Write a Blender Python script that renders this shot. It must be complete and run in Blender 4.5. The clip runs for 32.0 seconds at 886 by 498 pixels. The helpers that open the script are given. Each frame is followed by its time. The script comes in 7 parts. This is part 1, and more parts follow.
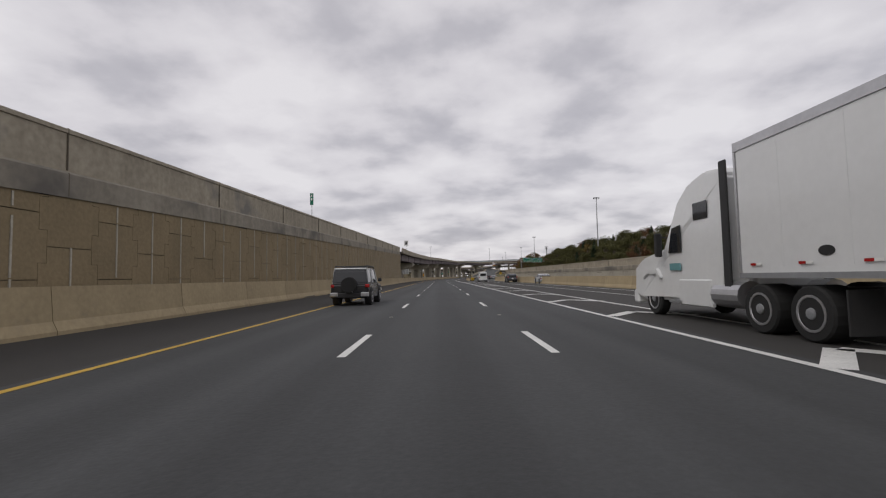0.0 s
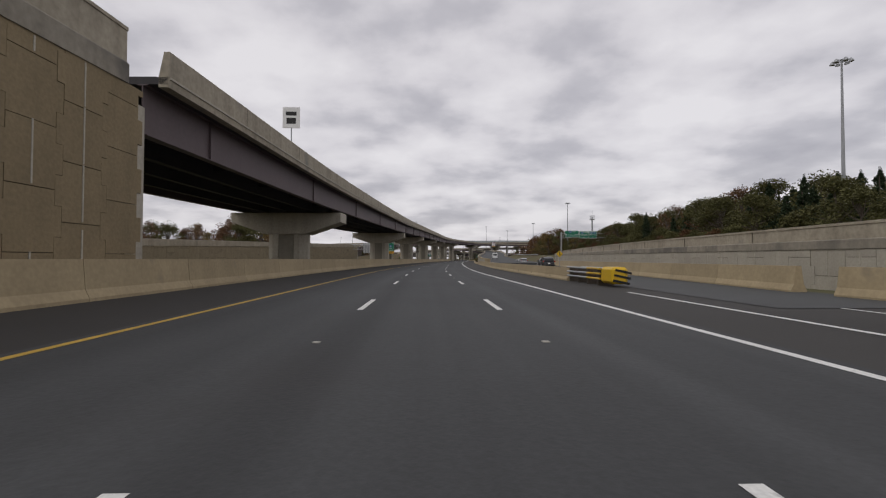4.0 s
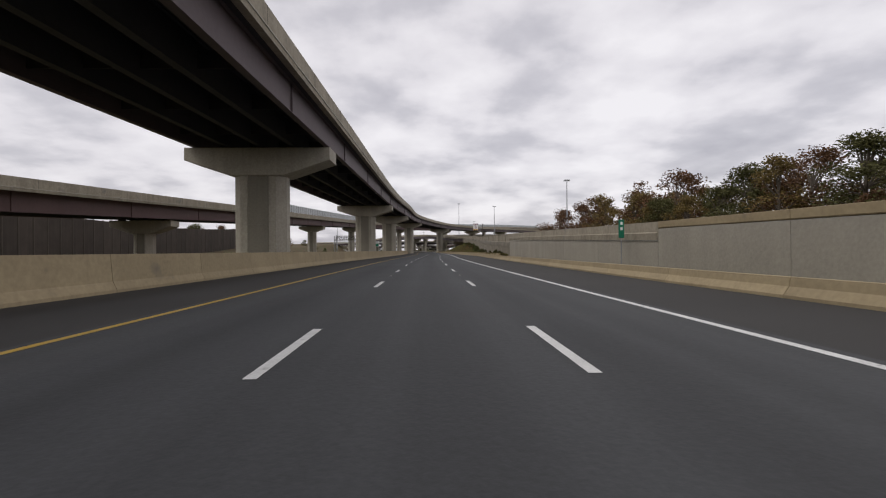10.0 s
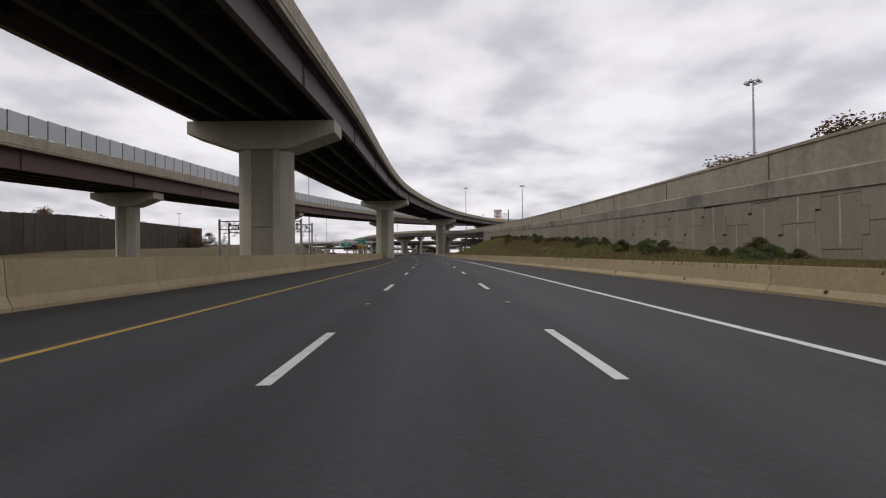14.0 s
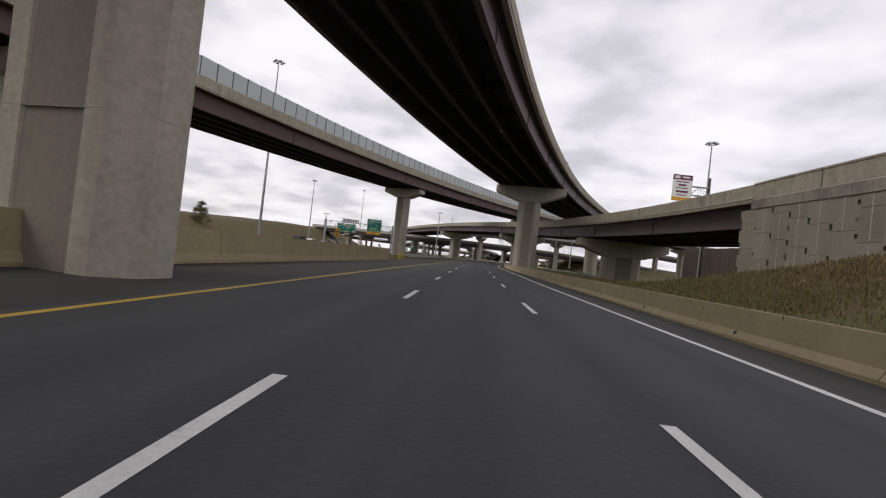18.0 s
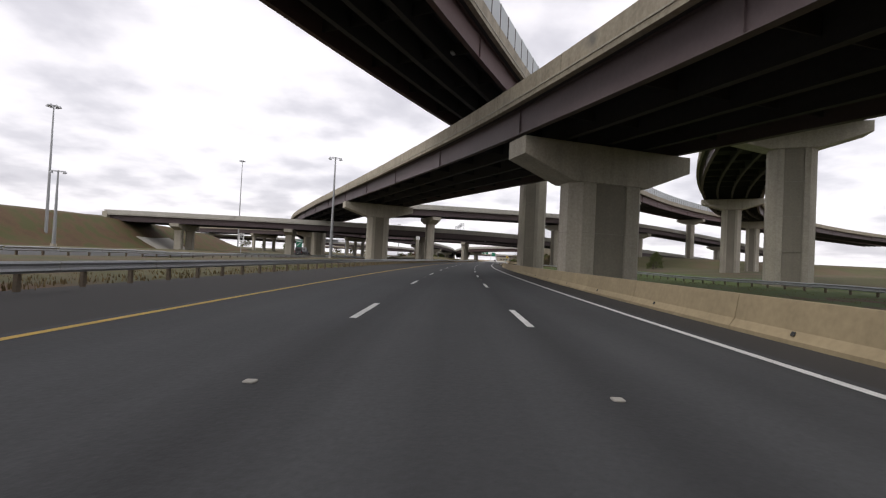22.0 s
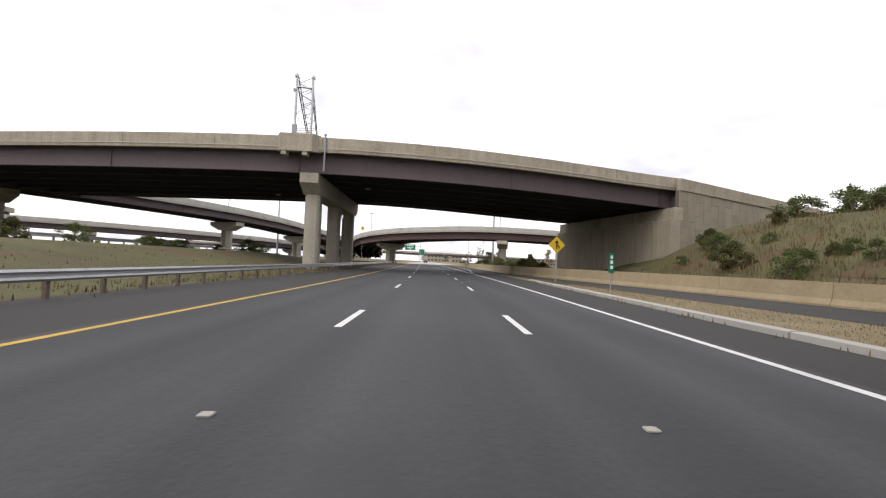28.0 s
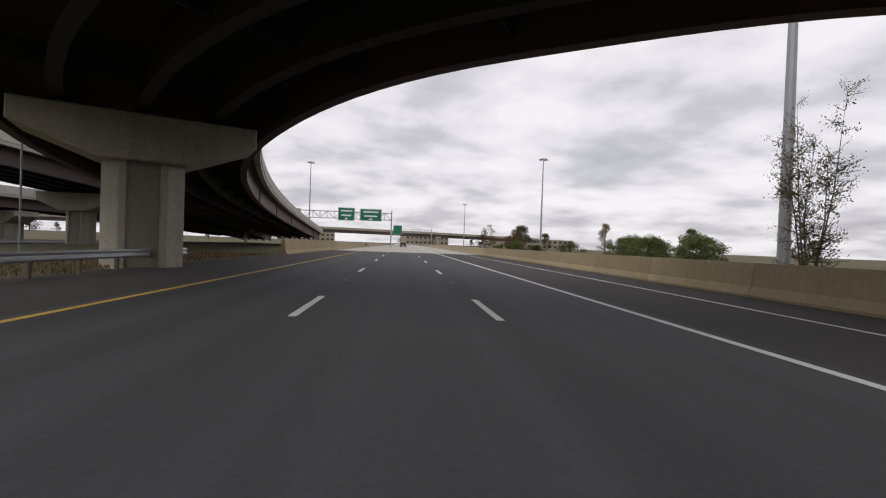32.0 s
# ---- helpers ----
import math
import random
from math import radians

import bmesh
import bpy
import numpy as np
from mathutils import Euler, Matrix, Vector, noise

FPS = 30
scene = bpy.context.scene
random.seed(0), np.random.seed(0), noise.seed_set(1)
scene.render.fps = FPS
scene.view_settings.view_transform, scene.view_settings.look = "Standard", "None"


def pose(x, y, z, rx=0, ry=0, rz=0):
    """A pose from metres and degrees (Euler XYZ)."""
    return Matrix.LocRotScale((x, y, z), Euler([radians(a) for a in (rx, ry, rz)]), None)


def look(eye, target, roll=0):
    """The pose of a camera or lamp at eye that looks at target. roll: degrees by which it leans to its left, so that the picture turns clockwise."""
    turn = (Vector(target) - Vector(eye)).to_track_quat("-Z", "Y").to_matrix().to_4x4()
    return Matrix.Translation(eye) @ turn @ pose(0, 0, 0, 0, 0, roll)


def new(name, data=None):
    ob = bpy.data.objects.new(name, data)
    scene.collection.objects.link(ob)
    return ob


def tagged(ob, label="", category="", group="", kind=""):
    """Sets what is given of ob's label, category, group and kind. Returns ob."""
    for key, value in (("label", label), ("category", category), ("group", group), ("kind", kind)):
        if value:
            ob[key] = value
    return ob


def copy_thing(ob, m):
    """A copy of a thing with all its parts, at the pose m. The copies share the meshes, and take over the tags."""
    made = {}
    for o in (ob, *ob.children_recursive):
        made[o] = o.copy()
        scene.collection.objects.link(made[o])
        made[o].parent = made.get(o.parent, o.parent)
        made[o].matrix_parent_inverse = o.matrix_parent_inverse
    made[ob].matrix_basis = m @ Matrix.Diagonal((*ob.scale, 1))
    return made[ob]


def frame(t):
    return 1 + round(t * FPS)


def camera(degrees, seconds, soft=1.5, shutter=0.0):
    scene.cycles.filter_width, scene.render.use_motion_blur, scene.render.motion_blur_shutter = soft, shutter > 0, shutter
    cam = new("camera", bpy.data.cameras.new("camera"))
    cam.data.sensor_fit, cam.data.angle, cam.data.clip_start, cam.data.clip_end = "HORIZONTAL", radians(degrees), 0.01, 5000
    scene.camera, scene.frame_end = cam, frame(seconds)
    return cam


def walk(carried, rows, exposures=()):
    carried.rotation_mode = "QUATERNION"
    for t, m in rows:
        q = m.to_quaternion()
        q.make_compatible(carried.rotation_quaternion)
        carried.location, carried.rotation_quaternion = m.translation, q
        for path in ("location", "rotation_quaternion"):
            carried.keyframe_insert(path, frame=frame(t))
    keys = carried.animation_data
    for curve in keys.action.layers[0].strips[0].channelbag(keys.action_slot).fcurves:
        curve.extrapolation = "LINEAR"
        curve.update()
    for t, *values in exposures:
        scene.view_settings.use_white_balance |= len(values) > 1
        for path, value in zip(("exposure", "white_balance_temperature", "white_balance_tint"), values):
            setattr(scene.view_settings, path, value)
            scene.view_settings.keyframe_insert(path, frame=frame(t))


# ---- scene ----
EXPO = [(0.0, -0.24), (2.0, -0.24), (6.0, -0.2), (9.0, -0.04), (14.0, 0.0), (17.0, 0.1), (20.0, 0.24), (22.0, 0.38), (24.0, 0.45), (27.0, 1.0), (28.0, 0.78), (28.5, 0.64), (29.0, 0.72), (30.0, 0.7), (31.0, 0.2), (32.0, 0.02)]
# ---- camera ----
cam = camera(88.0, 32.0, soft=1.2)
PATH = [
    (0, pose(-0.00, 0.00, 1.30, 93.50, 1.22, 4.26)),
    (0.5, pose(-1.06, 13.52, 1.30, 93.43, 0.02, 4.57)),
    (1, pose(-2.11, 27.00, 1.30, 93.36, -1.17, 4.89)),
    (1.5, pose(-3.15, 40.42, 1.30, 92.49, 0.24, 4.09)),
    (2, pose(-4.17, 53.74, 1.30, 91.61, 1.64, 3.29)),
    (2.5, pose(-5.21, 66.95, 1.30, 91.91, -0.48, 2.96)),
    (3, pose(-6.28, 79.97, 1.30, 91.69, -0.37, 2.85)),
    (3.5, pose(-7.38, 92.95, 1.30, 91.48, -0.27, 2.74)),
    (4, pose(-8.49, 106.00, 1.30, 91.27, -0.17, 2.63)),
    (4.5, pose(-9.61, 119.26, 1.30, 91.06, -0.01, 2.38)),
    (5, pose(-10.65, 132.92, 1.30, 91.32, -2.00, 2.67)),
    (5.5, pose(-11.58, 146.92, 1.30, 91.20, 0.46, 1.25)),
    (6, pose(-12.40, 161.27, 1.30, 90.98, -0.81, 0.88)),
    (6.5, pose(-13.00, 175.90, 1.30, 90.71, -0.23, 0.40)),
    (7, pose(-13.38, 190.66, 1.30, 91.60, -1.77, 0.56)),
    (7.5, pose(-13.63, 205.52, 1.30, 91.28, -1.22, 0.81)),
    (8, pose(-13.85, 220.39, 1.30, 92.75, -0.58, 0.14)),
    (8.5, pose(-14.01, 235.24, 1.30, 90.47, 0.15, -1.54)),
    (9, pose(-14.07, 249.87, 1.30, 91.02, -1.24, -1.81)),
    (9.5, pose(-14.05, 264.24, 1.30, 91.73, -1.17, -2.18)),
    (10, pose(-13.94, 278.49, 1.30, 90.19, 0.47, -2.79)),
    (10.5, pose(-13.79, 292.54, 1.30, 89.70, 2.28, -3.46)),
    (11, pose(-13.67, 306.27, 1.30, 89.83, -1.58, -3.38)),
    (11.5, pose(-13.53, 319.72, 1.30, 90.11, -1.38, -3.43)),
    (12, pose(-13.29, 332.92, 1.30, 90.18, -0.20, -4.32)),
    (12.5, pose(-12.88, 345.96, 1.30, 89.84, -2.11, -4.29)),
    (13, pose(-12.36, 358.84, 1.30, 89.89, -2.14, -3.61)),
    (13.5, pose(-11.83, 371.74, 1.30, 90.25, 0.67, -3.31)),
    (14, pose(-11.27, 384.86, 1.30, 90.43, 0.69, -3.15)),
    (14.5, pose(-10.75, 398.15, 1.30, 90.62, 0.71, -2.99)),
    (15, pose(-10.28, 411.55, 1.30, 90.81, 0.73, -2.82)),
    (15.5, pose(-9.92, 425.00, 1.30, 91.00, -0.25, -2.43)),
    (16, pose(-9.65, 438.51, 1.30, 91.34, -2.08, -2.03)),
    (16.5, pose(-9.55, 452.04, 1.30, 91.79, -1.10, -0.76)),
    (17, pose(-9.58, 465.54, 1.30, 91.69, -2.73, 0.80)),
    (17.5, pose(-9.75, 478.96, 1.30, 92.02, -2.82, 2.22)),
    (18, pose(-10.00, 492.18, 1.30, 90.75, -6.44, 4.26)),
    (18.5, pose(-10.21, 505.30, 1.30, 90.73, -5.25, 4.52)),
    (19, pose(-10.32, 518.44, 1.30, 89.36, -1.71, 4.60)),
    (19.5, pose(-10.32, 531.76, 1.30, 90.10, -1.54, 3.36)),
    (20, pose(-10.26, 545.74, 1.30, 90.28, -2.57, 2.96)),
    (20.5, pose(-10.21, 559.96, 1.30, 90.79, -2.96, 0.45)),
    (21, pose(-10.17, 574.32, 1.30, 91.49, -3.11, -1.20)),
    (21.5, pose(-10.04, 588.79, 1.30, 90.77, -3.47, -1.88)),
    (22, pose(-9.68, 603.45, 1.30, 91.10, -2.74, -2.07)),
    (22.5, pose(-8.99, 618.27, 1.30, 90.41, -2.71, -4.32)),
    (23, pose(-7.97, 633.13, 1.30, 91.30, -2.41, -4.07)),
    (23.5, pose(-6.67, 647.90, 1.30, 91.96, -2.52, -5.65)),
    (24, pose(-5.19, 662.49, 1.30, 90.96, -1.43, -6.31)),
    (24.5, pose(-3.57, 676.94, 1.30, 90.49, 0.06, -8.43)),
    (25, pose(-1.84, 691.39, 1.30, 90.15, 0.11, -9.11)),
    (25.5, pose(0.03, 705.85, 1.30, 90.06, 0.66, -10.66)),
    (26, pose(2.06, 720.32, 1.30, 89.96, 1.22, -12.21)),
    (26.5, pose(4.22, 734.80, 1.30, 89.86, 1.77, -13.77)),
    (27, pose(6.52, 749.31, 1.30, 89.85, -0.93, -12.49)),
    (27.5, pose(8.97, 763.80, 1.30, 90.35, -2.56, -11.93)),
    (28, pose(11.53, 778.26, 1.30, 91.57, -2.29, -11.75)),
    (28.5, pose(14.17, 792.83, 1.30, 89.01, -1.86, -12.15)),
    (29, pose(16.82, 807.23, 1.30, 89.52, -0.59, -12.36)),
    (29.5, pose(19.38, 821.62, 1.30, 89.25, -1.38, -11.83)),
    (30, pose(21.82, 835.98, 1.30, 89.70, -2.65, -12.04)),
    (30.5, pose(24.14, 850.05, 1.30, 88.97, -0.46, -13.34)),
    (31, pose(26.37, 863.64, 1.30, 90.26, -1.31, -14.35)),
    (31.5, pose(28.59, 877.20, 1.30, 89.46, -2.02, -14.41)),
    (32, pose(30.85, 890.74, 1.30, 89.46, -2.02, -14.41)),
]
walk(cam, PATH, exposures=EXPO)

# ---- sky and sun: an overcast autumn afternoon ----
world = bpy.data.worlds.new("overcast_sky")
scene.world = world
world.use_nodes = True


def sky():
    nt = world.node_tree
    nt.nodes.clear()
    n, l = nt.nodes.new, nt.links.new
    out, bg = n("ShaderNodeOutputWorld"), n("ShaderNodeBackground")
    sk = n("ShaderNodeTexSky")
    sk.sky_type, sk.sun_disc, sk.sun_elevation, sk.sun_rotation = "NISHITA", False, radians(38), radians(217)
    sk.air_density, sk.dust_density = 1.0, 3.0
    tc, sep = n("ShaderNodeTexCoord"), n("ShaderNodeSeparateXYZ")
    l(tc.outputs["Generated"], sep.inputs[0])
    # clouds lie on a flat ceiling: the direction is divided by its height
    up = n("ShaderNodeMath"); up.operation = "MAXIMUM"; up.inputs[1].default_value = 0.0
    l(sep.outputs["Z"], up.inputs[0])
    add = n("ShaderNodeMath"); add.operation = "ADD"; add.inputs[1].default_value = 0.21
    l(up.outputs[0], add.inputs[0])
    dx, dy = n("ShaderNodeMath"), n("ShaderNodeMath")
    dx.operation = dy.operation = "DIVIDE"
    l(sep.outputs["X"], dx.inputs[0]); l(add.outputs[0], dx.inputs[1])
    l(sep.outputs["Y"], dy.inputs[0]); l(add.outputs[0], dy.inputs[1])
    com = n("ShaderNodeCombineXYZ")
    l(dx.outputs[0], com.inputs[0]); l(dy.outputs[0], com.inputs[1])
    big, fine = n("ShaderNodeTexNoise"), n("ShaderNodeTexNoise")
    for t, s, d, r, w in ((big, 1.7, 2, 0.4, 0.0), (fine, 4.4, 6, 0.5, 0.0)):
        t.inputs["Scale"].default_value, t.inputs["Detail"].default_value = s, d
        t.inputs["Roughness"].default_value, t.inputs["Distortion"].default_value = r, w
        l(com.outputs[0], t.inputs["Vector"])
    mx = n("ShaderNodeMath"); mx.operation = "MULTIPLY_ADD"; mx.inputs[1].default_value = 0.34
    sc = n("ShaderNodeMath"); sc.operation = "MULTIPLY"; sc.inputs[1].default_value = 0.66
    l(big.outputs[0], sc.inputs[0]); l(fine.outputs[0], mx.inputs[0]); l(sc.outputs[0], mx.inputs[2])
    ramp = n("ShaderNodeValToRGB")
    e = ramp.color_ramp.elements
    e[0].position, e[0].color = 0.27, (0.46, 0.445, 0.495, 1)
    e[1].position, e[1].color = 0.60, (0.97, 0.94, 0.968, 1)
    m = e.new(0.42); m.color = (0.645, 0.625, 0.67, 1)
    m = e.new(0.495); m.color = (0.83, 0.80, 0.838, 1)
    l(mx.outputs[0], ramp.inputs[0])
    # a little of the clear sky's own colour comes through the cloud
    mix = n("ShaderNodeMixRGB"); mix.inputs[0].default_value = 0.10
    dim = n("ShaderNodeMixRGB"); dim.blend_type = "MULTIPLY"; dim.inputs[0].default_value = 1; dim.inputs[2].default_value = (0.1, 0.1, 0.1, 1)
    l(sk.outputs[0], dim.inputs[1])
    l(ramp.outputs[0], mix.inputs[1]); l(dim.outputs[0], mix.inputs[2])
    l(mix.outputs[0], bg.inputs["Color"])
    bg.inputs["Strength"].default_value = 1.0
    l(bg.outputs[0], out.inputs["Surface"])


sky()
sun = new("sun", bpy.data.lights.new("sun", "SUN"))
sun.data.energy, sun.data.angle, sun.data.color = 0.8, radians(25), (1.0, 0.96, 0.9)
sun.matrix_world = look((0, 0, 100), (62, 46, 8))


# ---- materials ----
def mat(name, col, rough=0.8, var=0.15, scale=1.0, fine=12.0, bump=0.15, metal=0.0, streak=0.0, island=0.0, stain=None, spec=0.35):
    """A base colour varied at two scales, with optional rain streaks, stains and a difference from piece to piece."""
    m = bpy.data.materials.new(name)
    m.use_nodes = True
    nt = m.node_tree
    n, l = nt.nodes.new, nt.links.new
    b = nt.nodes["Principled BSDF"]
    b.inputs["Roughness"].default_value, b.inputs["Metallic"].default_value = rough, metal
    b.inputs["Specular IOR Level"].default_value = spec
    tc, info = n("ShaderNodeTexCoord"), n("ShaderNodeObjectInfo")
    off = n("ShaderNodeVectorMath"); off.operation = "ADD"
    sc = n("ShaderNodeVectorMath"); sc.operation = "SCALE"; sc.inputs[0].default_value = (37, 53, 29)
    l(info.outputs["Random"], sc.inputs["Scale"])
    l(tc.outputs["Object"], off.inputs[0]); l(sc.outputs[0], off.inputs[1])
    t1, t2 = n("ShaderNodeTexNoise"), n("ShaderNodeTexNoise")
    t1.inputs["Scale"].default_value, t1.inputs["Detail"].default_value = scale, 4
    t2.inputs["Scale"].default_value, t2.inputs["Detail"].default_value = fine, 3
    l(off.outputs[0], t1.inputs["Vector"]); l(off.outputs[0], t2.inputs["Vector"])
    val = n("ShaderNodeMath"); val.operation = "ADD"
    l(t1.outputs[0], val.inputs[0]); l(t2.outputs[0], val.inputs[1])
    last = val
    if streak:
        mp = n("ShaderNodeMapping"); mp.inputs["Scale"].default_value = (1.6, 1.6, 0.06)
        t3 = n("ShaderNodeTexNoise"); t3.inputs["Scale"].default_value, t3.inputs["Detail"].default_value = 1.2, 5
        l(off.outputs[0], mp.inputs[0]); l(mp.outputs[0], t3.inputs["Vector"])
        s = n("ShaderNodeMath"); s.operation = "MULTIPLY_ADD"; s.inputs[1].default_value = streak
        l(t3.outputs[0], s.inputs[0]); l(val.outputs[0], s.inputs[2])
        last = s
    mid = 1.0 + 0.5 * streak
    rng = n("ShaderNodeMapRange")
    rng.inputs["From Min"].default_value, rng.inputs["From Max"].default_value = mid - 0.45, mid + 0.45
    rng.inputs["To Min"].default_value, rng.inputs["To Max"].default_value = 1 - var, 1 + var
    l(last.outputs[0], rng.inputs["Value"])
    cur = rng.outputs[0]
    if island:
        rr = n("ShaderNodeMapRange")
        rr.inputs["To Min"].default_value, rr.inputs["To Max"].default_value = 1 - island, 1 + island
        geo = n("ShaderNodeNewGeometry")
        sm = n("ShaderNodeMath"); sm.operation = "ADD"
        fr = n("ShaderNodeMath"); fr.operation = "FRACT"
        l(info.outputs["Random"], sm.inputs[0]); l(geo.outputs["Random Per Island"], sm.inputs[1]); l(sm.outputs[0], fr.inputs[0])
        l(fr.outputs[0], rr.inputs["Value"])
        k = n("ShaderNodeMath"); k.operation = "MULTIPLY"
        l(cur, k.inputs[0]); l(rr.outputs[0], k.inputs[1])
        cur = k.outputs[0]
    mul = n("ShaderNodeVectorMath"); mul.operation = "SCALE"; mul.inputs[0].default_value = col
    l(cur, mul.inputs["Scale"])
    colour = mul.outputs[0]
    if stain:
        t4 = n("ShaderNodeTexNoise"); t4.inputs["Scale"].default_value, t4.inputs["Detail"].default_value = stain[1], 6
        l(off.outputs[0], t4.inputs["Vector"])
        r4 = n("ShaderNodeMapRange"); r4.inputs["From Min"].default_value, r4.inputs["From Max"].default_value = stain[2], stain[2] + 0.15
        l(t4.outputs[0], r4.inputs["Value"])
        mixc = n("ShaderNodeMixRGB"); mixc.inputs[2].default_value = (*stain[0], 1)
        l(r4.outputs[0], mixc.inputs[0]); l(colour, mixc.inputs[1])
        colour = mixc.outputs[0]
    l(colour, b.inputs["Base Color"])
    if bump:
        bp = n("ShaderNodeBump"); bp.inputs["Strength"].default_value, bp.inputs["Distance"].default_value = bump, 0.02
        l(t2.outputs[0], bp.inputs["Height"]); l(bp.outputs[0], b.inputs["Normal"])
    return m


CONC_D = mat("dark_pier_panel", (0.235, 0.215, 0.175), 0.9, 0.16, 0.35, 6, 0.2, streak=0.6)
CONC = mat("pier_concrete", (0.385, 0.355, 0.295), 0.85, 0.24, 0.35, 6, 0.25, streak=0.8, island=0.05)
PARAPET = mat("parapet_concrete", (0.34, 0.302, 0.235), 0.85, 0.3, 0.5, 5, 0.2, streak=0.9, stain=((0.2, 0.19, 0.17), 0.5, 0.60))
PARAPETG = mat("pale_parapet_concrete", (0.44, 0.425, 0.385), 0.85, 0.18, 0.5, 5, 0.15, streak=0.6, stain=((0.27, 0.26, 0.235), 0.4, 0.62))
BARRIER = mat("barrier_concrete", (0.355, 0.285, 0.175), 0.85, 0.2, 0.6, 7, 0.2, streak=0.35, island=0.07, stain=((0.22, 0.19, 0.14), 0.7, 0.64))
WALLC = mat("wall_panel_concrete", (0.245, 0.192, 0.115), 0.9, 0.2, 0.5, 9, 0.5, streak=0.6, island=0.04)
WALLG = mat("grey_wall_panel_concrete", (0.30, 0.266, 0.205), 0.9, 0.18, 0.5, 9, 0.4, streak=0.6, island=0.08)
JOINT = mat("wall_joint_shadow_mortar", (0.13, 0.11, 0.085), 0.95, 0.2, 2, 12, 0.2)
CASTJ = mat("casting_joint_concrete", (0.30, 0.285, 0.25), 0.9, 0.2, 2, 12, 0.2)
WALLP = mat("pale_grey_wall_panel_concrete", (0.37, 0.345, 0.29), 0.9, 0.16, 0.5, 9, 0.3, streak=0.6, island=0.06)
WALLT = mat("tan_wall_panel_concrete", (0.27, 0.225, 0.15), 0.9, 0.2, 0.4, 7, 0.3, streak=0.7, island=0.04, stain=((0.17, 0.145, 0.10), 0.4, 0.56))
WALLM = mat("mid_grey_wall_panel_concrete", (0.26, 0.23, 0.185), 0.9, 0.2, 0.5, 9, 0.4, streak=0.6, island=0.09)
LEDGE = mat("stained_ledge_concrete", (0.27, 0.245, 0.20), 0.9, 0.3, 0.4, 4, 0.3, streak=0.9, stain=((0.14, 0.13, 0.115), 0.35, 0.52))
SEAL = mat("pale_joint_seal", (0.42, 0.39, 0.33), 0.9, 0.25, 2, 12, 0.2)
STEEL = mat("purple_brown_girder_paint", (0.115, 0.088, 0.092), 0.6, 0.14, 0.3, 5, 0.05, streak=0.5)
# the shade below the decks is put into this near-black colour
SOFFIT_SHADE = mat("shaded_underside", (0.054, 0.051, 0.053), 0.8, 0.2, 0.3, 4, 0.1)
REDSTEEL = mat("maroon_girder_paint", (0.115, 0.07, 0.068), 0.6, 0.14, 0.3, 5, 0.05, streak=0.5)
ASPHALT = mat("worn_asphalt", (0.062, 0.064, 0.065), 0.85, 0.16, 0.16, 40, 0.25, stain=((0.044, 0.044, 0.045), 0.22, 0.60))
def roadmat():
    """Asphalt worn along the lanes: paler wheel tracks, a dark oil line between them and long repair streaks."""
    m = mat("worn_lane_asphalt", (0.050, 0.052, 0.054), 0.82, 0.22, 0.16, 18, 0.35, stain=((0.044, 0.044, 0.045), 0.22, 0.62))
    nt = m.node_tree
    n, l = nt.nodes.new, nt.links.new
    b = nt.nodes["Principled BSDF"]
    old = b.inputs["Base Color"].links[0].from_socket
    uv = n("ShaderNodeUVMap"); uv.uv_map = "lane"
    sep = n("ShaderNodeSeparateXYZ")
    l(uv.outputs[0], sep.inputs[0])
    k = n("ShaderNodeMath"); k.operation = "MULTIPLY_ADD"; k.inputs[1].default_value, k.inputs[2].default_value = 2 * math.pi / 1.79, 2.2
    l(sep.outputs["X"], k.inputs[0])
    c = n("ShaderNodeMath"); c.operation = "COSINE"
    l(k.outputs[0], c.inputs[0])
    mp = n("ShaderNodeMapping"); mp.inputs["Scale"].default_value = (0.9, 0.012, 1)
    t = n("ShaderNodeTexNoise"); t.inputs["Scale"].default_value, t.inputs["Detail"].default_value = 1.0, 4
    l(uv.outputs[0], mp.inputs[0]); l(mp.outputs[0], t.inputs["Vector"])
    a = n("ShaderNodeMath"); a.operation = "MULTIPLY_ADD"; a.inputs[1].default_value = 0.09
    s = n("ShaderNodeMapRange"); s.inputs["From Min"].default_value, s.inputs["From Max"].default_value, s.inputs["To Min"].default_value, s.inputs["To Max"].default_value = 0.25, 0.75, 0.74, 1.26
    l(t.outputs[0], s.inputs["Value"]); l(c.outputs[0], a.inputs[0]); l(s.outputs[0], a.inputs[2])
    v = n("ShaderNodeVectorMath"); v.operation = "SCALE"
    l(old, v.inputs[0]); l(a.outputs[0], v.inputs["Scale"])
    l(v.outputs[0], b.inputs["Base Color"])
    return m


LANES = roadmat()
SHOULDER = mat("shoulder_asphalt", (0.043, 0.041, 0.039), 0.9, 0.16, 0.3, 40, 0.25)
PAVE = mat("pale_concrete_pavement", (0.38, 0.365, 0.33), 0.9, 0.14, 0.2, 20, 0.2)
WHITE = mat("worn_white_road_paint", (0.66, 0.66, 0.64), 0.7, 0.2, 2, 30, 0.1, stain=((0.25, 0.25, 0.24), 6, 0.64))
YELLOW = mat("worn_yellow_road_paint", (0.50, 0.33, 0.06), 0.7, 0.2, 2, 30, 0.1, stain=((0.2, 0.16, 0.06), 5, 0.62))
GRASS = mat("verge_grass", (0.088, 0.084, 0.036), 0.95, 0.4, 0.09, 3, 0.6, stain=((0.118, 0.086, 0.05), 0.07, 0.47))
WEEDS = mat("weedy_slope", (0.085, 0.08, 0.033), 0.95, 0.4, 0.3, 5, 0.8, stain=((0.105, 0.066, 0.038), 0.2, 0.50))
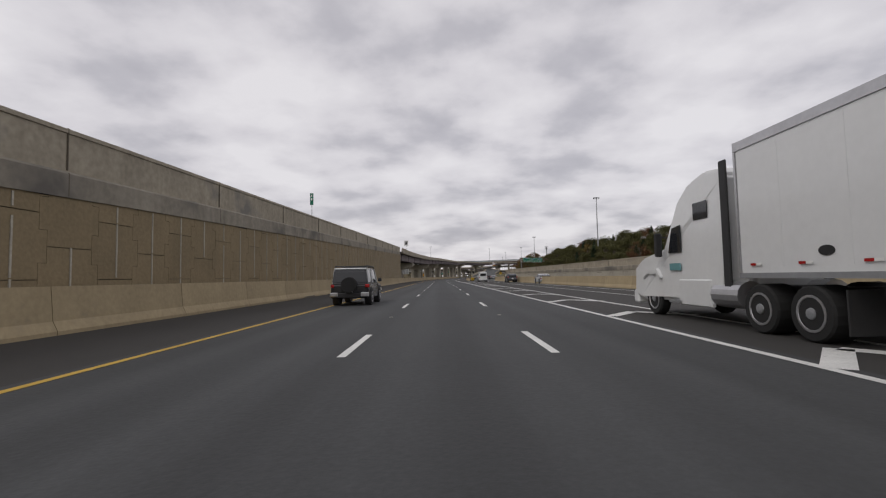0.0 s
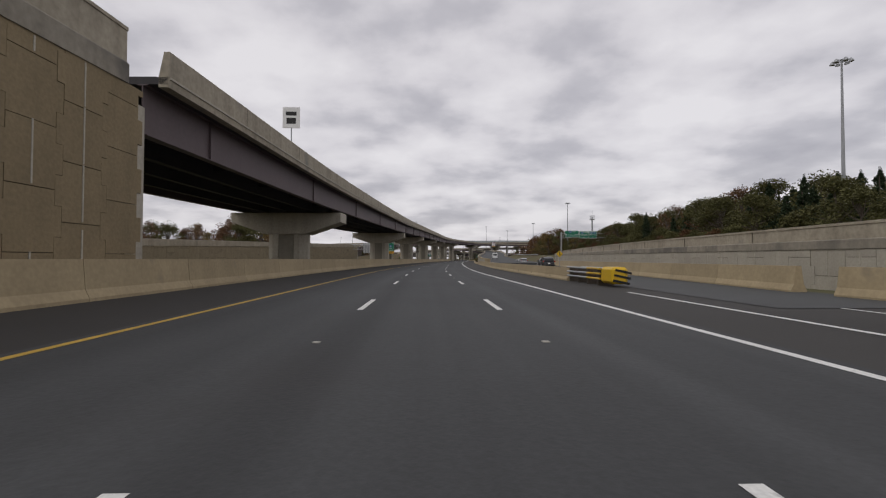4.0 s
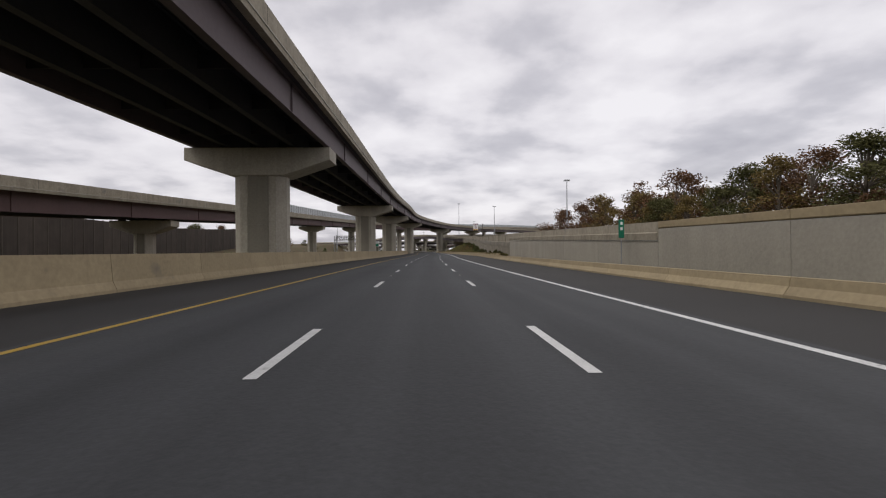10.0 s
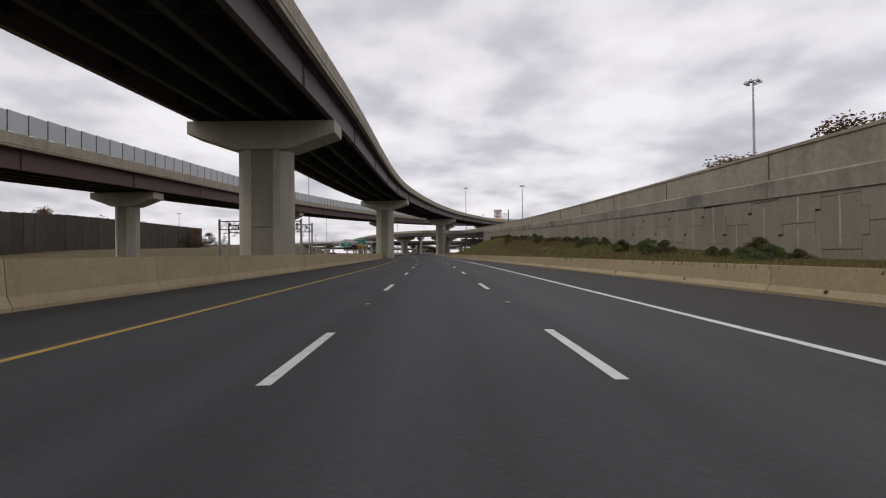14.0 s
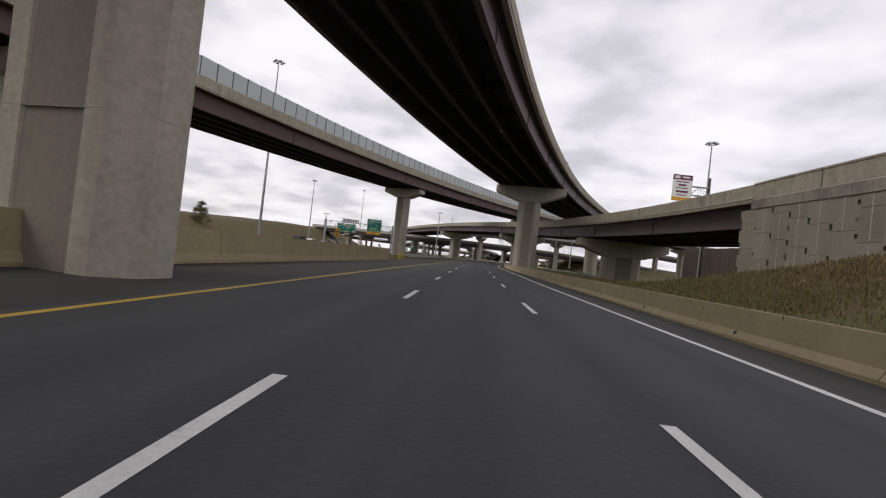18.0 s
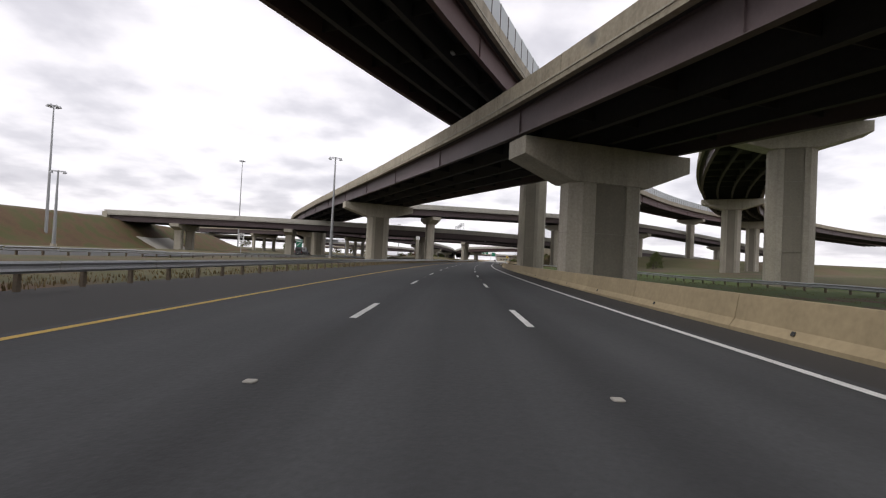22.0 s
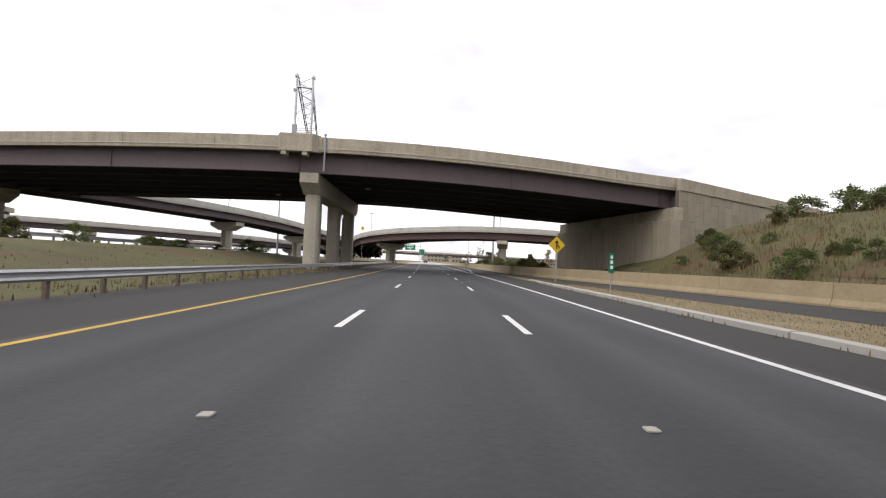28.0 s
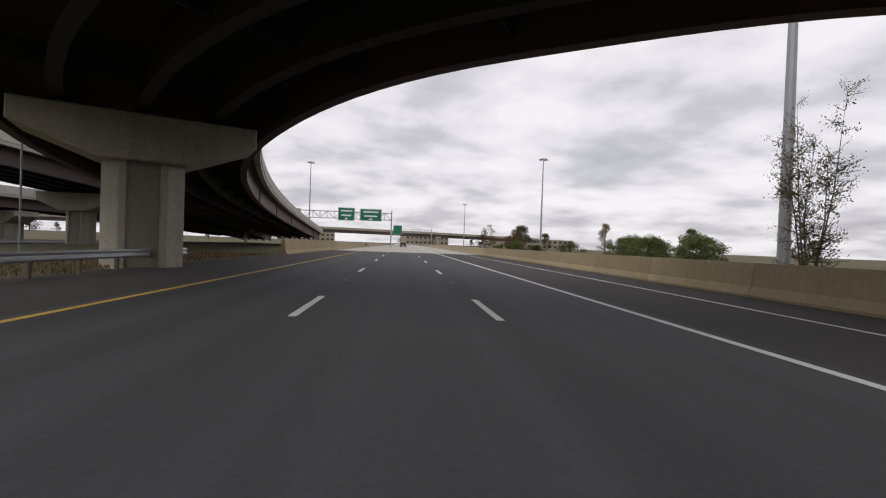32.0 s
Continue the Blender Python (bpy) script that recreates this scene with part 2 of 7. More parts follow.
LAWN = mat("green_lawn", (0.072, 0.105, 0.023), 0.95, 0.3, 0.1, 3, 0.6, stain=((0.10, 0.085, 0.042), 0.09, 0.58))
SOIL = mat("red_clay_soil", (0.098, 0.06, 0.03), 0.95, 0.4, 0.3, 5, 0.8, stain=((0.066, 0.066, 0.021), 0.3, 0.44))
STRAW = mat("straw_grass", (0.175, 0.14, 0.078), 0.95, 0.3, 0.6, 6, 0.4, island=0.3)
DRY = mat("dry_grass_blades", (0.16, 0.118, 0.056), 0.95, 0.3, 0.6, 5, 0.2, island=0.35)
GREENB = mat("green_grass_blades", (0.15, 0.143, 0.05), 0.95, 0.3, 0.6, 5, 0.2, island=0.35)
GALV = mat("galvanised_steel", (0.42, 0.43, 0.44), 0.45, 0.12, 1, 14, 0.05, metal=0.7, streak=0.4)
POLE = mat("grey_pole_steel", (0.33, 0.34, 0.35), 0.5, 0.1, 1, 14, 0.05, metal=0.5)
DARKM = mat("dark_weathered_steel", (0.09, 0.075, 0.06), 0.7, 0.25, 1, 14, 0.1, metal=0.3)
TIMBER = mat("weathered_post_timber", (0.15, 0.12, 0.09), 0.9, 0.25, 2, 14, 0.3)
NOISE = mat("sound_panel_grey", (0.46, 0.49, 0.50), 0.45, 0.06, 0.6, 8, 0.03, island=0.05)
GREEN = mat("sign_green_sheeting", (0.008, 0.155, 0.088), 0.45, 0.06, 1, 8, 0.02)
SIGNW = mat("sign_white_sheeting", (0.75, 0.75, 0.73), 0.45, 0.05, 1, 8, 0.0)
SIGNY = mat("sign_yellow_sheeting", (0.62, 0.40, 0.02), 0.45, 0.06, 1, 8, 0.02)
SIGNO = mat("sign_orange_sheeting", (0.62, 0.33, 0.03), 0.45, 0.06, 1, 8, 0.02)
SIGNP = mat("sign_purple_sheeting", (0.16, 0.045, 0.10), 0.45, 0.06, 1, 8, 0.02)
BLACK = mat("black_sheeting", (0.02, 0.02, 0.02), 0.5, 0.1, 1, 8, 0.0)
SIGNBACK = mat("sign_back_aluminium", (0.34, 0.35, 0.36), 0.5, 0.1, 1, 8, 0.0, metal=0.5)
DARKWALL = mat("dark_noise_wall", (0.062, 0.05, 0.041), 0.9, 0.3, 0.3, 6, 0.2, streak=0.8, island=0.16)
TRUNK = mat("tree_bark", (0.12, 0.10, 0.08), 0.95, 0.3, 2, 14, 0.5)


def leafmat(name, col, through_light=0.18):
    m = mat(name, col, 0.75, 0.25, 0.5, 3, 0.0, island=0.45, spec=0.2)
    nt = m.node_tree
    b = nt.nodes["Principled BSDF"]
    thin, mix = nt.nodes.new("ShaderNodeBsdfTranslucent"), nt.nodes.new("ShaderNodeMixShader")
    mix.inputs[0].default_value = through_light
    nt.links.new(b.inputs["Base Color"].links[0].from_socket, thin.inputs[0])
    nt.links.new(b.outputs[0], mix.inputs[1])
    nt.links.new(thin.outputs[0], mix.inputs[2])
    nt.links.new(mix.outputs[0], nt.nodes["Material Output"].inputs[0])
    return m


PINE = leafmat("pine_needles", (0.038, 0.056, 0.028))
OLIVE = leafmat("olive_leaves", (0.092, 0.09, 0.034))
RUST = leafmat("rust_leaves", (0.125, 0.068, 0.034))
GOLD = leafmat("golden_leaves", (0.16, 0.115, 0.04))
LEAFG = leafmat("green_leaves", (0.125, 0.15, 0.055), 0.4)


def paint(name, col, rough=0.25, metal=0.0):
    m = mat(name, col, rough, 0.04, 1, 6, 0.0, metal=metal, spec=0.5)
    m.node_tree.nodes["Principled BSDF"].inputs["Coat Weight"].default_value = 0.5
    return m


CARW, CARK, CARS, CARR = paint("white_car_paint", (0.72, 0.73, 0.73)), paint("black_car_paint", (0.022, 0.024, 0.027)), paint("silver_car_paint", (0.45, 0.46, 0.48), 0.3, 0.4), paint("red_car_paint", (0.3, 0.03, 0.03))
CARD = paint("dark_grey_car_paint", (0.06, 0.065, 0.075))
GLASS = mat("tinted_car_glass", (0.02, 0.022, 0.025), 0.06, 0.05, 1, 4, 0.0, spec=0.6)
RUBBER = mat("tyre_rubber", (0.022, 0.022, 0.022), 0.85, 0.15, 3, 20, 0.1)
RIM = mat("alloy_rim", (0.5, 0.5, 0.51), 0.35, 0.1, 3, 10, 0.0, metal=0.8)
TAIL = mat("tail_lamp_red", (0.35, 0.012, 0.012), 0.25, 0.05, 3, 10, 0.0)
PLASTIC = mat("black_plastic", (0.03, 0.03, 0.031), 0.6, 0.1, 3, 20, 0.05)


# ---- builders ----
def mesh_of(name, bm, material):
    me = bpy.data.meshes.new(name)
    bm.to_mesh(me)
    bm.free()
    me.materials.append(material)
    return me


def part(name, bm, material, parent=None, label="", m=None):
    ob = new(name, mesh_of(name, bm, material))
    if parent is not None:
        ob.parent = parent
    if m is not None:
        ob.matrix_basis = m
    if label:
        tagged(ob, label)
    return ob


def share(name, me, parent, m):
    ob = new(name, me)
    ob.parent, ob.matrix_basis = parent, m
    return ob


def thing(name, label, category, m=None, group="", kind=""):
    ob = new(name)
    ob.empty_display_size = 0.2
    if m is not None:
        ob.matrix_basis = m
    return tagged(ob, label, category, group, kind)


def box(bm, x0, x1, y0, y1, z0, z1, m=None, bev=0.0):
    r = bmesh.ops.create_cube(bm, size=1.0)
    vs = r["verts"]
    bmesh.ops.scale(bm, vec=(x1 - x0, y1 - y0, z1 - z0), verts=vs)
    bmesh.ops.translate(bm, vec=((x0 + x1) / 2, (y0 + y1) / 2, (z0 + z1) / 2), verts=vs)
    if bev:
        es = list({e for v in vs for e in v.link_edges})
        r2 = bmesh.ops.bevel(bm, geom=es, offset=bev, segments=1, affect="EDGES")
        vs = list({v for f in r2["faces"] for v in f.verts} | {v for v in vs if v.is_valid})
    if m is not None:
        bmesh.ops.transform(bm, matrix=m, verts=vs)
    return vs


def boxes(*args, bev=0.0):
    bm = bmesh.new()
    for a in args:
        box(bm, *a, bev=bev)
    return bm


def tube(bm, pts, radii, seg=8, cap=True):
    """A round bar through the points, with a radius at each."""
    rings = []
    pts = [Vector(p) for p in pts]
    for i, p in enumerate(pts):
        d = (pts[min(i + 1, len(pts) - 1)] - pts[max(i - 1, 0)]).normalized()
        a = d.orthogonal().normalized()
        if abs(d.z) < 0.99:
            a = d.cross(Vector((0, 0, 1))).normalized()
        b = d.cross(a).normalized()
        r = radii[i] if isinstance(radii, (list, tuple)) else radii
        rings.append([bm.verts.new(p + (a * math.cos(t) + b * math.sin(t)) * r) for t in (2 * math.pi * k / seg for k in range(seg))])
    for r0, r1 in zip(rings, rings[1:]):
        for k in range(seg):
            bm.faces.new((r0[k], r0[(k + 1) % seg], r1[(k + 1) % seg], r1[k]))
    if cap:
        bm.faces.new(rings[0][::-1]); bm.faces.new(rings[-1])
    return bm


def prism(bm, outline, y0, y1, m=None):
    """An outline in x and z, drawn out along y."""
    a = [bm.verts.new((x, y0, z)) for x, z in outline]
    b = [bm.verts.new((x, y1, z)) for x, z in outline]
    k = len(outline)
    for i in range(k):
        bm.faces.new((a[i], a[(i + 1) % k], b[(i + 1) % k], b[i]))
    bm.faces.new(a[::-1]); bm.faces.new(b)
    if m is not None:
        bmesh.ops.transform(bm, matrix=m, verts=a + b)
    return bm


def spline(ctrl, step=4.0):
    """A smooth line through (x, y, z) points as stations: place, sideways unit vector, distance."""
    P = [Vector(c) for c in ctrl]
    P = [P[0] * 2 - P[1]] + P + [P[-1] * 2 - P[-2]]
    raw = []
    for i in range(1, len(P) - 2):
        p0, p1, p2, p3 = P[i - 1:i + 3]
        k = max(2, int((p2 - p1).length / step))
        for j in range(k):
            t = j / k
            raw.append(0.5 * (2 * p1 + (p2 - p0) * t + (2 * p0 - 5 * p1 + 4 * p2 - p3) * t * t + (3 * p1 - p0 - 3 * p2 + p3) * t ** 3))
    raw.append(P[-2].copy())
    out, s = [], 0.0
    for i, p in enumerate(raw):
        d = raw[min(i + 1, len(raw) - 1)] - raw[max(i - 1, 0)]
        side = Vector((d.y, -d.x, 0)).normalized()
        if i:
            s += (p - raw[i - 1]).length
        out.append((p, side, s))
    return out


def at(fr, s):
    """Place, sideways vector and heading at a distance along the stations."""
    for (p, n, a), (q, n2, b) in zip(fr, fr[1:]):
        if b >= s or q is fr[-1][0]:
            t = (s - a) / (b - a)
            side = n.lerp(n2, t).normalized()
            return p.lerp(q, t), side, math.atan2(side.y, side.x)


def sweep(bm, fr, prof, closed=True, cap=True):
    """A cross-section of (sideways, up) points drawn along the frames. prof may be a function of the index."""
    rings = []
    for i, (p, n, s) in enumerate(fr):
        pr = prof(i, p, s) if callable(prof) else prof
        rings.append([bm.verts.new((p.x + n.x * d, p.y + n.y * d, p.z + h)) for d, h in pr])
    k = len(rings[0])
    for r0, r1 in zip(rings, rings[1:]):
        for j in range(k if closed else k - 1):
            bm.faces.new((r0[j], r1[j], r1[(j + 1) % k], r0[(j + 1) % k]))
    if closed and cap:
        bm.faces.new(rings[0]); bm.faces.new(rings[-1][::-1])
    bmesh.ops.recalc_face_normals(bm, faces=bm.faces)
    return bm


# ---- plan: the line along which the car drives, and offsets to its right ----
ROAD = spline([(8, -110, 0), (4, -55, 0), (0, 0, 0), (-3.1, 40, 0), (-6.3, 80, 0), (-9.6, 120, 0), (-12.5, 160, 0), (-13.6, 205, 0), (-14.1, 250, 0),
               (-13.8, 300, 0), (-12.9, 346, 0), (-11.0, 392, 0), (-9.7, 438, 0), (-9.8, 480, 0), (-10.3, 520, 0), (-10.3, 560, 0), (-10.0, 598, 0),
               (-8.0, 633, 0), (-3.7, 677, 0), (2.0, 720, 0), (8.9, 764, 0), (16.7, 806, 0), (23.5, 846, 0), (30.8, 891, 0), (49, 1001, 0), (83, 1200, 0), (150, 1600, 0), (232, 2100, 0)], 5.0)
YS = [p.y for p, n, s in ROAD]


def lat(y, d, z=0.0):
    """The point d metres right of the line at about the height y of the plan."""
    i = min(max(int(np.searchsorted(YS, y)), 1), len(YS) - 1)
    (p, n, s), (q, n2, s2) = ROAD[i - 1], ROAD[i]
    t = (y - p.y) / (q.y - p.y)
    c, nn = p.lerp(q, t), n.lerp(n2, t)
    return Vector((c.x + nn.x * d, c.y + nn.y * d, z))


def heading(y):
    a, b = lat(y - 2, 0), lat(y + 2, 0)
    return math.atan2(b.y - a.y, b.x - a.x) - math.pi / 2


def offset_line(y0, y1, d, step=6.0, z=0.0):
    """Stations parallel to the road; d and z may be functions of y."""
    k = max(1, int(abs(y1 - y0) / step))
    f = lambda v, y: v(y) if callable(v) else v
    return spline([tuple(lat(y, f(d, y), f(z, y))) for y in (y0 + (y1 - y0) * i / k for i in range(k + 1))], step)


def ramp(*pairs):
    """A piecewise straight function from (y, value) pairs."""
    ys, vs = [p[0] for p in pairs], [p[1] for p in pairs]
    return lambda y: float(np.interp(y, ys, vs))

# ---- ground ----
RIGHT = ramp((-110, 18.6), (100, 15.0), (124, 15.0), (128, 8.9), (200, 9.1), (300, 9.7), (345, 10.3), (380, 10.6), (430, 8.7), (490, 7.0), (600, 6.8), (640, 7.0), (700, 7.3), (790, 7.3), (812, 7.6), (838, 10.8), (845, 11.0), (890, 11.0), (930, 11.6), (1000, 11.6), (2100, 11.6))
LEFT = ramp((-110, -10.2), (60, -10.4), (430, -10.4), (520, -10.2), (700, -10.2), (760, -9.4), (900, -9.9), (2100, -10.0))


def terrain(x, y):
    """The lie of the land: a wooded bank right of the first stretch, low mounds left."""
    e = x - lat(max(-100, min(y, 2000)), 0).x
    h = -0.06
    if e > 26:
        h += (1 - min(max((y - 330) / 130, 0), 1)) * min((e - 26) / 30, 1) * 5.0
    if e > 20 and y > 330:
        f = min(max((y - 380) / 60, 0), 1) * (1 - min(max((y - 520) / 40, 0), 1))
        h += f * min((e - 20) / 8, 1) * 2.0
    if e < -70:
        h += min((-70 - e) / 120, 1) * 2.5 * (0.5 + 0.5 * math.sin(y * 0.013 + 1))
    if e > 20 and 768 < y < 850:
        h += min((e - 20) / 13, 1) * min((y - 768) / 24, 1) * 6.2 * (1 if y < 826 else (850 - y) / 24)
    if -33 < e < -12 and 745 < y < 885:
        h += 1.5 * min((-12 - e) / 9, 1, (e + 33) / 4) * min((y - 745) / 35, 1, (885 - y) / 45)
    if 590 < y < 790 and e > 40:
        h += 1.5 * min((e - 40) / 30, 1)
    if abs(e) > 14:
        h += 0.25 * noise.noise((x * 0.05, y * 0.05, 0)) * min((abs(e) - 14) / 12, 1)
    return h


MOUND = ramp((430, 0.0), (480, 1.6), (520, 3.6), (570, 4.6), (610, 5.2), (650, 6.2), (700, 8.6), (742, 9.2), (790, 7.0), (824, 0.2))


def mound_z(u, v):
    """Height of the clay mound left of the interchange; nothing outside it."""
    if not 430 <= v <= 824 or not -210 < u < -84:
        return -0.4
    a = min(max((-84 - u) / 15, 0), 1) * min(max((u + 210) / 40, 0), 1)
    return MOUND(v) * (a * a * (3 - 2 * a)) - 0.4


def land(x, y):
    return max(terrain(x, y), mound_z(x, y))


def ground():
    bm = bmesh.new()
    us = [-2600, -1500, -900, -500, -320] + list(range(-240, -40, 20)) + list(range(-40, 62, 3)) + list(range(70, 260, 15)) + [320, 500, 900, 1500, 2600]
    vs = [-1800, -900, -400, -200, -110] + list(range(-90, 1100, 10)) + [1150, 1250, 1400, 1700, 2100, 2900, 4200]
    rows = []
    for v in vs:
        c = lat(max(-109, min(v, 2099)), 0).x
        rows.append([bm.verts.new((c + u, v, terrain(c + u, v))) for u in us])
    for a, b in zip(rows, rows[1:]):
        for i in range(len(us) - 1):
            bm.faces.new((a[i], a[i + 1], b[i + 1], b[i]))
    ob = part("ground", bm, GRASS)
    for p in ob.data.polygons:
        p.use_smooth = True
    tagged(ob, "dry and green verge grass with bare earth patches", "ground", kind="structure")


ground()


def strip(name, y0, y1, d0, d1, z, material, label, step=6.0, parent=None):
    bm = bmesh.new()
    k = max(1, int((y1 - y0) / step))
    f = lambda v, y: v(y) if callable(v) else v
    ra, rb = [], []
    for i in range(k + 1):
        y = y0 + (y1 - y0) * i / k
        ra.append(bm.verts.new(lat(y, f(d0, y), z))); rb.append(bm.verts.new(lat(y, f(d1, y), z)))
    for i in range(k):
        bm.faces.new((ra[i], rb[i], rb[i + 1], ra[i + 1]))
    if material is LANES:
        uv = bm.loops.layers.uv.new("lane")
        for j, fc in enumerate(bm.faces):
            y = y0 + (y1 - y0) * j / k
            for lp, u, v in zip(fc.loops, (f(d0, y), f(d1, y), f(d1, y), f(d0, y)), (y, y, y + (y1 - y0) / k, y + (y1 - y0) / k)):
                lp[uv].uv = (u, v)
    return tagged(part(name, bm, material, parent), label, "" if parent else "road", kind="" if parent else "structure")


LY, LL, LR, LW = -5.45, -1.72, 1.86, 5.0
road = strip("road", -109, 2099, LY - 0.3, LW + 0.3, 0.0, LANES, "dark grey asphalt motorway with worn wheel tracks")
strip("road_shoulder_left", -109, 2099, lambda y: LEFT(y) - 0.35, LY - 0.3, -0.004, SHOULDER, "darker asphalt shoulder beside the barrier")
strip("road_shoulder_right", -109, 2099, LW + 0.3, lambda y: RIGHT(y) + 0.35, -0.004, SHOULDER, "darker asphalt shoulder on the outer side")
# the carriageway that splits off to the right and climbs to the ramp
OUT0, OUT1 = ramp((120, 9.4), (230, 10.6), (300, 12.2)), ramp((120, 15.2), (160, 19.4), (195, 23.8), (252, 31.6), (300, 33))

# ---- painted lines ----
dash_me = None
# where the painted dashes fall along the road
PHASE = ramp((20, 9.2), (83, 9.7), (180, 9.0), (273, 4.6), (308, 3.5), (379, 1.6), (437, -2.3), (495, -4.5), (529, -7.0), (589, -8.3), (651, -6.8), (690, -6.8), (750, -5.4), (838, -2.8), (880, -1.6), (927, -2.5))


def paint_lines():
    global dash_me
    for nm, d, w, mt, y0, y1, lb in (("edge_line", LY, 0.16, YELLOW, -100, 1500, "worn yellow edge line"), ("edge_line", LW, 0.17, WHITE, -100, 1500, "solid white edge line"),
                                     ("gore_line", ramp((-100, 7.0), (60, 7.6), (124, 8.0)), 0.17, WHITE, -100, 124, "white gore line"),
                                     ("outer_lane_line", ramp((-100, 11.0), (124, 11.2)), 0.13, WHITE, -100, 124, "white lane line"),
                                     ("outer_edge_line", ramp((-100, 14.4), (124, 13.9)), 0.15, WHITE, -100, 124, "white edge line"),
                                     ("exit_lane_line", ramp((835, 5.4), (858, 7.3), (905, 8.6), (1000, 9.0)), 0.13, WHITE, 835, 1100, "white exit lane line")):
        f = d if callable(d) else (lambda y, d=d: d)
        strip(nm, y0, y1, lambda y: f(y) - w / 2, lambda y: f(y) + w / 2, 0.006, mt, lb, parent=road)
    # chevrons in the gore
    for i, y in enumerate(range(-34, 116, 8)):
        bm = bmesh.new()
        a, b, c = lat(y, 5.1, 0.007), lat(y + 1.5, 6.4, 0.007), lat(y - 0.2, 7.6, 0.007)
        for p, q in ((a, b), (b, c)):
            n = Vector((-(q - p).y, (q - p).x, 0)).normalized() * 0.2
            bm.faces.new([bm.verts.new(v) for v in (p - n, q - n, q + n, p + n)])
        part("chevron", bm, WHITE, road)
    bm = bmesh.new()
    vs = [bm.verts.new(v) for v in ((-0.075, -1.5, 0), (0.075, -1.5, 0), (0.075, 1.5, 0), (-0.075, 1.5, 0))]
    bm.faces.new(vs)
    dash_me = mesh_of("lane_dash", bm, WHITE)
    k = -8
    while k < 106:
        y = 12.19 * k + PHASE(12.19 * k)
        for d in (LL, LR):
            p = lat(y, d, 0.006)
            share("lane_dash", dash_me, road, Matrix.Translation(p) @ Matrix.Rotation(heading(y), 4, "Z"))
        k += 1
    # raised markers half way between dashes
    bm = bmesh.new()
    box(bm, -0.06, 0.06, -0.06, 0.06, 0, 0.018, bev=0.015)
    me = mesh_of("road_marker", bm, PAVE)
    for k in range(-8, 82, 2):
        y = 12.19 * (k + 0.5) + PHASE(12.19 * (k + 0.5))
        for d in (LL, LR):
            share("road_marker", me, road, Matrix.Translation(lat(y, d, 0.0)) @ Matrix.Rotation(heading(y), 4, "Z"))


paint_lines()

# ---- concrete barriers, segment by segment ----
SEG = 6.0
JERSEY = [(-0.31, -0.05), (-0.31, 0.08), (-0.19, 0.33), (-0.10, 1.07), (0.10, 1.07), (0.19, 0.33), (0.31, 0.08), (0.31, -0.05)]
TALL = [(-0.33, -0.05), (-0.33, 0.10), (-0.20, 0.36), (-0.12, 1.27), (0.12, 1.27), (0.20, 0.36), (0.33, 0.10), (0.33, -0.05)]


LOW = [(d, h * 0.76 if h > 0.1 else h) for d, h in JERSEY]
FOOT = [(-0.31, -0.05), (-0.31, 0.08), (-0.16, 0.30), (-0.12, 0.54), (0.10, 0.54), (0.19, 0.30), (0.31, 0.08), (0.31, -0.05)]


def barrier(name, label, y0, y1, d, prof, z=0.0, material=BARRIER, drain=0):
    th = thing(name, label, "barrier", kind="structure")
    f = d if callable(d) else (lambda y: d)
    fz = z if callable(z) else (lambda y: z)
    hole = mesh_of("drain_hole", boxes((-0.012, 0.012, -0.05, 0.05, -0.045, 0.045), bev=0.01), BLACK) if drain else None
    bm = bmesh.new()
    prism(bm, prof, -SEG / 2 + 0.012, SEG / 2 - 0.012)
    bmesh.ops.recalc_face_normals(bm, faces=bm.faces)
    me = mesh_of("barrier_segment", bm, material)
    y = y0 + SEG / 2
    while y < y1:
        a, b = lat(y - SEG / 2, f(y - SEG / 2), fz(y - SEG / 2)), lat(y + SEG / 2, f(y + SEG / 2), fz(y + SEG / 2))
        v = b - a
        m = Matrix.Translation((a + b) / 2) @ Matrix.Rotation(math.atan2(v.y, v.x) - math.pi / 2, 4, "Z") @ Matrix.Rotation(math.atan2(v.z, math.hypot(v.x, v.y)), 4, "X") @ Matrix.Diagonal((1, v.length / SEG * 1.0, 1, 1))
        share("barrier_segment", me, th, m)
        if drain:
            share("drain_hole", hole, th, m @ Matrix.Translation((drain * 0.262, 1.1, 0.2)) @ Matrix.Rotation(drain * radians(-25), 4, "Y"))
        y += SEG
    return th


barrier("median_barrier", "tall beige concrete median barrier with open joints", -60, 545, LEFT, TALL, drain=1)
barrier("outer_barrier", "beige concrete barrier that begins behind a crash cushion", 134, 224, RIGHT, LOW, drain=-1)
barrier("kerb_barrier", "low stained concrete barrier at the foot of the cast wall", 224, 344, RIGHT, FOOT)
barrier("foot_barrier", "stained beige concrete barrier at the foot of a bank", 344, 697, RIGHT, LOW, drain=-1)
barrier("outer_barrier", "low pale concrete barrier beside the exit lane", 838, 1200, RIGHT, JERSEY)
barrier("side_road_barrier", "pale concrete barrier beyond a narrow side road", 768, 838, ramp((768, 22), (790, 19.5), (815, 14.5), (838, 11.0)), JERSEY)
strip("side_road", 740, 836, ramp((740, 13.0), (790, 11.6), (815, 8.6), (836, 8.0)), ramp((740, 26), (768, 21.6), (790, 19.1), (815, 14.1), (836, 10.8)), -0.012, SHOULDER, "narrow asphalt side road joining the motorway")
barrier("median_barrier", "beige concrete barrier left of the paler pavement", 930, 1010, LEFT, TALL)
strip("concrete_pavement", 955, 1400, LEFT, lambda y: RIGHT(y) + 0.1, 0.003, PAVE, "pale concrete pavement after the asphalt ends")
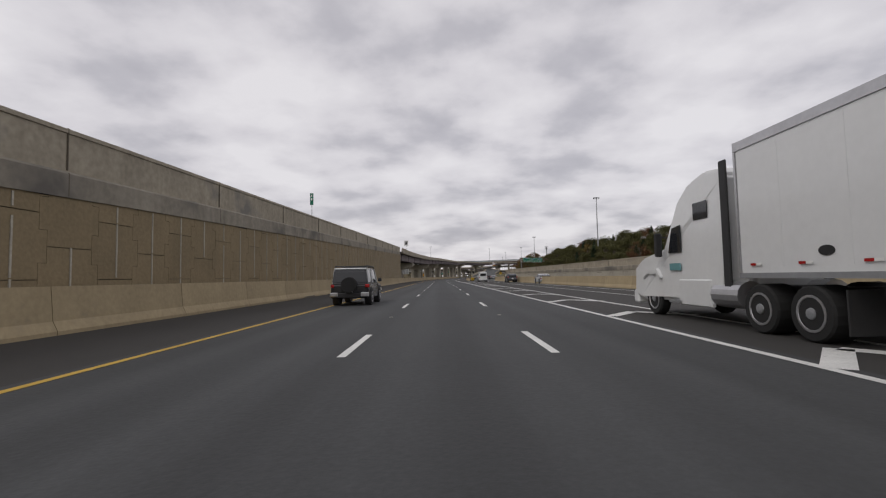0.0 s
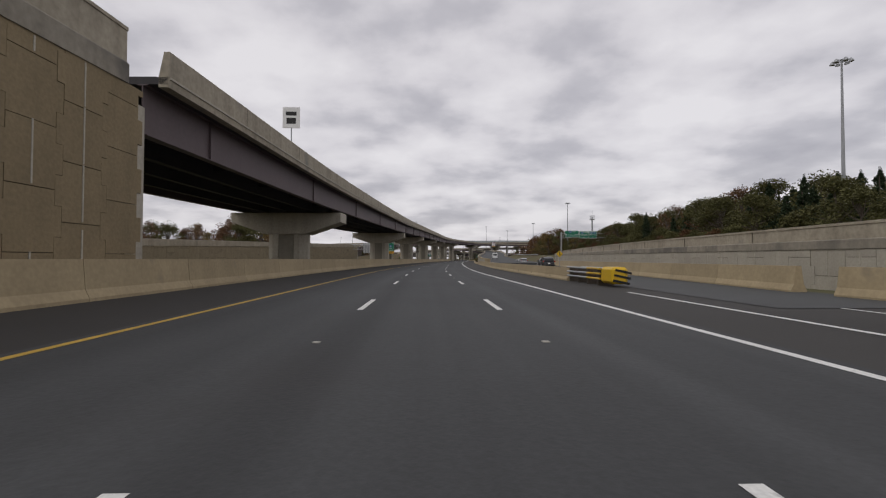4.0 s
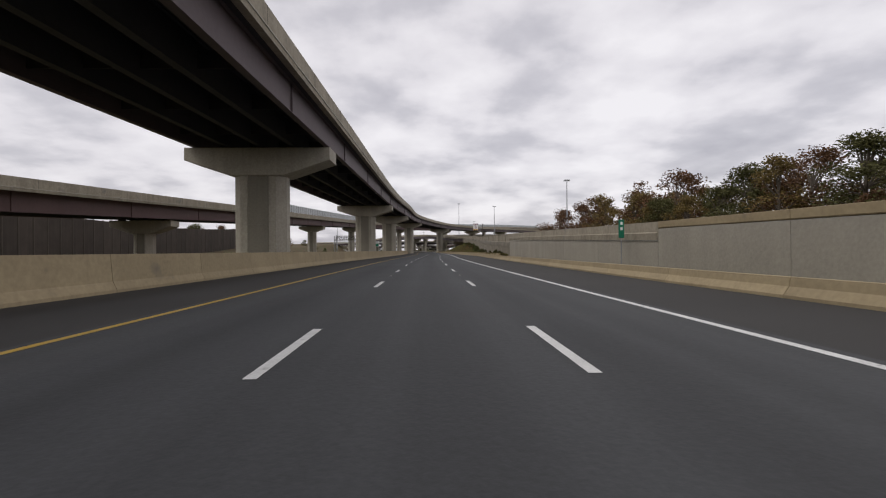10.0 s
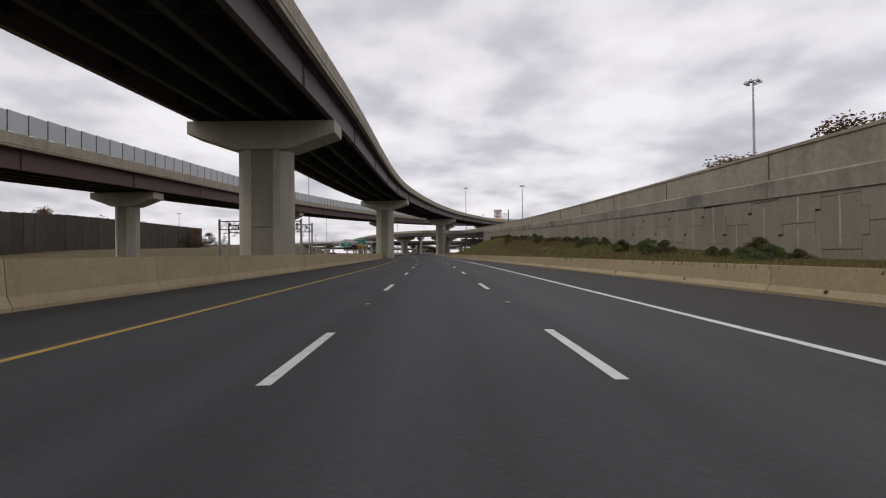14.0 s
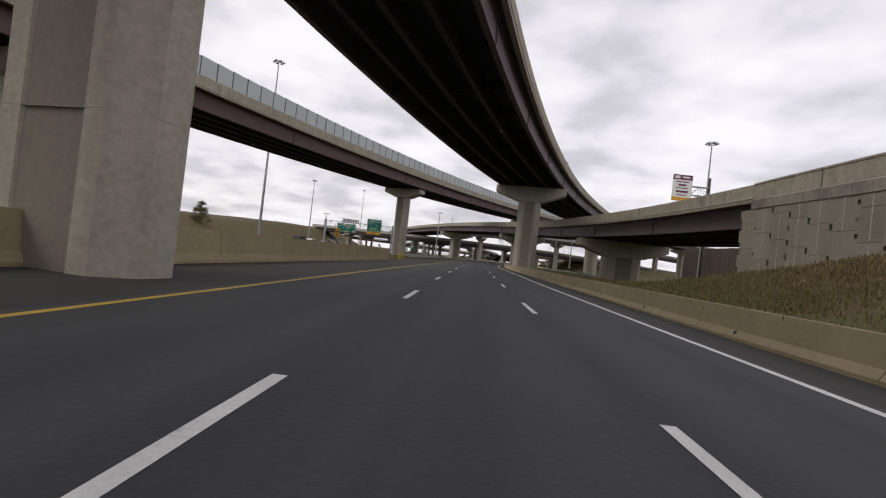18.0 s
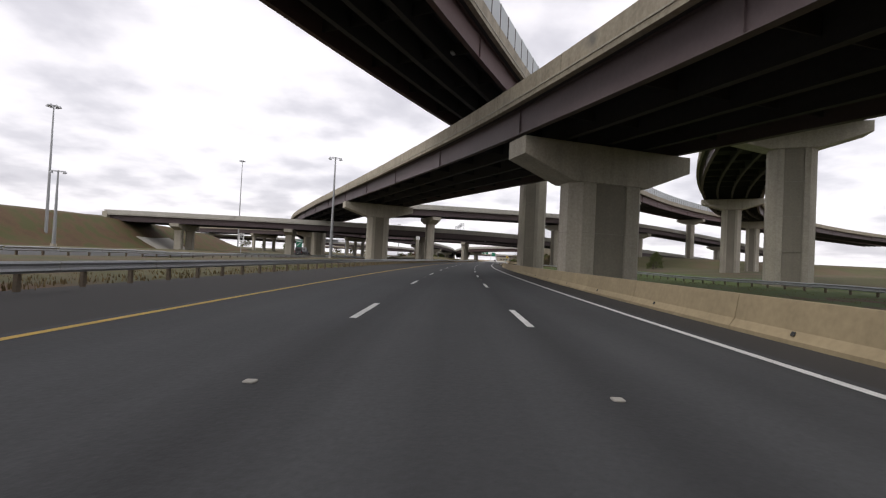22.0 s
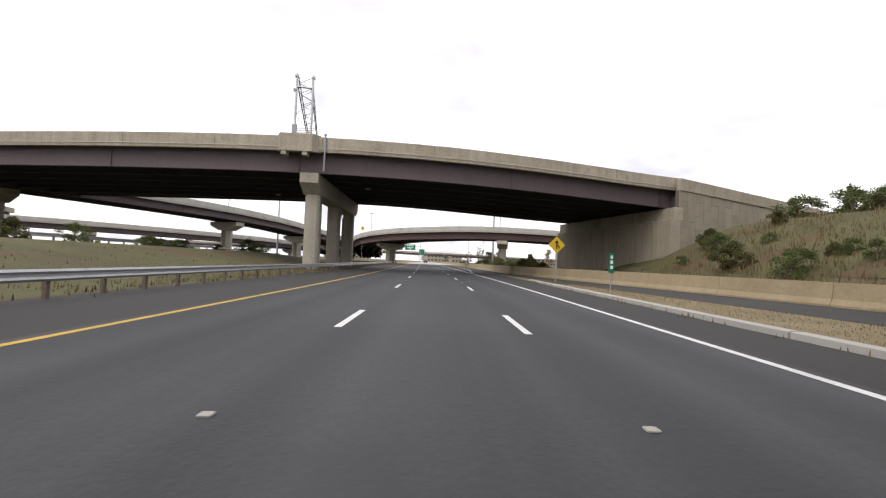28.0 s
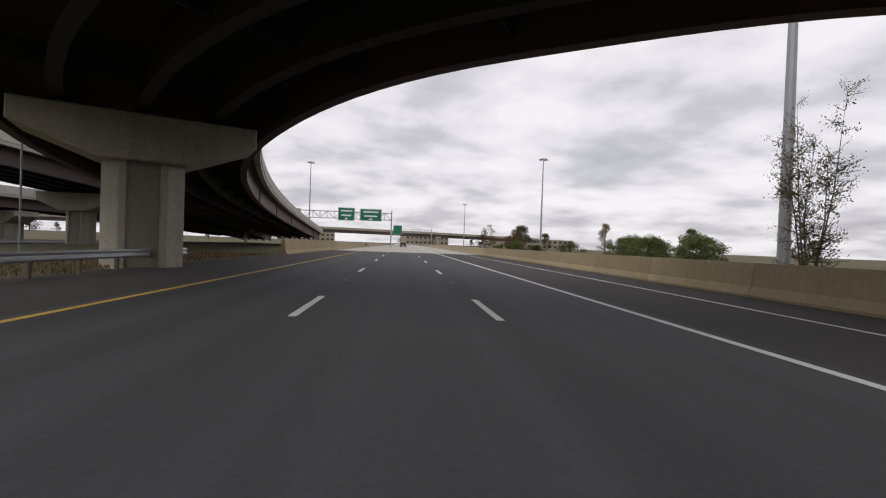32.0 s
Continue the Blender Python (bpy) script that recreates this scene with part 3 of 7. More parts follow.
barrier("far_barrier", "beige concrete barrier at the foot of the panel wall", -100, 124, ramp((-100, 18.3), (100, 14.9), (124, 14.9)), JERSEY)
barrier("far_barrier", "beige concrete barrier beyond the outer carriageway", 124, 250, ramp((124, 15.0), (160, 19.2), (195, 23.7), (252, 31.5)), JERSEY)
strip("outer_carriageway", 118, 300, OUT0, OUT1, 0.01, ASPHALT, "grey asphalt of the outer carriageway")
barrier("median_barrier", "concrete barrier where the carriageways part ahead", 1010, 1300, -9.0, JERSEY)


def drain_slots():
    """Long low openings at the foot of some barrier segments."""
    for th, y, d, sd in (("median_barrier", 35.0, LEFT(35) + 0.325, 1), ("median_barrier", 286.0, LEFT(286) + 0.325, 1), ("foot_barrier", 350.0, RIGHT(350) - 0.305, -1), ("foot_barrier", 374.0, RIGHT(374) - 0.305, -1)):
        part("drain_slot", boxes((-0.02, 0.012, -1.3, 1.3, 0.015, 0.085), bev=0.004), BLACK, bpy.data.objects[th], "", Matrix.Translation(lat(y, d)) @ Matrix.Rotation(heading(y), 4, "Z"))


drain_slots()


# ---- retaining walls of cross-shaped panels ----
def cross_outline(w, hu, a, b):
    """Half-width ears at mid height: the outline of a cross-shaped panel between the heights a and b of its full height hu, from z = 0."""
    ear, gap = 0.13, 0.012
    cuts = [a] + [c for c in (hu * 0.25, hu * 0.75) if a + 0.02 < c < b - 0.02] + [b]
    right = []
    for lo, hi in zip(cuts, cuts[1:]):
        x = w / 2 - gap / 2 + (ear if hu * 0.25 <= (lo + hi) / 2 <= hu * 0.75 else -ear)
        right += [(x, lo - a + (gap if lo == a else (gap / 2 if x > w / 2 else -gap / 2))), (x, hi - a - (gap if hi == b else (gap / 2 if x > w / 2 else -gap / 2)))]
    return right + [(-x, z) for x, z in right[::-1]]


def panel_wall(name, label, y0, y1, d, ztop, zbase, material, coping, cop_h, near, side=1, pw=1.85, hu=1.8, cmat=PARAPET, seal=True, thick=0.5):
    """A wall face made of staggered panels under a plain concrete band. side is where the face looks: +1 to the right of the line."""
    th = thing(name, label, "retaining wall", kind="structure")
    f = d if callable(d) else (lambda y: d)
    bm = bmesh.new()
    back = offset_line(y0, y1, f, 4.0)

    def prof(i, p, s):
        y = p.y
        return [(-side * 0.06, zbase(y) - 0.4), (-side * 0.06, ztop(y) - cop_h), (-side * thick, ztop(y) - cop_h), (-side * thick, zbase(y) - 0.4)]
    sweep(bm, back, prof)
    part("backing", bm, JOINT, th)
    if cop_h > 0:
        bm = bmesh.new()
        sweep(bm, back, lambda i, p, s: [(side * 0.02, ztop(p.y) - cop_h * 0.62), (side * 0.02, ztop(p.y) - 0.14), (side * 0.06, ztop(p.y) - 0.12), (side * 0.06, ztop(p.y)), (-side * 0.4, ztop(p.y)), (-side * thick, ztop(p.y) - cop_h * 0.62)])
        part("coping", bm, coping, th)
        bm = bmesh.new()
        sweep(bm, back, lambda i, p, s: [(side * 0.11, ztop(p.y) - cop_h), (side * 0.11, ztop(p.y) - cop_h * 0.66), (side * 0.03, ztop(p.y) - cop_h * 0.62), (-side * thick, ztop(p.y) - cop_h * 0.62), (-side * thick, ztop(p.y) - cop_h)])
        part("ledge", bm, LEDGE, th, "stained projecting ledge")
        y = y0 + 4.0
        while y < y1 - 2:
            p, v = lat(y, f(y)), lat(y + 0.5, f(y + 0.5)) - lat(y, f(y))
            m = Matrix.Translation((p.x, p.y, 0)) @ Matrix.Rotation(math.atan2(v.y, v.x), 4, "Z")
            part("coping_joint", boxes((-0.014, 0.014, -0.113, 0.113, ztop(y) - cop_h, ztop(y) - cop_h * 0.66), (-0.014, 0.014, -0.063, 0.063, ztop(y) - cop_h * 0.62, ztop(y) - 0.01)), JOINT, th, "", m)
            y += 9.0
    bmr = bmesh.new()
    piece = {}
    k = 0
    y = y0
    L = y1 - y0
    col = 0
    count = 0
    while y < y1 - 0.2:
        w = pw
        ym = y + w / 2
        a, b = lat(y, f(y)), lat(y + w, f(y + w))
        ang = math.atan2(b.y - a.y, b.x - a.x)
        top, z = ztop(ym) - cop_h, zbase(ym) - 0.35
        first = True
        while z < top - 0.05:
            lo = hu / 2 if (col % 2 and first) else 0.0
            first = False
            hh = min(hu - lo, top - z)
            if hh > 0.1:
                m = Matrix.Translation(((a.x + b.x) / 2, (a.y + b.y) / 2, z)) @ Matrix.Rotation(ang, 4, "Z")
                face = -1 if side > 0 else 1
                if near[0] <= ym <= near[1] and count < 300:
                    key = (lo, round(hh, 1))
                    if key not in piece:
                        pb = bmesh.new()
                        prism(pb, cross_outline(w, hu, lo, lo + key[1]), -0.05, 0.06)
                        bmesh.ops.recalc_face_normals(pb, faces=pb.faces)
                        piece[key] = mesh_of("wall_panel", pb, material)
                    share("wall_panel", piece[key], th, m @ Matrix.Diagonal((1, face, hh / key[1], 1)) @ Matrix.Translation((0, 0.004 * ((col * 5 + k) % 4), 0)))
                    count += 1
                else:
                    ol = cross_outline(w, hu, lo, lo + hh)
                    fa = [bmr.verts.new(m @ Vector((px, face * 0.06, pz))) for px, pz in ol]
                    fb = [bmr.verts.new(m @ Vector((px, 0, pz))) for px, pz in ol]
                    bmr.faces.new(fa)
                    for j in range(len(ol)):
                        bmr.faces.new((fa[j], fa[(j + 1) % len(ol)], fb[(j + 1) % len(ol)], fb[j]))
                k += 1
            z += hu - lo
        y += w
        col += 1
    if len(bmr.faces):
        bmesh.ops.recalc_face_normals(bmr, faces=bmr.faces)
        tagged(part("wall_panels", bmr, material, th), kind="stuff")
    else:
        bmr.free()
    if seal:
        # pale filler strips stand in every other upright joint
        sb = bmesh.new()
        pb = None
        y = y0 + pw / 2
        i = 0
        while y < y1 - 1:
            p = lat(y, f(y) + side * 0.075)
            a = lat(y + 0.5, f(y)) - lat(y, f(y))
            ang = math.atan2(a.y, a.x)
            z = zbase(y) - 0.35 + (hu / 2 if i % 2 else 0)
            end = ztop(y) - cop_h - 0.08
            while z < end - 0.2:
                if (i * 7 + int(z * 3)) % 11:
                    box(sb, -0.028, 0.028, -0.012, 0.012, 0.06, min(hu + 0.02 - 0.2 * ((i * 5 + int(z)) % 3 == 0), end - z), Matrix.Translation((p.x, p.y, z)) @ Matrix.Rotation(ang, 4, "Z"))
                z += hu
            y += pw
            i += 1
        tagged(part("joint_filler", sb, SEAL, th), kind="stuff")
    return th


WTOP = ramp((-110, 3.6), (7, 5.6), (15, 5.9), (77, 8.0), (124, 9.6))
panel_wall("retaining_wall", "tall brown concrete panel wall under the ramp parapet", -108, 122.5, -10.75, WTOP, lambda y: 0.0, WALLC, PARAPET, 2.0, (35, 122), side=1)
# solid ramp body behind the wall, so that the ramp is closed
bm = bmesh.new()
sweep(bm, offset_line(-108, 122.5, -17.5, 6.0), lambda i, p, s: [(-6.2, -0.4), (6.2, -0.4), (6.2, WTOP(p.y) - 1.15), (-6.2, WTOP(p.y) - 1.15)])
tagged(part("ramp_embankment", bm, ASPHALT), "asphalt ramp on its earth-filled embankment", "ramp", kind="structure")
bm = bmesh.new()
box(bm, -13.2, 0.0, -0.5, 0.5, -0.3, 7.0)
tagged(part("ramp_abutment", bm, CONC, None, "", Matrix.Translation(lat(123.1, -10.75)) @ Matrix.Rotation(heading(123), 4, "Z")), "grey concrete abutment under the start of a flyover", "abutment", kind="structure")

FARW = ramp((-100, 3.0), (60, 2.85), (124, 3.0), (160, 3.2), (220, 3.5), (250, 3.2))
panel_wall("far_retaining_wall", "grey concrete panel wall below the wooded bank", -105, 252, ramp((-105, 21.5), (100, 18.4), (124, 18.8), (160, 22.4), (195, 26.6), (252, 34.2)), FARW, lambda y: 0.0, WALLP, PARAPET, 1.2, (60, 225), side=-1)

# ---- the wall that carries the climbing ramp right of the road ----
CW_D = ramp((212, 10.9), (236, 11.0), (300, 11.2), (345, 11.9), (380, 12.3), (430, 15.0), (490, 18.5), (526, 19.8))
CW_T = ramp((212, 1.45), (236, 1.6), (262, 2.0), (300, 2.6), (367, 4.2), (430, 6.0), (490, 7.9), (526, 9.0))


def plain_wall(name, label, y0, y1, d, ztop, zbase, step, side):
    """A wall of long cast slabs with a capping course."""
    th = thing(name, label, "retaining wall", kind="structure")
    y = y0
    while y < y1 - 0.1:
        ye = min(y + step, y1)
        fr = offset_line(y + 0.015, ye - 0.015, d, 4.0)
        bm = bmesh.new()
        early = ye < 301
        block = ye < y0 + 17
        cap = 0.0 if block else (0.34 if early else 0.92)
        sweep(bm, fr, lambda i, p, s: [(0, zbase(p.y) - 0.3), (0, ztop(p.y) - cap), (0.4, ztop(p.y) - cap), (0.4, zbase(p.y) - 0.3)])
        part("wall_slab", bm, BARRIER if block else WALLP, th, "plain tan end block" if block else "")
        y = ye
        if block:
            continue
        bm = bmesh.new()
        if early:
            sweep(bm, fr, lambda i, p, s: [(0.012, ztop(p.y) - 0.31), (-0.012, ztop(p.y) - 0.28), (-0.012, ztop(p.y) - 0.01), (0.0, ztop(p.y)), (0.4, ztop(p.y)), (0.4, ztop(p.y) - 0.31)])
            part("wall_cap", bm, BARRIER, th)
            continue
        sweep(bm, fr, lambda i, p, s: [(-0.06, ztop(p.y) - 0.9), (-0.10, ztop(p.y) - 0.55), (0.0, ztop(p.y) - 0.5), (0.02, ztop(p.y)), (0.3, ztop(p.y)), (0.42, ztop(p.y) - 0.9)])
        part("parapet", bm, PARAPET, th)
    return th


plain_wall("ramp_wall", "grey cast concrete wall beside a rising ramp", 212, 345, CW_D, CW_T, lambda y: 0.0, 8.0, -1)
BANK = ramp((345, 0.2), (400, 0.7), (440, 2.4), (480, 4.3), (505, 4.2), (518, 2.6), (526, 1.0))
panel_wall("ramp_panel_wall", "weathered concrete panel wall under the ramp parapet", 345, 527, CW_D, CW_T, BANK, WALLM, PARAPET, 1.9, (345, 420), side=-1)
bm = bmesh.new()
sweep(bm, offset_line(214, 527, lambda y: CW_D(y) + 7.6, 6.0), lambda i, p, s: [(-7.2, -0.4), (7.2, -0.4), (7.2, CW_T(p.y) - 1.0), (-7.2, CW_T(p.y) - 1.0)])
tagged(part("ramp_roadway", bm, ASPHALT), "asphalt deck of the climbing ramp", "ramp", kind="structure")
barrier("ramp_parapet", "concrete parapet on the far side of the ramp", 345, 527, lambda y: CW_D(y) + 14.6, JERSEY, lambda y: CW_T(y) - 1.05, PARAPET)


def bank(name, label, y0, y1, d0, d1, z0, z1, material):
    bm = bmesh.new()
    k = int((y1 - y0) / 4)
    f = lambda v, y: v(y) if callable(v) else v
    rows = []
    for i in range(k + 1):
        y = y0 + (y1 - y0) * i / k
        row = []
        for j in range(7):
            t = j / 6
            e = t * t * (3 - 2 * t)
            p = lat(y, f(d0, y) * (1 - t) + f(d1, y) * t, f(z0, y) * (1 - e) + f(z1, y) * e)
            if 0 < j < 6:
                p.z += 0.15 * noise.noise((p.x * 0.2, p.y * 0.2, 0))
            row.append(bm.verts.new(p))
        rows.append(row)
    for a, b in zip(rows, rows[1:]):
        for j in range(6):
            bm.faces.new((a[j], a[j + 1], b[j + 1], b[j]))
    bmesh.ops.recalc_face_normals(bm, faces=bm.faces)
    ob = part(name, bm, material)
    for p in ob.data.polygons:
        p.use_smooth = True
    return tagged(ob, label, "bank", kind="structure")


bank("earth_bank", "grassy clay bank with bare red soil below the wall", 345, 544, lambda y: RIGHT(y) + 0.2, lambda y: CW_D(y) + 0.1 if y < 526 else 24, lambda y: float(np.interp(y, [345, 500, 544], [0.75, 0.7, 0.0])), lambda y: BANK(y) + 0.15 if y < 526 else float(np.interp(y, [526, 544], [1.0, 0.0])), SOIL)


def lawn(name, label, y0, y1, d0, d1, material):
    """A patch of ground cover that follows the land."""
    bm = bmesh.new()
    k, c = int((y1 - y0) / 5), 14
    f = lambda v, y: v(y) if callable(v) else v
    rows = []
    for i in range(k + 1):
        y = y0 + (y1 - y0) * i / k
        row = []
        for j in range(c + 1):
            t = j / c
            p = lat(y, f(d0, y) * (1 - t) + f(d1, y) * t)
            edge = min(t, 1 - t, 0.15) / 0.15
            row.append(bm.verts.new((p.x, p.y, terrain(p.x, p.y) + 0.02 + 0.14 * edge)))
        rows.append(row)
    for a, b in zip(rows, rows[1:]):
        for j in range(c):
            bm.faces.new((a[j], a[j + 1], b[j + 1], b[j]))
    bmesh.ops.recalc_face_normals(bm, faces=bm.faces)
    ob = part(name, bm, material)
    for p in ob.data.polygons:
        p.use_smooth = True
    tagged(ob, label, "lawn", kind="structure")


bank("ramp_verge", "grass verge rising beyond the climbing ramp", 240, 350, lambda y: CW_D(y) + 14.7, lambda y: CW_D(y) + 19.5, lambda y: CW_T(y) - 1.1, lambda y: CW_T(y) + float(np.interp(y, [256, 344], [0.75, 0.1])), WEEDS)
lawn("lawn", "short green grass between the bridge piers", 622, 742, lambda y: RIGHT(y) + 0.5, 46, LAWN)
lawn("bare_soil", "bare brown soil in the shade of the bridges", 530, 630, lambda y: RIGHT(y) + 0.5, 34, SOIL)
lawn("verge", "mixed green and dry grass beside the guard rail", 550, 748, -32, lambda y: LEFT(y) - 0.6, WEEDS)
strip("island_nose", 808, 829, ramp((808, 7.75), (829, 7.9)), ramp((808, 9.4), (822, 8.7), (829, 8.0)), 0.03, STRAW, "straw coloured tip of the grass island", 3.0)
strip("island_turf", 704, 808, lambda y: RIGHT(y) + 0.38, lambda y: RIGHT(y) + 0.6 + float(np.interp(y, [702, 740, 790, 808], [8, 5.0, 3.6, 1.3])), 0.1, STRAW, "dry straw coloured turf of the kerbed island", 4.0)
lawn("hill_cover", "weedy brown and green slope beside the abutment", 766, 826, 22.5, 46, WEEDS)
lawn("left_verge", "bare tan soil with weeds beyond the guard rail", 750, 884, -33, lambda y: LEFT(y) - 0.6, WEEDS)


# ---- flyovers ----
def flyover(name, label, ctrl, half, depth=1.7, steel=STEEL, girders=5, fence=None, par=1.0, step=3.5, edge=PARAPET):
    """A deck on painted steel girders with a concrete parapet on each edge. ctrl gives the girders' underside."""
    th = thing(name, label, "flyover")
    fr = spline(ctrl, step)
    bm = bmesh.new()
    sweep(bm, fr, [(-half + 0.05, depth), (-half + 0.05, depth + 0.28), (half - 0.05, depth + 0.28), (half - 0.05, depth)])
    # the concrete slab is coloured dark to stand for shade under the deck
    part("deck_slab", bm, SOFFIT_SHADE, th)
    bm = bmesh.new()
    sweep(bm, fr, [(-half + 0.5, depth + 0.285), (-half + 0.5, depth + 0.30), (half - 0.5, depth + 0.30), (half - 0.5, depth + 0.285)])
    part("roadway", bm, ASPHALT, th)
    for sd in (-1, 1):
        bm = bmesh.new()
        pr = [(half - 0.02, depth - 0.12), (half + 0.02, depth + 0.25), (half, depth + 0.3), (half, depth + 0.28 + par), (half - 0.22, depth + 0.28 + par), (half - 0.42, depth + 0.3), (half - 0.42, depth - 0.12)]
        sweep(bm, fr, [(sd * d, h) for d, h in pr])
        part("parapet", bm, edge, th)
        # a thin ledge under the parapet's foot
        bm = bmesh.new()
        sweep(bm, fr, [(sd * (half + 0.055), depth + 0.18), (sd * (half + 0.055), depth + 0.27), (sd * (half + 0.0), depth + 0.27), (sd * (half + 0.0), depth + 0.18)])
        part("drip_ledge", bm, CONC, th)
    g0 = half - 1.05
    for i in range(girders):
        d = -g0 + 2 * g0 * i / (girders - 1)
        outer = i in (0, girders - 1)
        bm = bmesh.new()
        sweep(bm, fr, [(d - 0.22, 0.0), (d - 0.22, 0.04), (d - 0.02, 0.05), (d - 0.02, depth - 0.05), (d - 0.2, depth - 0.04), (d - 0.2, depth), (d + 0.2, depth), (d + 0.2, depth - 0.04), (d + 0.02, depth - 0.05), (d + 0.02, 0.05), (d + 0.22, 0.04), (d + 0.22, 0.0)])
        # inner girders take the shade colour, the outer two their own paint
        part("girder", bm, steel if outer else SOFFIT_SHADE, th)
    # cross frames between the girders, in the same painted-in shade
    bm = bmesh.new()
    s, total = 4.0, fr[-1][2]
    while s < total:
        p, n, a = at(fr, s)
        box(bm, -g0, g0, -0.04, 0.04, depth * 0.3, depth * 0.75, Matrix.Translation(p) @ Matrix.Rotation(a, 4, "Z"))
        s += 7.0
    tagged(part("cross_frames", bm, SOFFIT_SHADE, th), kind="stuff")
    # open joints between the cast lengths of parapet
    bm = bmesh.new()
    s = 7.0
    while s < total - 1:
        p, n, a = at(fr, s)
        for sd in (-1, 1):
            box(bm, sd * half - 0.008, sd * half + 0.008, -0.014, 0.014, depth + 0.3, depth + 0.285 + par, Matrix.Translation(p) @ Matrix.Rotation(a, 4, "Z"))
        s += 9.0
    tagged(part("joint_sealing", bm, JOINT, th), kind="stuff")
    # stiffener plates on the outer girders
    bm = bmesh.new()
    s = 5.0
    while s < total - 1:
        p, n, a = at(fr, s)
        for sd in (-1, 1):
            box(bm, sd * g0 + (0.02 if sd > 0 else -0.14), sd * g0 + (0.14 if sd > 0 else -0.02), -0.012, 0.012, 0.05, depth - 0.06, Matrix.Translation(p) @ Matrix.Rotation(a, 4, "Z"))
        s += 18.0
    tagged(part("girder_ribbing", bm, steel, th), kind="stuff")
    return th, fr


def under_lights(th, fr, spots):
    """Small pale lamp boxes below the deck: distance along and to the side."""
    for s, d in spots:
        p, n, a = at(fr, s)
        part("underdeck_lamp", boxes((-0.13, 0.13, -0.28, 0.28, -0.14, 0.04), bev=0.03), SIGNBACK, th, "", Matrix.Translation((p.x + n.x * d, p.y + n.y * d, p.z)) @ Matrix.Rotation(a, 4, "Z"))


def fence_on(th, fr, s0, s1, d, z, h=2.1, w=2.4):
    """Grey sound panels between posts along a parapet."""
    bm = bmesh.new()
    box(bm, -w / 2 + 0.05, w / 2 - 0.05, -0.03, 0.03, 0.04, h, bev=0.01)
    pan = mesh_of("sound_panel", bm, NOISE)
    bm = bmesh.new()
    box(bm, -0.05, 0.05, -0.07, 0.07, -0.3, h + 0.02, bev=0.01)
    post = mesh_of("fence_post", bm, DARKM)
    s = s0
    while s < s1:
        p, n, a = at(fr, s)
        m = Matrix.Translation((p.x + n.x * d, p.y + n.y * d, p.z + z)) @ Matrix.Rotation(a + math.pi / 2, 4, "Z")
        share("sound_panel", pan, th, m)
        share("fence_post", post, th, m @ Matrix.Translation((w / 2, 0, 0)))
        s += w


def pier(x, y, top, ang, capw=11.5, cap_h=2.3, colw=4.2, cold=2.3, base=0.0, capd=2.6, taper=0.55, label="grey concrete hammerhead pier", cap_shift=0.0):
    """A hammerhead pier: a chamfered, panelled column under a cap with tapered arms. ang turns the cap's long side."""
    th = thing("bridge_pier", label, "bridge pier", Matrix.Translation((x, y, base)) @ Matrix.Rotation(ang, 4, "Z"), "flyover piers")
    H = top - base
    zc = H - cap_h
    hw, hd, c = colw / 2, cold / 2, min(0.75, cold * 0.3)
    bm = bmesh.new()
    sh = [(-hw + c, -hd), (-hw * 0.42, -hd), (-hw * 0.42 + 0.06, -hd + 0.09), (hw * 0.42 - 0.06, -hd + 0.09), (hw * 0.42, -hd), (hw - c, -hd), (hw, -hd + c), (hw, hd - c), (hw - c, hd),
          (hw * 0.42, hd), (hw * 0.42 - 0.06, hd - 0.09), (-hw * 0.42 + 0.06, hd - 0.09), (-hw * 0.42, hd), (-hw + c, hd), (-hw, hd - c), (-hw, -hd + c)]
    zs = [-0.8, zc]
    rings = [[bm.verts.new((px, py, z)) for px, py in sh] for z in zs]
    for a, b in zip(rings, rings[1:]):
        for i in range(len(sh)):
            bm.faces.new((a[i], a[(i + 1) % len(sh)], b[(i + 1) % len(sh)], b[i]))
    col = part("column", bm, CONC, th)
    # darker panel recessed in both broad faces
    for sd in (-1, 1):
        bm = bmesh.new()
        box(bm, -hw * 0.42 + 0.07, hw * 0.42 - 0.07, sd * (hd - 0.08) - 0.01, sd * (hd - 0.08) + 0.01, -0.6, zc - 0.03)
        part("recessed_panel", bm, CONC_D, col, "darker recessed panel")
    # casting joints show as fine grooves round the column
    z = 3.6
    while z < zc - 1:
        bm = bmesh.new()
        box(bm, -hw - 0.003, hw + 0.003, -hd + c, hd - c, z, z + 0.03)
        box(bm, -hw + c, hw - c, -hd - 0.003, hd + 0.003, z, z + 0.02)
        part("casting_joint", bm, CASTJ, col)
        z += 3.6
    bm = bmesh.new()
    w = capw / 2
    prism(bm, [(-hw - 0.05, zc - 0.02), (hw + 0.05, zc - 0.02), (w + cap_shift, zc + cap_h * taper), (w + cap_shift, H), (-w + cap_shift, H), (-w + cap_shift, zc + cap_h * taper)], -capd / 2, capd / 2)
    es = [e for e in bm.edges if abs(e.verts[0].co.y - e.verts[1].co.y) < 0.01]
    bmesh.ops.bevel(bm, geom=es, offset=0.06, segments=1, affect="EDGES")
    bmesh.ops.recalc_face_normals(bm, faces=bm.faces)
    part("pier_cap", bm, CONC, th)
    for i in range(5):
        bm = bmesh.new()
        px = (-0.82 + 0.41 * i) * (w - 0.5) + cap_shift
        box(bm, px - 0.35, px + 0.35, -0.5, 0.5, H, H + 0.22, bev=0.02)
        part("bearing", bm, DARKM, th)
    return th


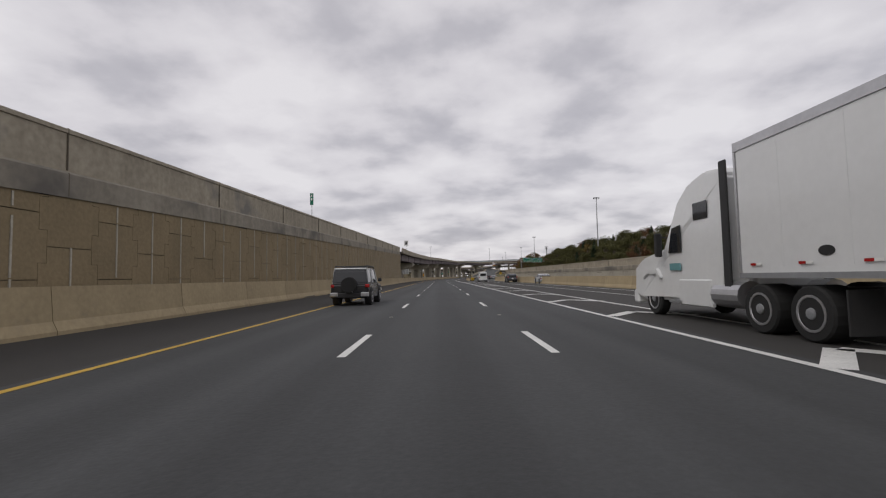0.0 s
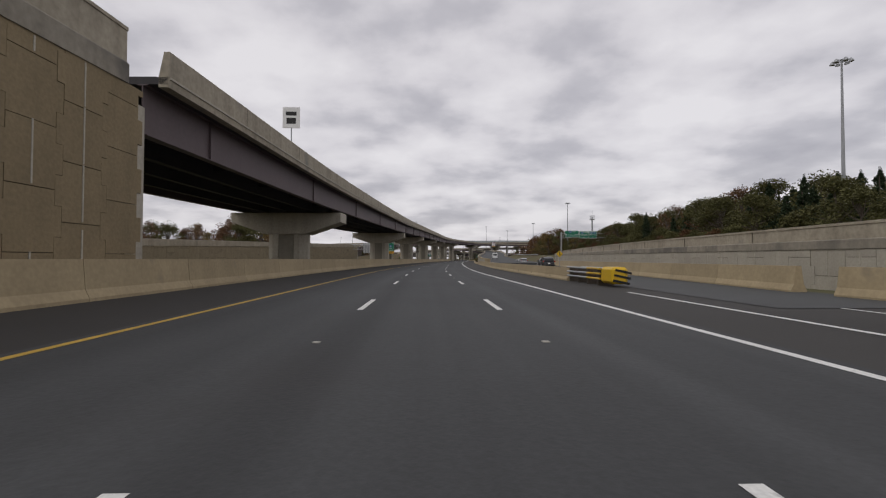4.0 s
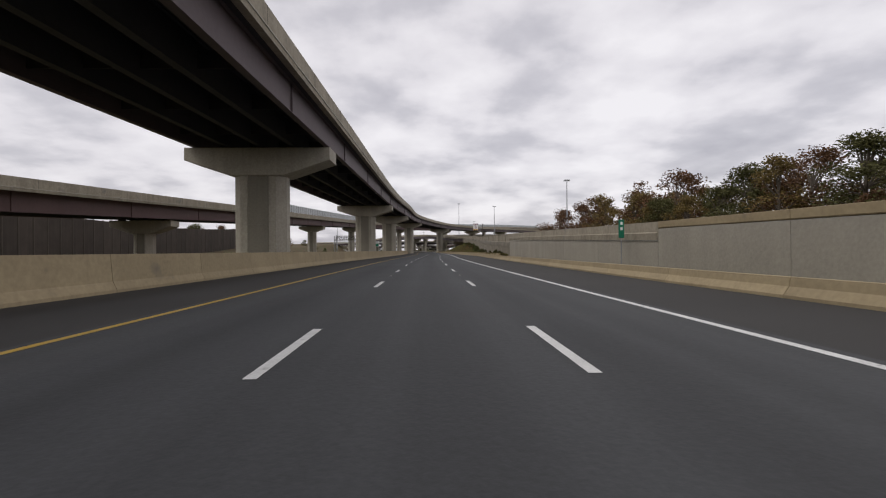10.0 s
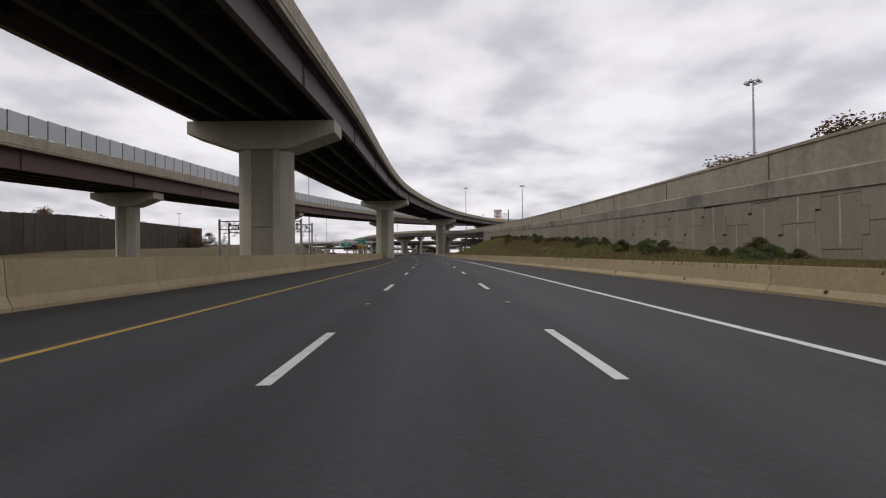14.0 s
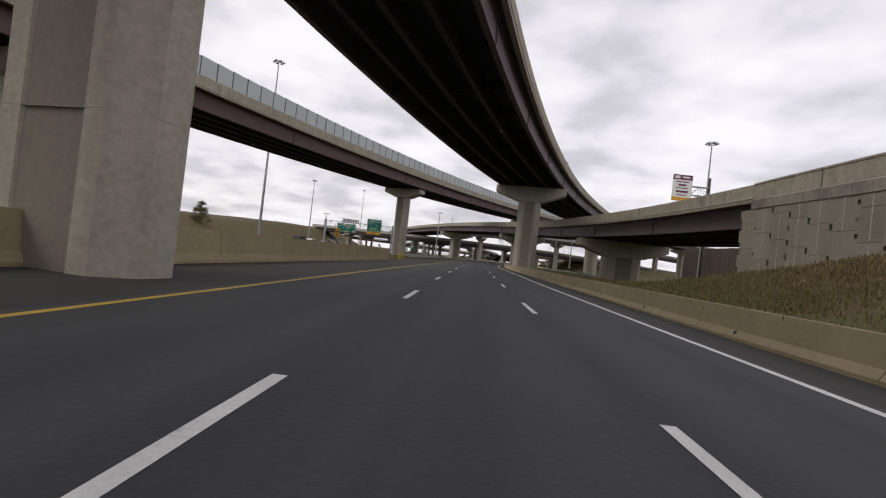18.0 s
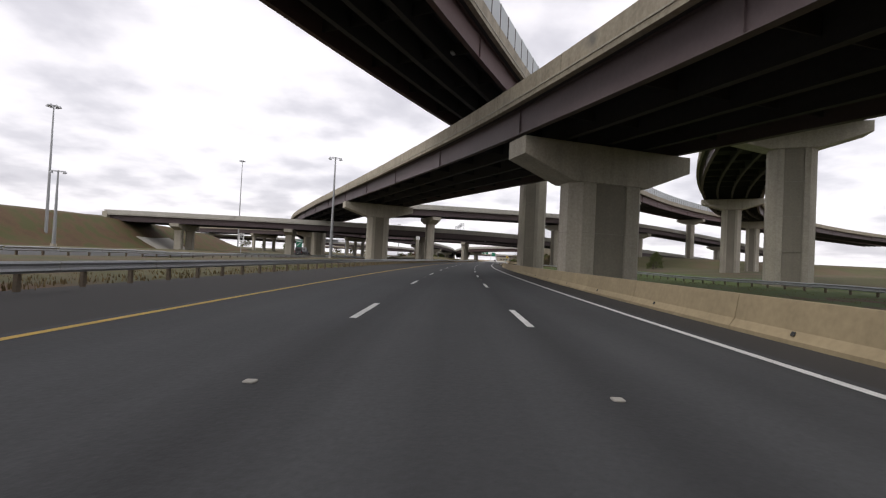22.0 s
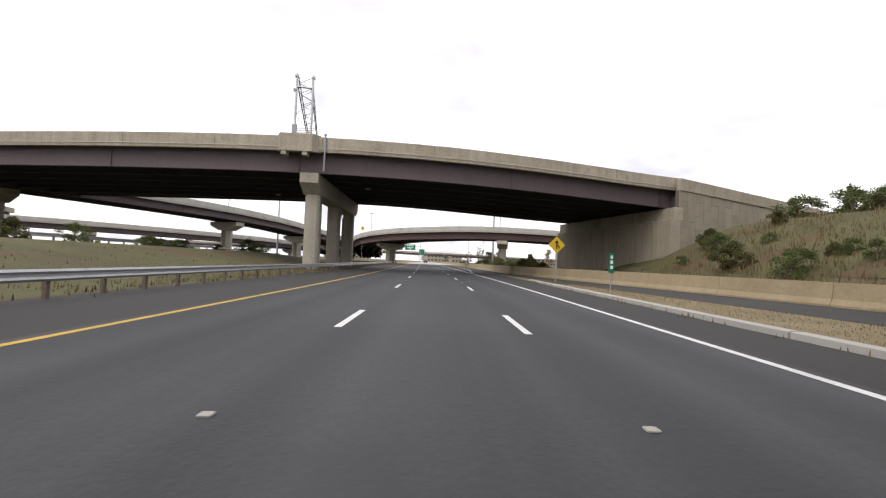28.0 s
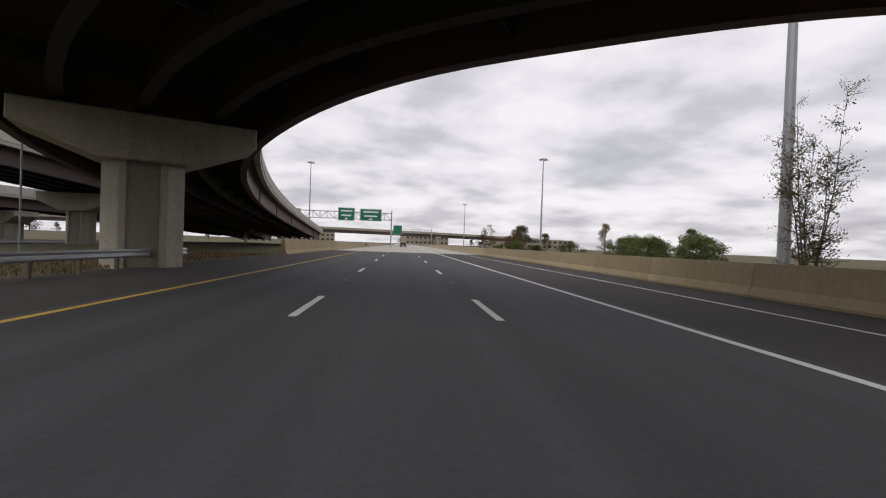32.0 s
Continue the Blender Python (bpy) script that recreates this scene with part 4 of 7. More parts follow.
def frame_pier(x, y, top, ang, width, cols, cap_h=1.5, cold=1.5, base=0.0, label="grey concrete frame pier on several columns"):
    """A straight cross beam with sloped ends on a row of square columns."""
    th = thing("bridge_pier", label, "bridge pier", Matrix.Translation((x, y, base)) @ Matrix.Rotation(ang, 4, "Z"), "flyover piers")
    H = top - base
    for cx in cols:
        bm = bmesh.new()
        box(bm, cx - cold / 2, cx + cold / 2, -cold / 2, cold / 2, -0.8, H - cap_h + 0.01)
        bmesh.ops.bevel(bm, geom=[e for e in bm.edges if abs(e.verts[0].co.z - e.verts[1].co.z) > 1], offset=0.22, segments=1, affect="EDGES")
        col = part("column", bm, CONC, th)
        if cx == cols[0]:
            bm = bmesh.new()
            tube(bm, [(cx + 0.5, -cold * 0.62 - 0.07, H - 0.1), (cx + 0.5, -cold * 0.62 - 0.07, H - cap_h - 0.1), (cx + 0.5, -cold / 2 - 0.07, H - cap_h - 0.7), (cx + 0.5, -cold / 2 - 0.07, 0.2)], 0.075, 8)
            part("drain_pipe", bm, POLE, col, "grey drain pipe")
    bm = bmesh.new()
    w = width / 2
    lo = min(cols) - cold / 2
    hi = max(cols) + cold / 2
    prism(bm, [(lo, H - cap_h), (hi, H - cap_h), (w, H - cap_h * 0.5), (w, H), (-w, H), (-w, H - cap_h * 0.5)], -cold * 0.62, cold * 0.62)
    bmesh.ops.bevel(bm, geom=[e for e in bm.edges if abs(e.verts[0].co.y - e.verts[1].co.y) < 0.01], offset=0.05, segments=1, affect="EDGES")
    bmesh.ops.recalc_face_normals(bm, faces=bm.faces)
    part("pier_cap", bm, CONC, th)
    return th


def head_of(ctrl, i):
    a, b = ctrl[max(i - 1, 0)], ctrl[min(i + 1, len(ctrl) - 1)]
    return math.atan2(b[1] - a[1], b[0] - a[0]) - math.pi / 2


# long ramp that starts from the brown wall and swings over to the right
FA = [(-25.6, 100, 5.6), (-26.6, 123, 6.1), (-27.8, 156, 6.5), (-28.4, 213, 7.55), (-28.4, 264, 9.0), (-27.4, 318.5, 10.2), (-26.1, 381, 11.5), (-23.8, 424, 12.4), (-19.5, 502.7, 14.8), (-1.6, 576, 15.4), (28, 650, 16.9), (61, 708, 18.3), (104, 760, 19.3), (170, 805, 19.3), (260, 840, 18)]
fly_a, fr_a = flyover("flyover", "long curving flyover with grey parapets and purple-brown girders", FA[1:], 6.6, depth=2.0)
under_lights(fly_a, fr_a, [(120, 5.5), (232, 5.5), (340, -2), (420, 2.7)])
for i in (2, 3, 4, 5, 6, 7, 8):
    x, y, z = FA[i]
    pier(x, y, z - 0.22, head_of(FA, i), 12.0, 2.3, 4.3, 2.3, label="grey concrete hammerhead pier behind the median barrier")
pier(-1.6, 576, 15.18, head_of(FA, 9) * 0.5, 12.4, 2.6, 4.0, 2.5, label="tall grey concrete hammerhead pier beside the outer barrier")
pier(28, 650, 16.68, head_of(FA, 10), 12.5, 2.4, 4.2, 2.4)
pier(61, 708, 18.08, head_of(FA, 11), 12.5, 2.4, 4.0, 2.4)
pier(104, 760, 19.08, head_of(FA, 12), 12.5, 2.4, 4.0, 2.4)

# second flyover with sound panels
FB = [(-60.2, 303, 4.5), (-58.5, 355, 6.7), (-57, 407, 9.0), (-55.8, 458, 11.2), (-51.0, 527, 14.0), (-28.9, 600.5, 16.1), (7.2, 677.6, 18.7), (51, 746, 21.8), (105, 800, 23.3), (180, 845, 23), (270, 880, 21)]
fly_b, fr_b = flyover("flyover", "high flyover with grey sound panels on its parapet", FB, 6.1, depth=2.15, steel=REDSTEEL)
fence_on(fly_b, fr_b, 84, 560, 6.0, 2.15 + 0.28 + 1.0)
under_lights(fly_b, fr_b, [(258, -3.4), (345, 3.6)])
for i in (2, 3, 4, 5, 6, 7, 8):
    x, y, z = FB[i]
    pier(x, y, z - 0.22, head_of(FB, i), 9.6 if i < 6 else 11, 2.1, 4.2 if i == 6 else 3.2, 2.5, label="slender grey concrete hammerhead pier")
pier(-58.5, 355, 6.48, 0, 9.6, 2.1, 3.0, 2.4, label="slender grey concrete hammerhead pier")

# ramp from the right-hand wall that crosses to the left
FC = [(18.4, 526, 6.1), (17.2, 548, 6.5), (14, 571.5, 7.0), (10.5, 605, 8.6), (3.0, 638, 10.3), (-8.0, 671, 11.6), (-20.5, 703, 12.3), (-36.5, 740, 12.3), (-55, 785, 11.5), (-73, 850, 10.2), (-90, 930, 8.4)]
fly_c, fr_c = flyover("flyover", "ramp on dark girders that crosses the motorway", FC, 7.8, depth=1.9)
pier(14, 571.5, 6.78, head_of(FC, 2), 15.0, 2.6, 6.5, 2.4, label="broad grey concrete hammerhead pier in shade")
pier(3.4, 638, 10.08, head_of(FC, 4), 14.5, 2.8, 6.4, 2.6, label="broad grey concrete hammerhead pier beside the outer barrier")
pier(-20.5, 703, 12.08, head_of(FC, 6), 15.0, 2.8, 4.6, 2.6, label="grey concrete hammerhead pier behind the guard rail")
pier(-48, 767, 11.6, head_of(FC, 8), 14, 2.6, 4.6, 2.5)
pier(-65, 820, 10.6, head_of(FC, 9), 14, 2.6, 4.6, 2.5)

# two bridges that cross together, one above the other
FD = [(-29.3, 743.5, 12.6), (-20, 741.5, 13.0), (-9, 742, 13.4), (35.5, 764.5, 15.0), (78, 791, 15.4), (140, 835, 14.0), (210, 890, 12)]
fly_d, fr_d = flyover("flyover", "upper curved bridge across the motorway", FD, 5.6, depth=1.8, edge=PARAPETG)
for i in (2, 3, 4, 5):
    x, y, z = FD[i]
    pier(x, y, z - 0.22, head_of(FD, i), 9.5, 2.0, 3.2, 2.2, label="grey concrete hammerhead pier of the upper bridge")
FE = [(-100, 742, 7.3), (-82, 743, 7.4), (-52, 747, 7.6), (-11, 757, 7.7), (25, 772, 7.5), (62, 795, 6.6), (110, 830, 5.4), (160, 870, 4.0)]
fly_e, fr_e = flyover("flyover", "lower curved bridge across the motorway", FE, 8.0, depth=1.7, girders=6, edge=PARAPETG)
for i, cs in ((1, (-4, 4)), (2, (-4, 4)), (3, (-3.0, 3.0)), (4, (-5.0, 5.0)), (5, (-5, 5))):
    x, y, z = FE[i]
    if i == 4:
        frame_pier(25.3, 770.5, z, radians(-101), 17.5, (-5.8, 5.8), 1.7, 1.9)
    else:
        frame_pier(x, y, z, head_of(FE, i), 15.5, cs, 1.7, 2.0)

under_lights(fly_e, fr_e, [(112, 3.2), (98, -3.2)])

# wide overpass on a row of three columns
FY = [(-150, 886, 9.6), (-104, 873, 9.8), (-49, 857, 9.8), (9.7, 835.8, 9.3), (48, 835.8, 8.3)]
fly_y, fr_y = flyover("overpass", "wide overpass with weathered parapet and dark girders", FY, 13.0, depth=2.0, girders=7)
for i in (1, 2, 3):
    x, y, z = FY[i]
    frame_pier(x, y, z, head_of(FY, i) + 0.04, 24.5, (-10.0, 0, 10.0), 1.9, 1.45, label="grey concrete frame pier on three columns")

under_lights(fly_y, fr_y, [(158, -5), (172, 4.2)])

# the curved bridge at the end of the drive and its neighbours
FZ = [(150, 948, 4.0), (112, 915, 6.0), (82, 897, 6.9), (50.5, 892, 7.3), (33, 899, 6.8), (23.6, 911.5, 6.12), (19.3, 932, 5.3), (19, 970, 4.2), (24, 1030, 1.4)]
fly_z, fr_z = flyover("flyover", "tightly curved bridge with pale parapet and maroon girders", FZ, 6.2, depth=1.8, steel=REDSTEEL, step=1.5, edge=PARAPETG)
pier(50.5, 891.0, 7.08, radians(69.5), 10.5, 1.9, 3.0, 2.0, label="grey concrete hammerhead pier beside the exit lane")
pier(23.7, 911.8, 5.9, 0.3, 8.0, 1.8, 2.8, 2.0, label="grey concrete hammerhead pier on the grass verge")
pier(84, 896.5, 6.6, head_of(FZ, 2), 8.0, 1.8, 2.8, 2.0)
FL = [(-75, 800, 10.6), (-40, 858, 9.6), (-16, 892, 8.6), (-3.5, 921, 7.3), (5.5, 948, 5.6), (9, 985, 3.4), (11, 1040, 0.6)]
fly_l, fr_l = flyover("flyover", "ramp descending beside the motorway", FL, 5.0, depth=1.5, edge=PARAPETG)
for i in (1, 2, 3, 4):
    x, y, z = FL[i]
    pier(x, y, z - 0.22, head_of(FL, i), 7.5, 1.9, 2.6, 2.0, label="small grey concrete hammerhead pier")
FM = [(-260, 830, 6), (-150, 880, 6.5), (-60, 925, 5.8), (-10, 965, 4.0), (10, 1010, 1.5)]
fly_m, fr_m = flyover("flyover", "low distant ramp on short grey piers", FM, 5.0, depth=1.4, girders=4, edge=PARAPETG)
for i in (1, 2, 3):
    x, y, z = FM[i]
    pier(x, y, z - 0.22, head_of(FM, i), 7.5, 1.6, 2.6, 2.0, label="small grey concrete hammerhead pier")
# far bridge across the end of the view
FX = [(-130, 1130, 6), (-20, 1150, 6.2), (70, 1165, 6.0), (170, 1185, 5.0)]
fly_x, fr_x = flyover("overpass", "distant low overpass across the motorway", FX, 8.0, depth=1.5)
for i in (1, 2):
    x, y, z = FX[i]
    frame_pier(x + (-8 if i == 1 else 26), y, z, head_of(FX, i), 14, (-5, 0, 5), 1.3, 1.4)

# abutments
def abutment(name, x, y, ang, w, h, label, wing=0):
    bm = bmesh.new()
    box(bm, -w / 2, w / 2, -0.6, 0.6, -0.6, h - 1.4, bev=0.03)
    ob = part(name, bm, WALLG if w > 20 else CONC, None, "", Matrix.Translation((x, y, 0)) @ Matrix.Rotation(ang, 4, "Z"))
    tagged(ob, label, "abutment", kind="structure")
    bm = bmesh.new()
    box(bm, -w / 2, w / 2, -0.9, 0.2, h - 1.4, h, bev=0.03)
    part("bearing_shelf", bm, PARAPET, ob)
    return ob


abutment("abutment", 18.5, 525.4, 0.05, 15, 6.0, "grey concrete abutment at the end of the ramp wall")
abutment("abutment", 46.2, 835.5, math.pi / 2, 27.4, 8.2, "ribbed grey concrete abutment of the wide overpass")


def ribs():
    """The abutment's face is cast with upright ribs."""
    th = bpy.data.objects["abutment.001"]
    bm = bmesh.new()
    box(bm, -0.10, 0.10, -0.03, 0.03, 0.0, 6.6, bev=0.02)
    me = mesh_of("wall_rib", bm, WALLG)
    for sd in (-0.64, 0.64):
        for i in range(34):
            share("wall_rib", me, th, Matrix.Translation((-13 + i * 0.79, sd, 0)))


ribs()


def mound():
    """The clay mound that carries the far end of the lower bridge, and the pale paving of its slope."""
    bm = bmesh.new()
    us, vs = list(range(-210, -80, 6)), list(range(430, 830, 6))
    rows = []
    for v in vs:
        row = []
        for u in us:
            row.append(bm.verts.new((u, v, mound_z(u, v) + 0.3 * noise.noise((u * 0.08, v * 0.08, 2)))))
        rows.append(row)
    for a, b in zip(rows, rows[1:]):
        for i in range(len(us) - 1):
            bm.faces.new((a[i], a[i + 1], b[i + 1], b[i]))
    ob = part("earth_mound", bm, SOIL)
    for p in ob.data.polygons:
        p.use_smooth = True
    tagged(ob, "long brown earth embankment that carries the bridge end", "mound", kind="structure")
    bm = bmesh.new()
    prism(bm, [(-99, 7.2), (-98, 7.2), (-84, -0.3), (-86, -0.6), (-99, 5)], 734, 751)
    tagged(part("slope_paving", bm, PAVE), "pale concrete slope paving under the bridge end", "slope paving", kind="structure")
    bm = bmesh.new()
    box(bm, -0.7, 0.7, -8.3, 8.3, 0, 9.8, bev=0.05)
    tagged(part("abutment", bm, CONC, None, "", Matrix.Translation((-99.5, 742.2, 0))), "grey concrete abutment on the earth mound", "abutment", kind="structure")

    # the other bank of the lower bridge has the same paving
    bm = bmesh.new()
    prism(bm, [(0, -0.3), (1.5, -0.3), (9.5, 5.4), (9.5, 3.5), (1.0, -0.8)], -9, 9, Matrix.Translation((47, 786, 0)) @ Matrix.Rotation(radians(32), 4, "Z"))
    tagged(part("slope_paving", bm, PAVE), "pale concrete slope paving below the lower bridge", "slope paving", kind="structure")


mound()


# ---- embankment walls of the second flyover and the wide overpass ----
def panels_between(name, label, p, q, base, tops, material, pw=1.5, cop=1.1):
    """A straight panel wall from p to q, facing the right-hand side when walking from p to q, with its sloping top and coping."""
    p, q = Vector((*p, 0)), Vector((*q, 0))
    L = (q - p).length
    ang = math.atan2((q - p).y, (q - p).x)
    th = thing(name, label, "retaining wall", Matrix.Translation(p) @ Matrix.Rotation(ang, 4, "Z"), kind="structure")
    top = lambda x: tops[0] + (tops[1] - tops[0]) * x / L
    bm = bmesh.new()
    prism(bm, [(0, base - 0.5), (L, base - 0.5), (L, top(L) - cop), (0, top(0) - cop)], 0.06, 0.5)
    part("backing", bm, JOINT, th)
    bm = bmesh.new()
    prism(bm, [(0, top(0) - cop), (L, top(L) - cop), (L, top(L)), (0, top(0))], -0.12, 0.4)
    part("coping", bm, PARAPET, th)
    shapes = {}
    n, col, x = 0, 0, 0.0
    while x < L - 0.3 and n < 300:
        z = base - (0.75 if col % 2 else 0)
        while z < top(x + pw / 2) - cop - 0.1:
            h = round(min(1.5, top(x + pw / 2) - cop - z), 1)
            if h >= 0.2:
                if h not in shapes:
                    bm = bmesh.new()
                    box(bm, 0.007, pw - 0.007, -0.02, 0.06, 0.01, h - 0.01, bev=0.006)
                    shapes[h] = mesh_of("wall_panel", bm, material)
                share("wall_panel", shapes[h], th, Matrix.Translation((x, 0.01 * (n % 3), z)))
                n += 1
            z += 1.5
        x += pw
        col += 1
    return th


panels_between("ramp_side_wall", "long weathered concrete wall beside a rising ramp", (-57.1, 60), (-54.6, 303), 0.0, (1.5, 7.5), WALLT, pw=3.0)
bm = bmesh.new()
prism(bm, [(61, -0.5), (303, -0.5), (303, 6.4), (61, 0.4)], 0, 11.0)
tagged(part("ramp_fill", bm, ASPHALT, None, "", Matrix.Translation((-57.6, 0, 0)) @ Matrix.Rotation(math.pi / 2, 4, "Z")), "asphalt surface of the rising ramp", "ramp", kind="structure")
abutment("abutment", -60.2, 302.6, 0.0, 11.5, 4.5, "grey concrete abutment below the flyover")
panels_between("overpass_side_wall", "pale concrete panel wall holding the overpass approach", (46.6, 821.8), (108, 842), 0.0, (11.4, 10.6), WALLG, cop=1.3)
bm = bmesh.new()
prism(bm, [(46.9, 822.4), (108, 842.6), (108, 868), (46.9, 848.8)], -0.5, 9.6)
for v in bm.verts:
    v.co = (v.co.x, v.co.z, v.co.y)
bmesh.ops.recalc_face_normals(bm, faces=bm.faces)
tagged(part("approach_fill", bm, ASPHALT), "asphalt approach road of the overpass", "ramp", kind="structure")


# ---- guard rails ----
def guardrail(name, label, y0, y1, d, rise=None):
    th = thing(name, label, "guard rail", kind="structure")
    f = d if callable(d) else (lambda y: d)
    W = [(-0.04, 0.44), (-0.085, 0.50), (-0.04, 0.56), (-0.04, 0.62), (-0.085, 0.68), (-0.04, 0.74)]
    bm = bmesh.new()
    a = [[bm.verts.new((x, y, zz)) for x, zz in W] for y in (-1.92, 1.92)]
    b = [[bm.verts.new((x + 0.02, y, zz)) for x, zz in W] for y in (-1.92, 1.92)]
    for s, o in ((a, 1), (b, -1)):
        for i in range(5):
            bm.faces.new((s[0][i], s[1][i], s[1][i + 1], s[0][i + 1])[::o])
    for i in (0, 5):
        bm.faces.new((a[0][i], a[1][i], b[1][i], b[0][i]))
    bmesh.ops.recalc_face_normals(bm, faces=bm.faces)
    rail = mesh_of("rail", bm, GALV)
    bm = bmesh.new()
    box(bm, 0.08, 0.20, -0.06, 0.06, -0.3, 0.72, bev=0.01)
    box(bm, -0.02, 0.08, -0.05, 0.05, 0.45, 0.72)
    post = mesh_of("post", bm, TIMBER)
    y = y0
    while y < y1:
        p = lat(y, f(y))
        p.z = rise(p.x, p.y) if rise else 0.0
        v = lat(y + 1, f(y + 1)) - lat(y - 1, f(y - 1))
        m = Matrix.Translation(p) @ Matrix.Rotation(math.atan2(v.y, v.x) - math.pi / 2, 4, "Z")
        flip = Matrix.Diagonal((-1 if f(y) < 0 else 1, 1, 1, 1))
        share("rail", rail, th, m @ flip)
        share("post", post, th, m @ flip @ Matrix.Translation((0, -0.95, 0)))
        share("post", post, th, m @ flip @ Matrix.Translation((0, 0.95, 0)))
        y += 3.81
    return th


guardrail("guard_rail", "galvanised steel guard rail on timber posts along the verge", 560, 912, lambda y: LEFT(y) + 0.15)
guardrail("guard_rail", "galvanised steel guard rail on timber posts before the overpass", 704, 778, ramp((704, 8.3), (720, 9.2), (778, 9.6)))
guardrail("guard_rail", "steel guard rail on the grass verge of the climbing ramp", 256, 344, lambda y: CW_D(y) + 18.2, lambda x, y: CW_T(y) + float(np.interp(y, [256, 344], [0.38, -0.2])))
guardrail("guard_rail", "distant steel guard rail beside the opposite carriageway", 575, 870, ramp((575, -26), (700, -29), (870, -27)), terrain)
guardrail("guard_rail", "steel guard rail beyond the green verge", 600, 742, ramp((600, 26), (660, 24), (742, 20)), terrain)


def rail_end():
    th = thing("rail_terminal", "striped yellow and black end of a guard rail", "rail end", Matrix.Translation(lat(557.6, -10.6)) @ Matrix.Rotation(heading(557), 4, "Z"))
    part("buffer", boxes((-0.3, 0.3, -0.25, 0.25, 0.0, 0.78), bev=0.05), SIGNY, th)
    for i in range(3):
        bm = bmesh.new()
        box(bm, -0.31, 0.31, -0.26, -0.252, 0.12 + i * 0.24, 0.22 + i * 0.24, Matrix.Rotation(radians(20), 4, "Y"))
        part("stripe", bm, BLACK, th)


rail_end()


def crash_cushion():
    th = thing("crash_cushion", "yellow-nosed steel crash cushion before a concrete barrier", "crash cushion", Matrix.Translation(lat(127.6, 9.0)) @ Matrix.Rotation(heading(130), 4, "Z"))
    part("nose", boxes((-0.4, 0.4, -0.5, 0.9, 0.15, 0.95), bev=0.12), SIGNY, th, "yellow plastic nose")
    for i in range(3):
        bm = bmesh.new()
        box(bm, -0.4, 0.4, -0.515, -0.505, 0.2 + 0.25 * i, 0.31 + 0.25 * i, Matrix.Rotation(radians(12), 4, "Y"))
        part("stripe", bm, BLACK, th)
    for sd in (-1, 1):
        for k in range(3):
            bm = bmesh.new()
            for zz in (0.35, 0.6, 0.85):
                tube(bm, [(sd * 0.42, 0.9 + k * 1.7, zz), (sd * 0.44, 2.7 + k * 1.7, zz)], 0.055, 6)
            part("side_rail", bm, SIGNY if k == 0 else GALV, th)
    for k in range(4):
        part("leg", boxes((-0.4, 0.4, 1.2 + k * 1.5, 1.34 + k * 1.5, 0.0, 0.8)), DARKM, th)


crash_cushion()
# kerb on the grass island before the wide overpass
kerb = thing("kerb", "worn pale concrete kerb of the grass island", "kerb", kind="structure")
bm = bmesh.new()
prism(bm, [(0, -0.1), (0.02, 0.13), (0.08, 0.15), (0.3, 0.15), (0.32, -0.1)], -1.49, 1.49)
bmesh.ops.recalc_face_normals(bm, faces=bm.faces)
kme = mesh_of("kerb_stone", bm, PAVE)
y = 738.0
while y < 814:
    share("kerb_stone", kme, kerb, Matrix.Translation(lat(y, RIGHT(y) + 0.1)) @ Matrix.Rotation(heading(y), 4, "Z"))
    y += 3.0


# ---- high masts and poles ----
def mast(x, y, h=30.0, heads=6, base=0.0, label="tall grey high-mast light with a ring of lamps"):
    th = thing("high_mast_light", label, "street light", Matrix.Translation((x, y, base)), "high mast lights")
    bm = bmesh.new()
    tube(bm, [(0, 0, -0.3), (0, 0, h * 0.5), (0, 0, h)], [0.33, 0.23, 0.12], 10)
    part("pole", bm, POLE, th)
    bm = bmesh.new()
    tube(bm, [(0, 0, 0.0), (0, 0, 0.5)], [0.5, 0.48], 10)
    part("base", bm, CONC, th)
    r = 0.95
    bm = bmesh.new()
    ring = [(r * 0.7 * math.cos(a), r * 0.7 * math.sin(a), h - 0.2) for a in (2 * math.pi * i / 12 for i in range(13))]
    tube(bm, ring, 0.05, 5)
    part("ring", bm, POLE, th)
    for i in range(heads):
        a = 2 * math.pi * i / heads + 0.3
        bm = bmesh.new()
        c, s = math.cos(a), math.sin(a)
        tube(bm, [(0.1 * c, 0.1 * s, h - 0.1), (r * c, r * s, h - 0.1)], 0.04, 5)
        tube(bm, [(r * c, r * s, h - 0.05), (r * c * 1.05, r * s * 1.05, h - 0.3), (r * c * 1.1, r * s * 1.1, h - 0.55)], [0.12, 0.26, 0.34], 8)
        part("lamp_head", bm, SIGNBACK, th)
    return th


mast_proto = mast(44.8, 172.8, 29.7)
for x, y, b in ((40.6, 326.1, -1.4), (43.9, 456.9, -0.8), (37.2, 594, 2.1), (53.9, 909.4, -3.4), (-9.7, 926.1, -2.1), (42, 755, 2), (-90, 703, 0), (-170, 700, 0), (-30, 815, -2), (-120, 560, 0),
                (90, 1010, -3), (110, 1150, -4), (25, 1064, 0), (-31.8, 958, -4), (0, 1190, -4)):
    copy_thing(mast_proto, Matrix.Translation((x, y, b)) @ Matrix.Rotation(y, 4, "Z"))
tall_proto = mast(-59.5, 592.4, 41.0, label="very tall grey high-mast light among the flyovers")
for x, y, b in ((18.6, 665.7, 4.5), (-95, 813.8, 0)):
    copy_thing(tall_proto, Matrix.Translation((x, y, min(b, 0))) @ Matrix.Rotation(y, 4, "Z"))
mast(-28.4, 693.8, 20, 2, label="slim grey light pole with two lamps")
mast(-78, 690, 14, 2, label="slim grey light pole with two lamps")


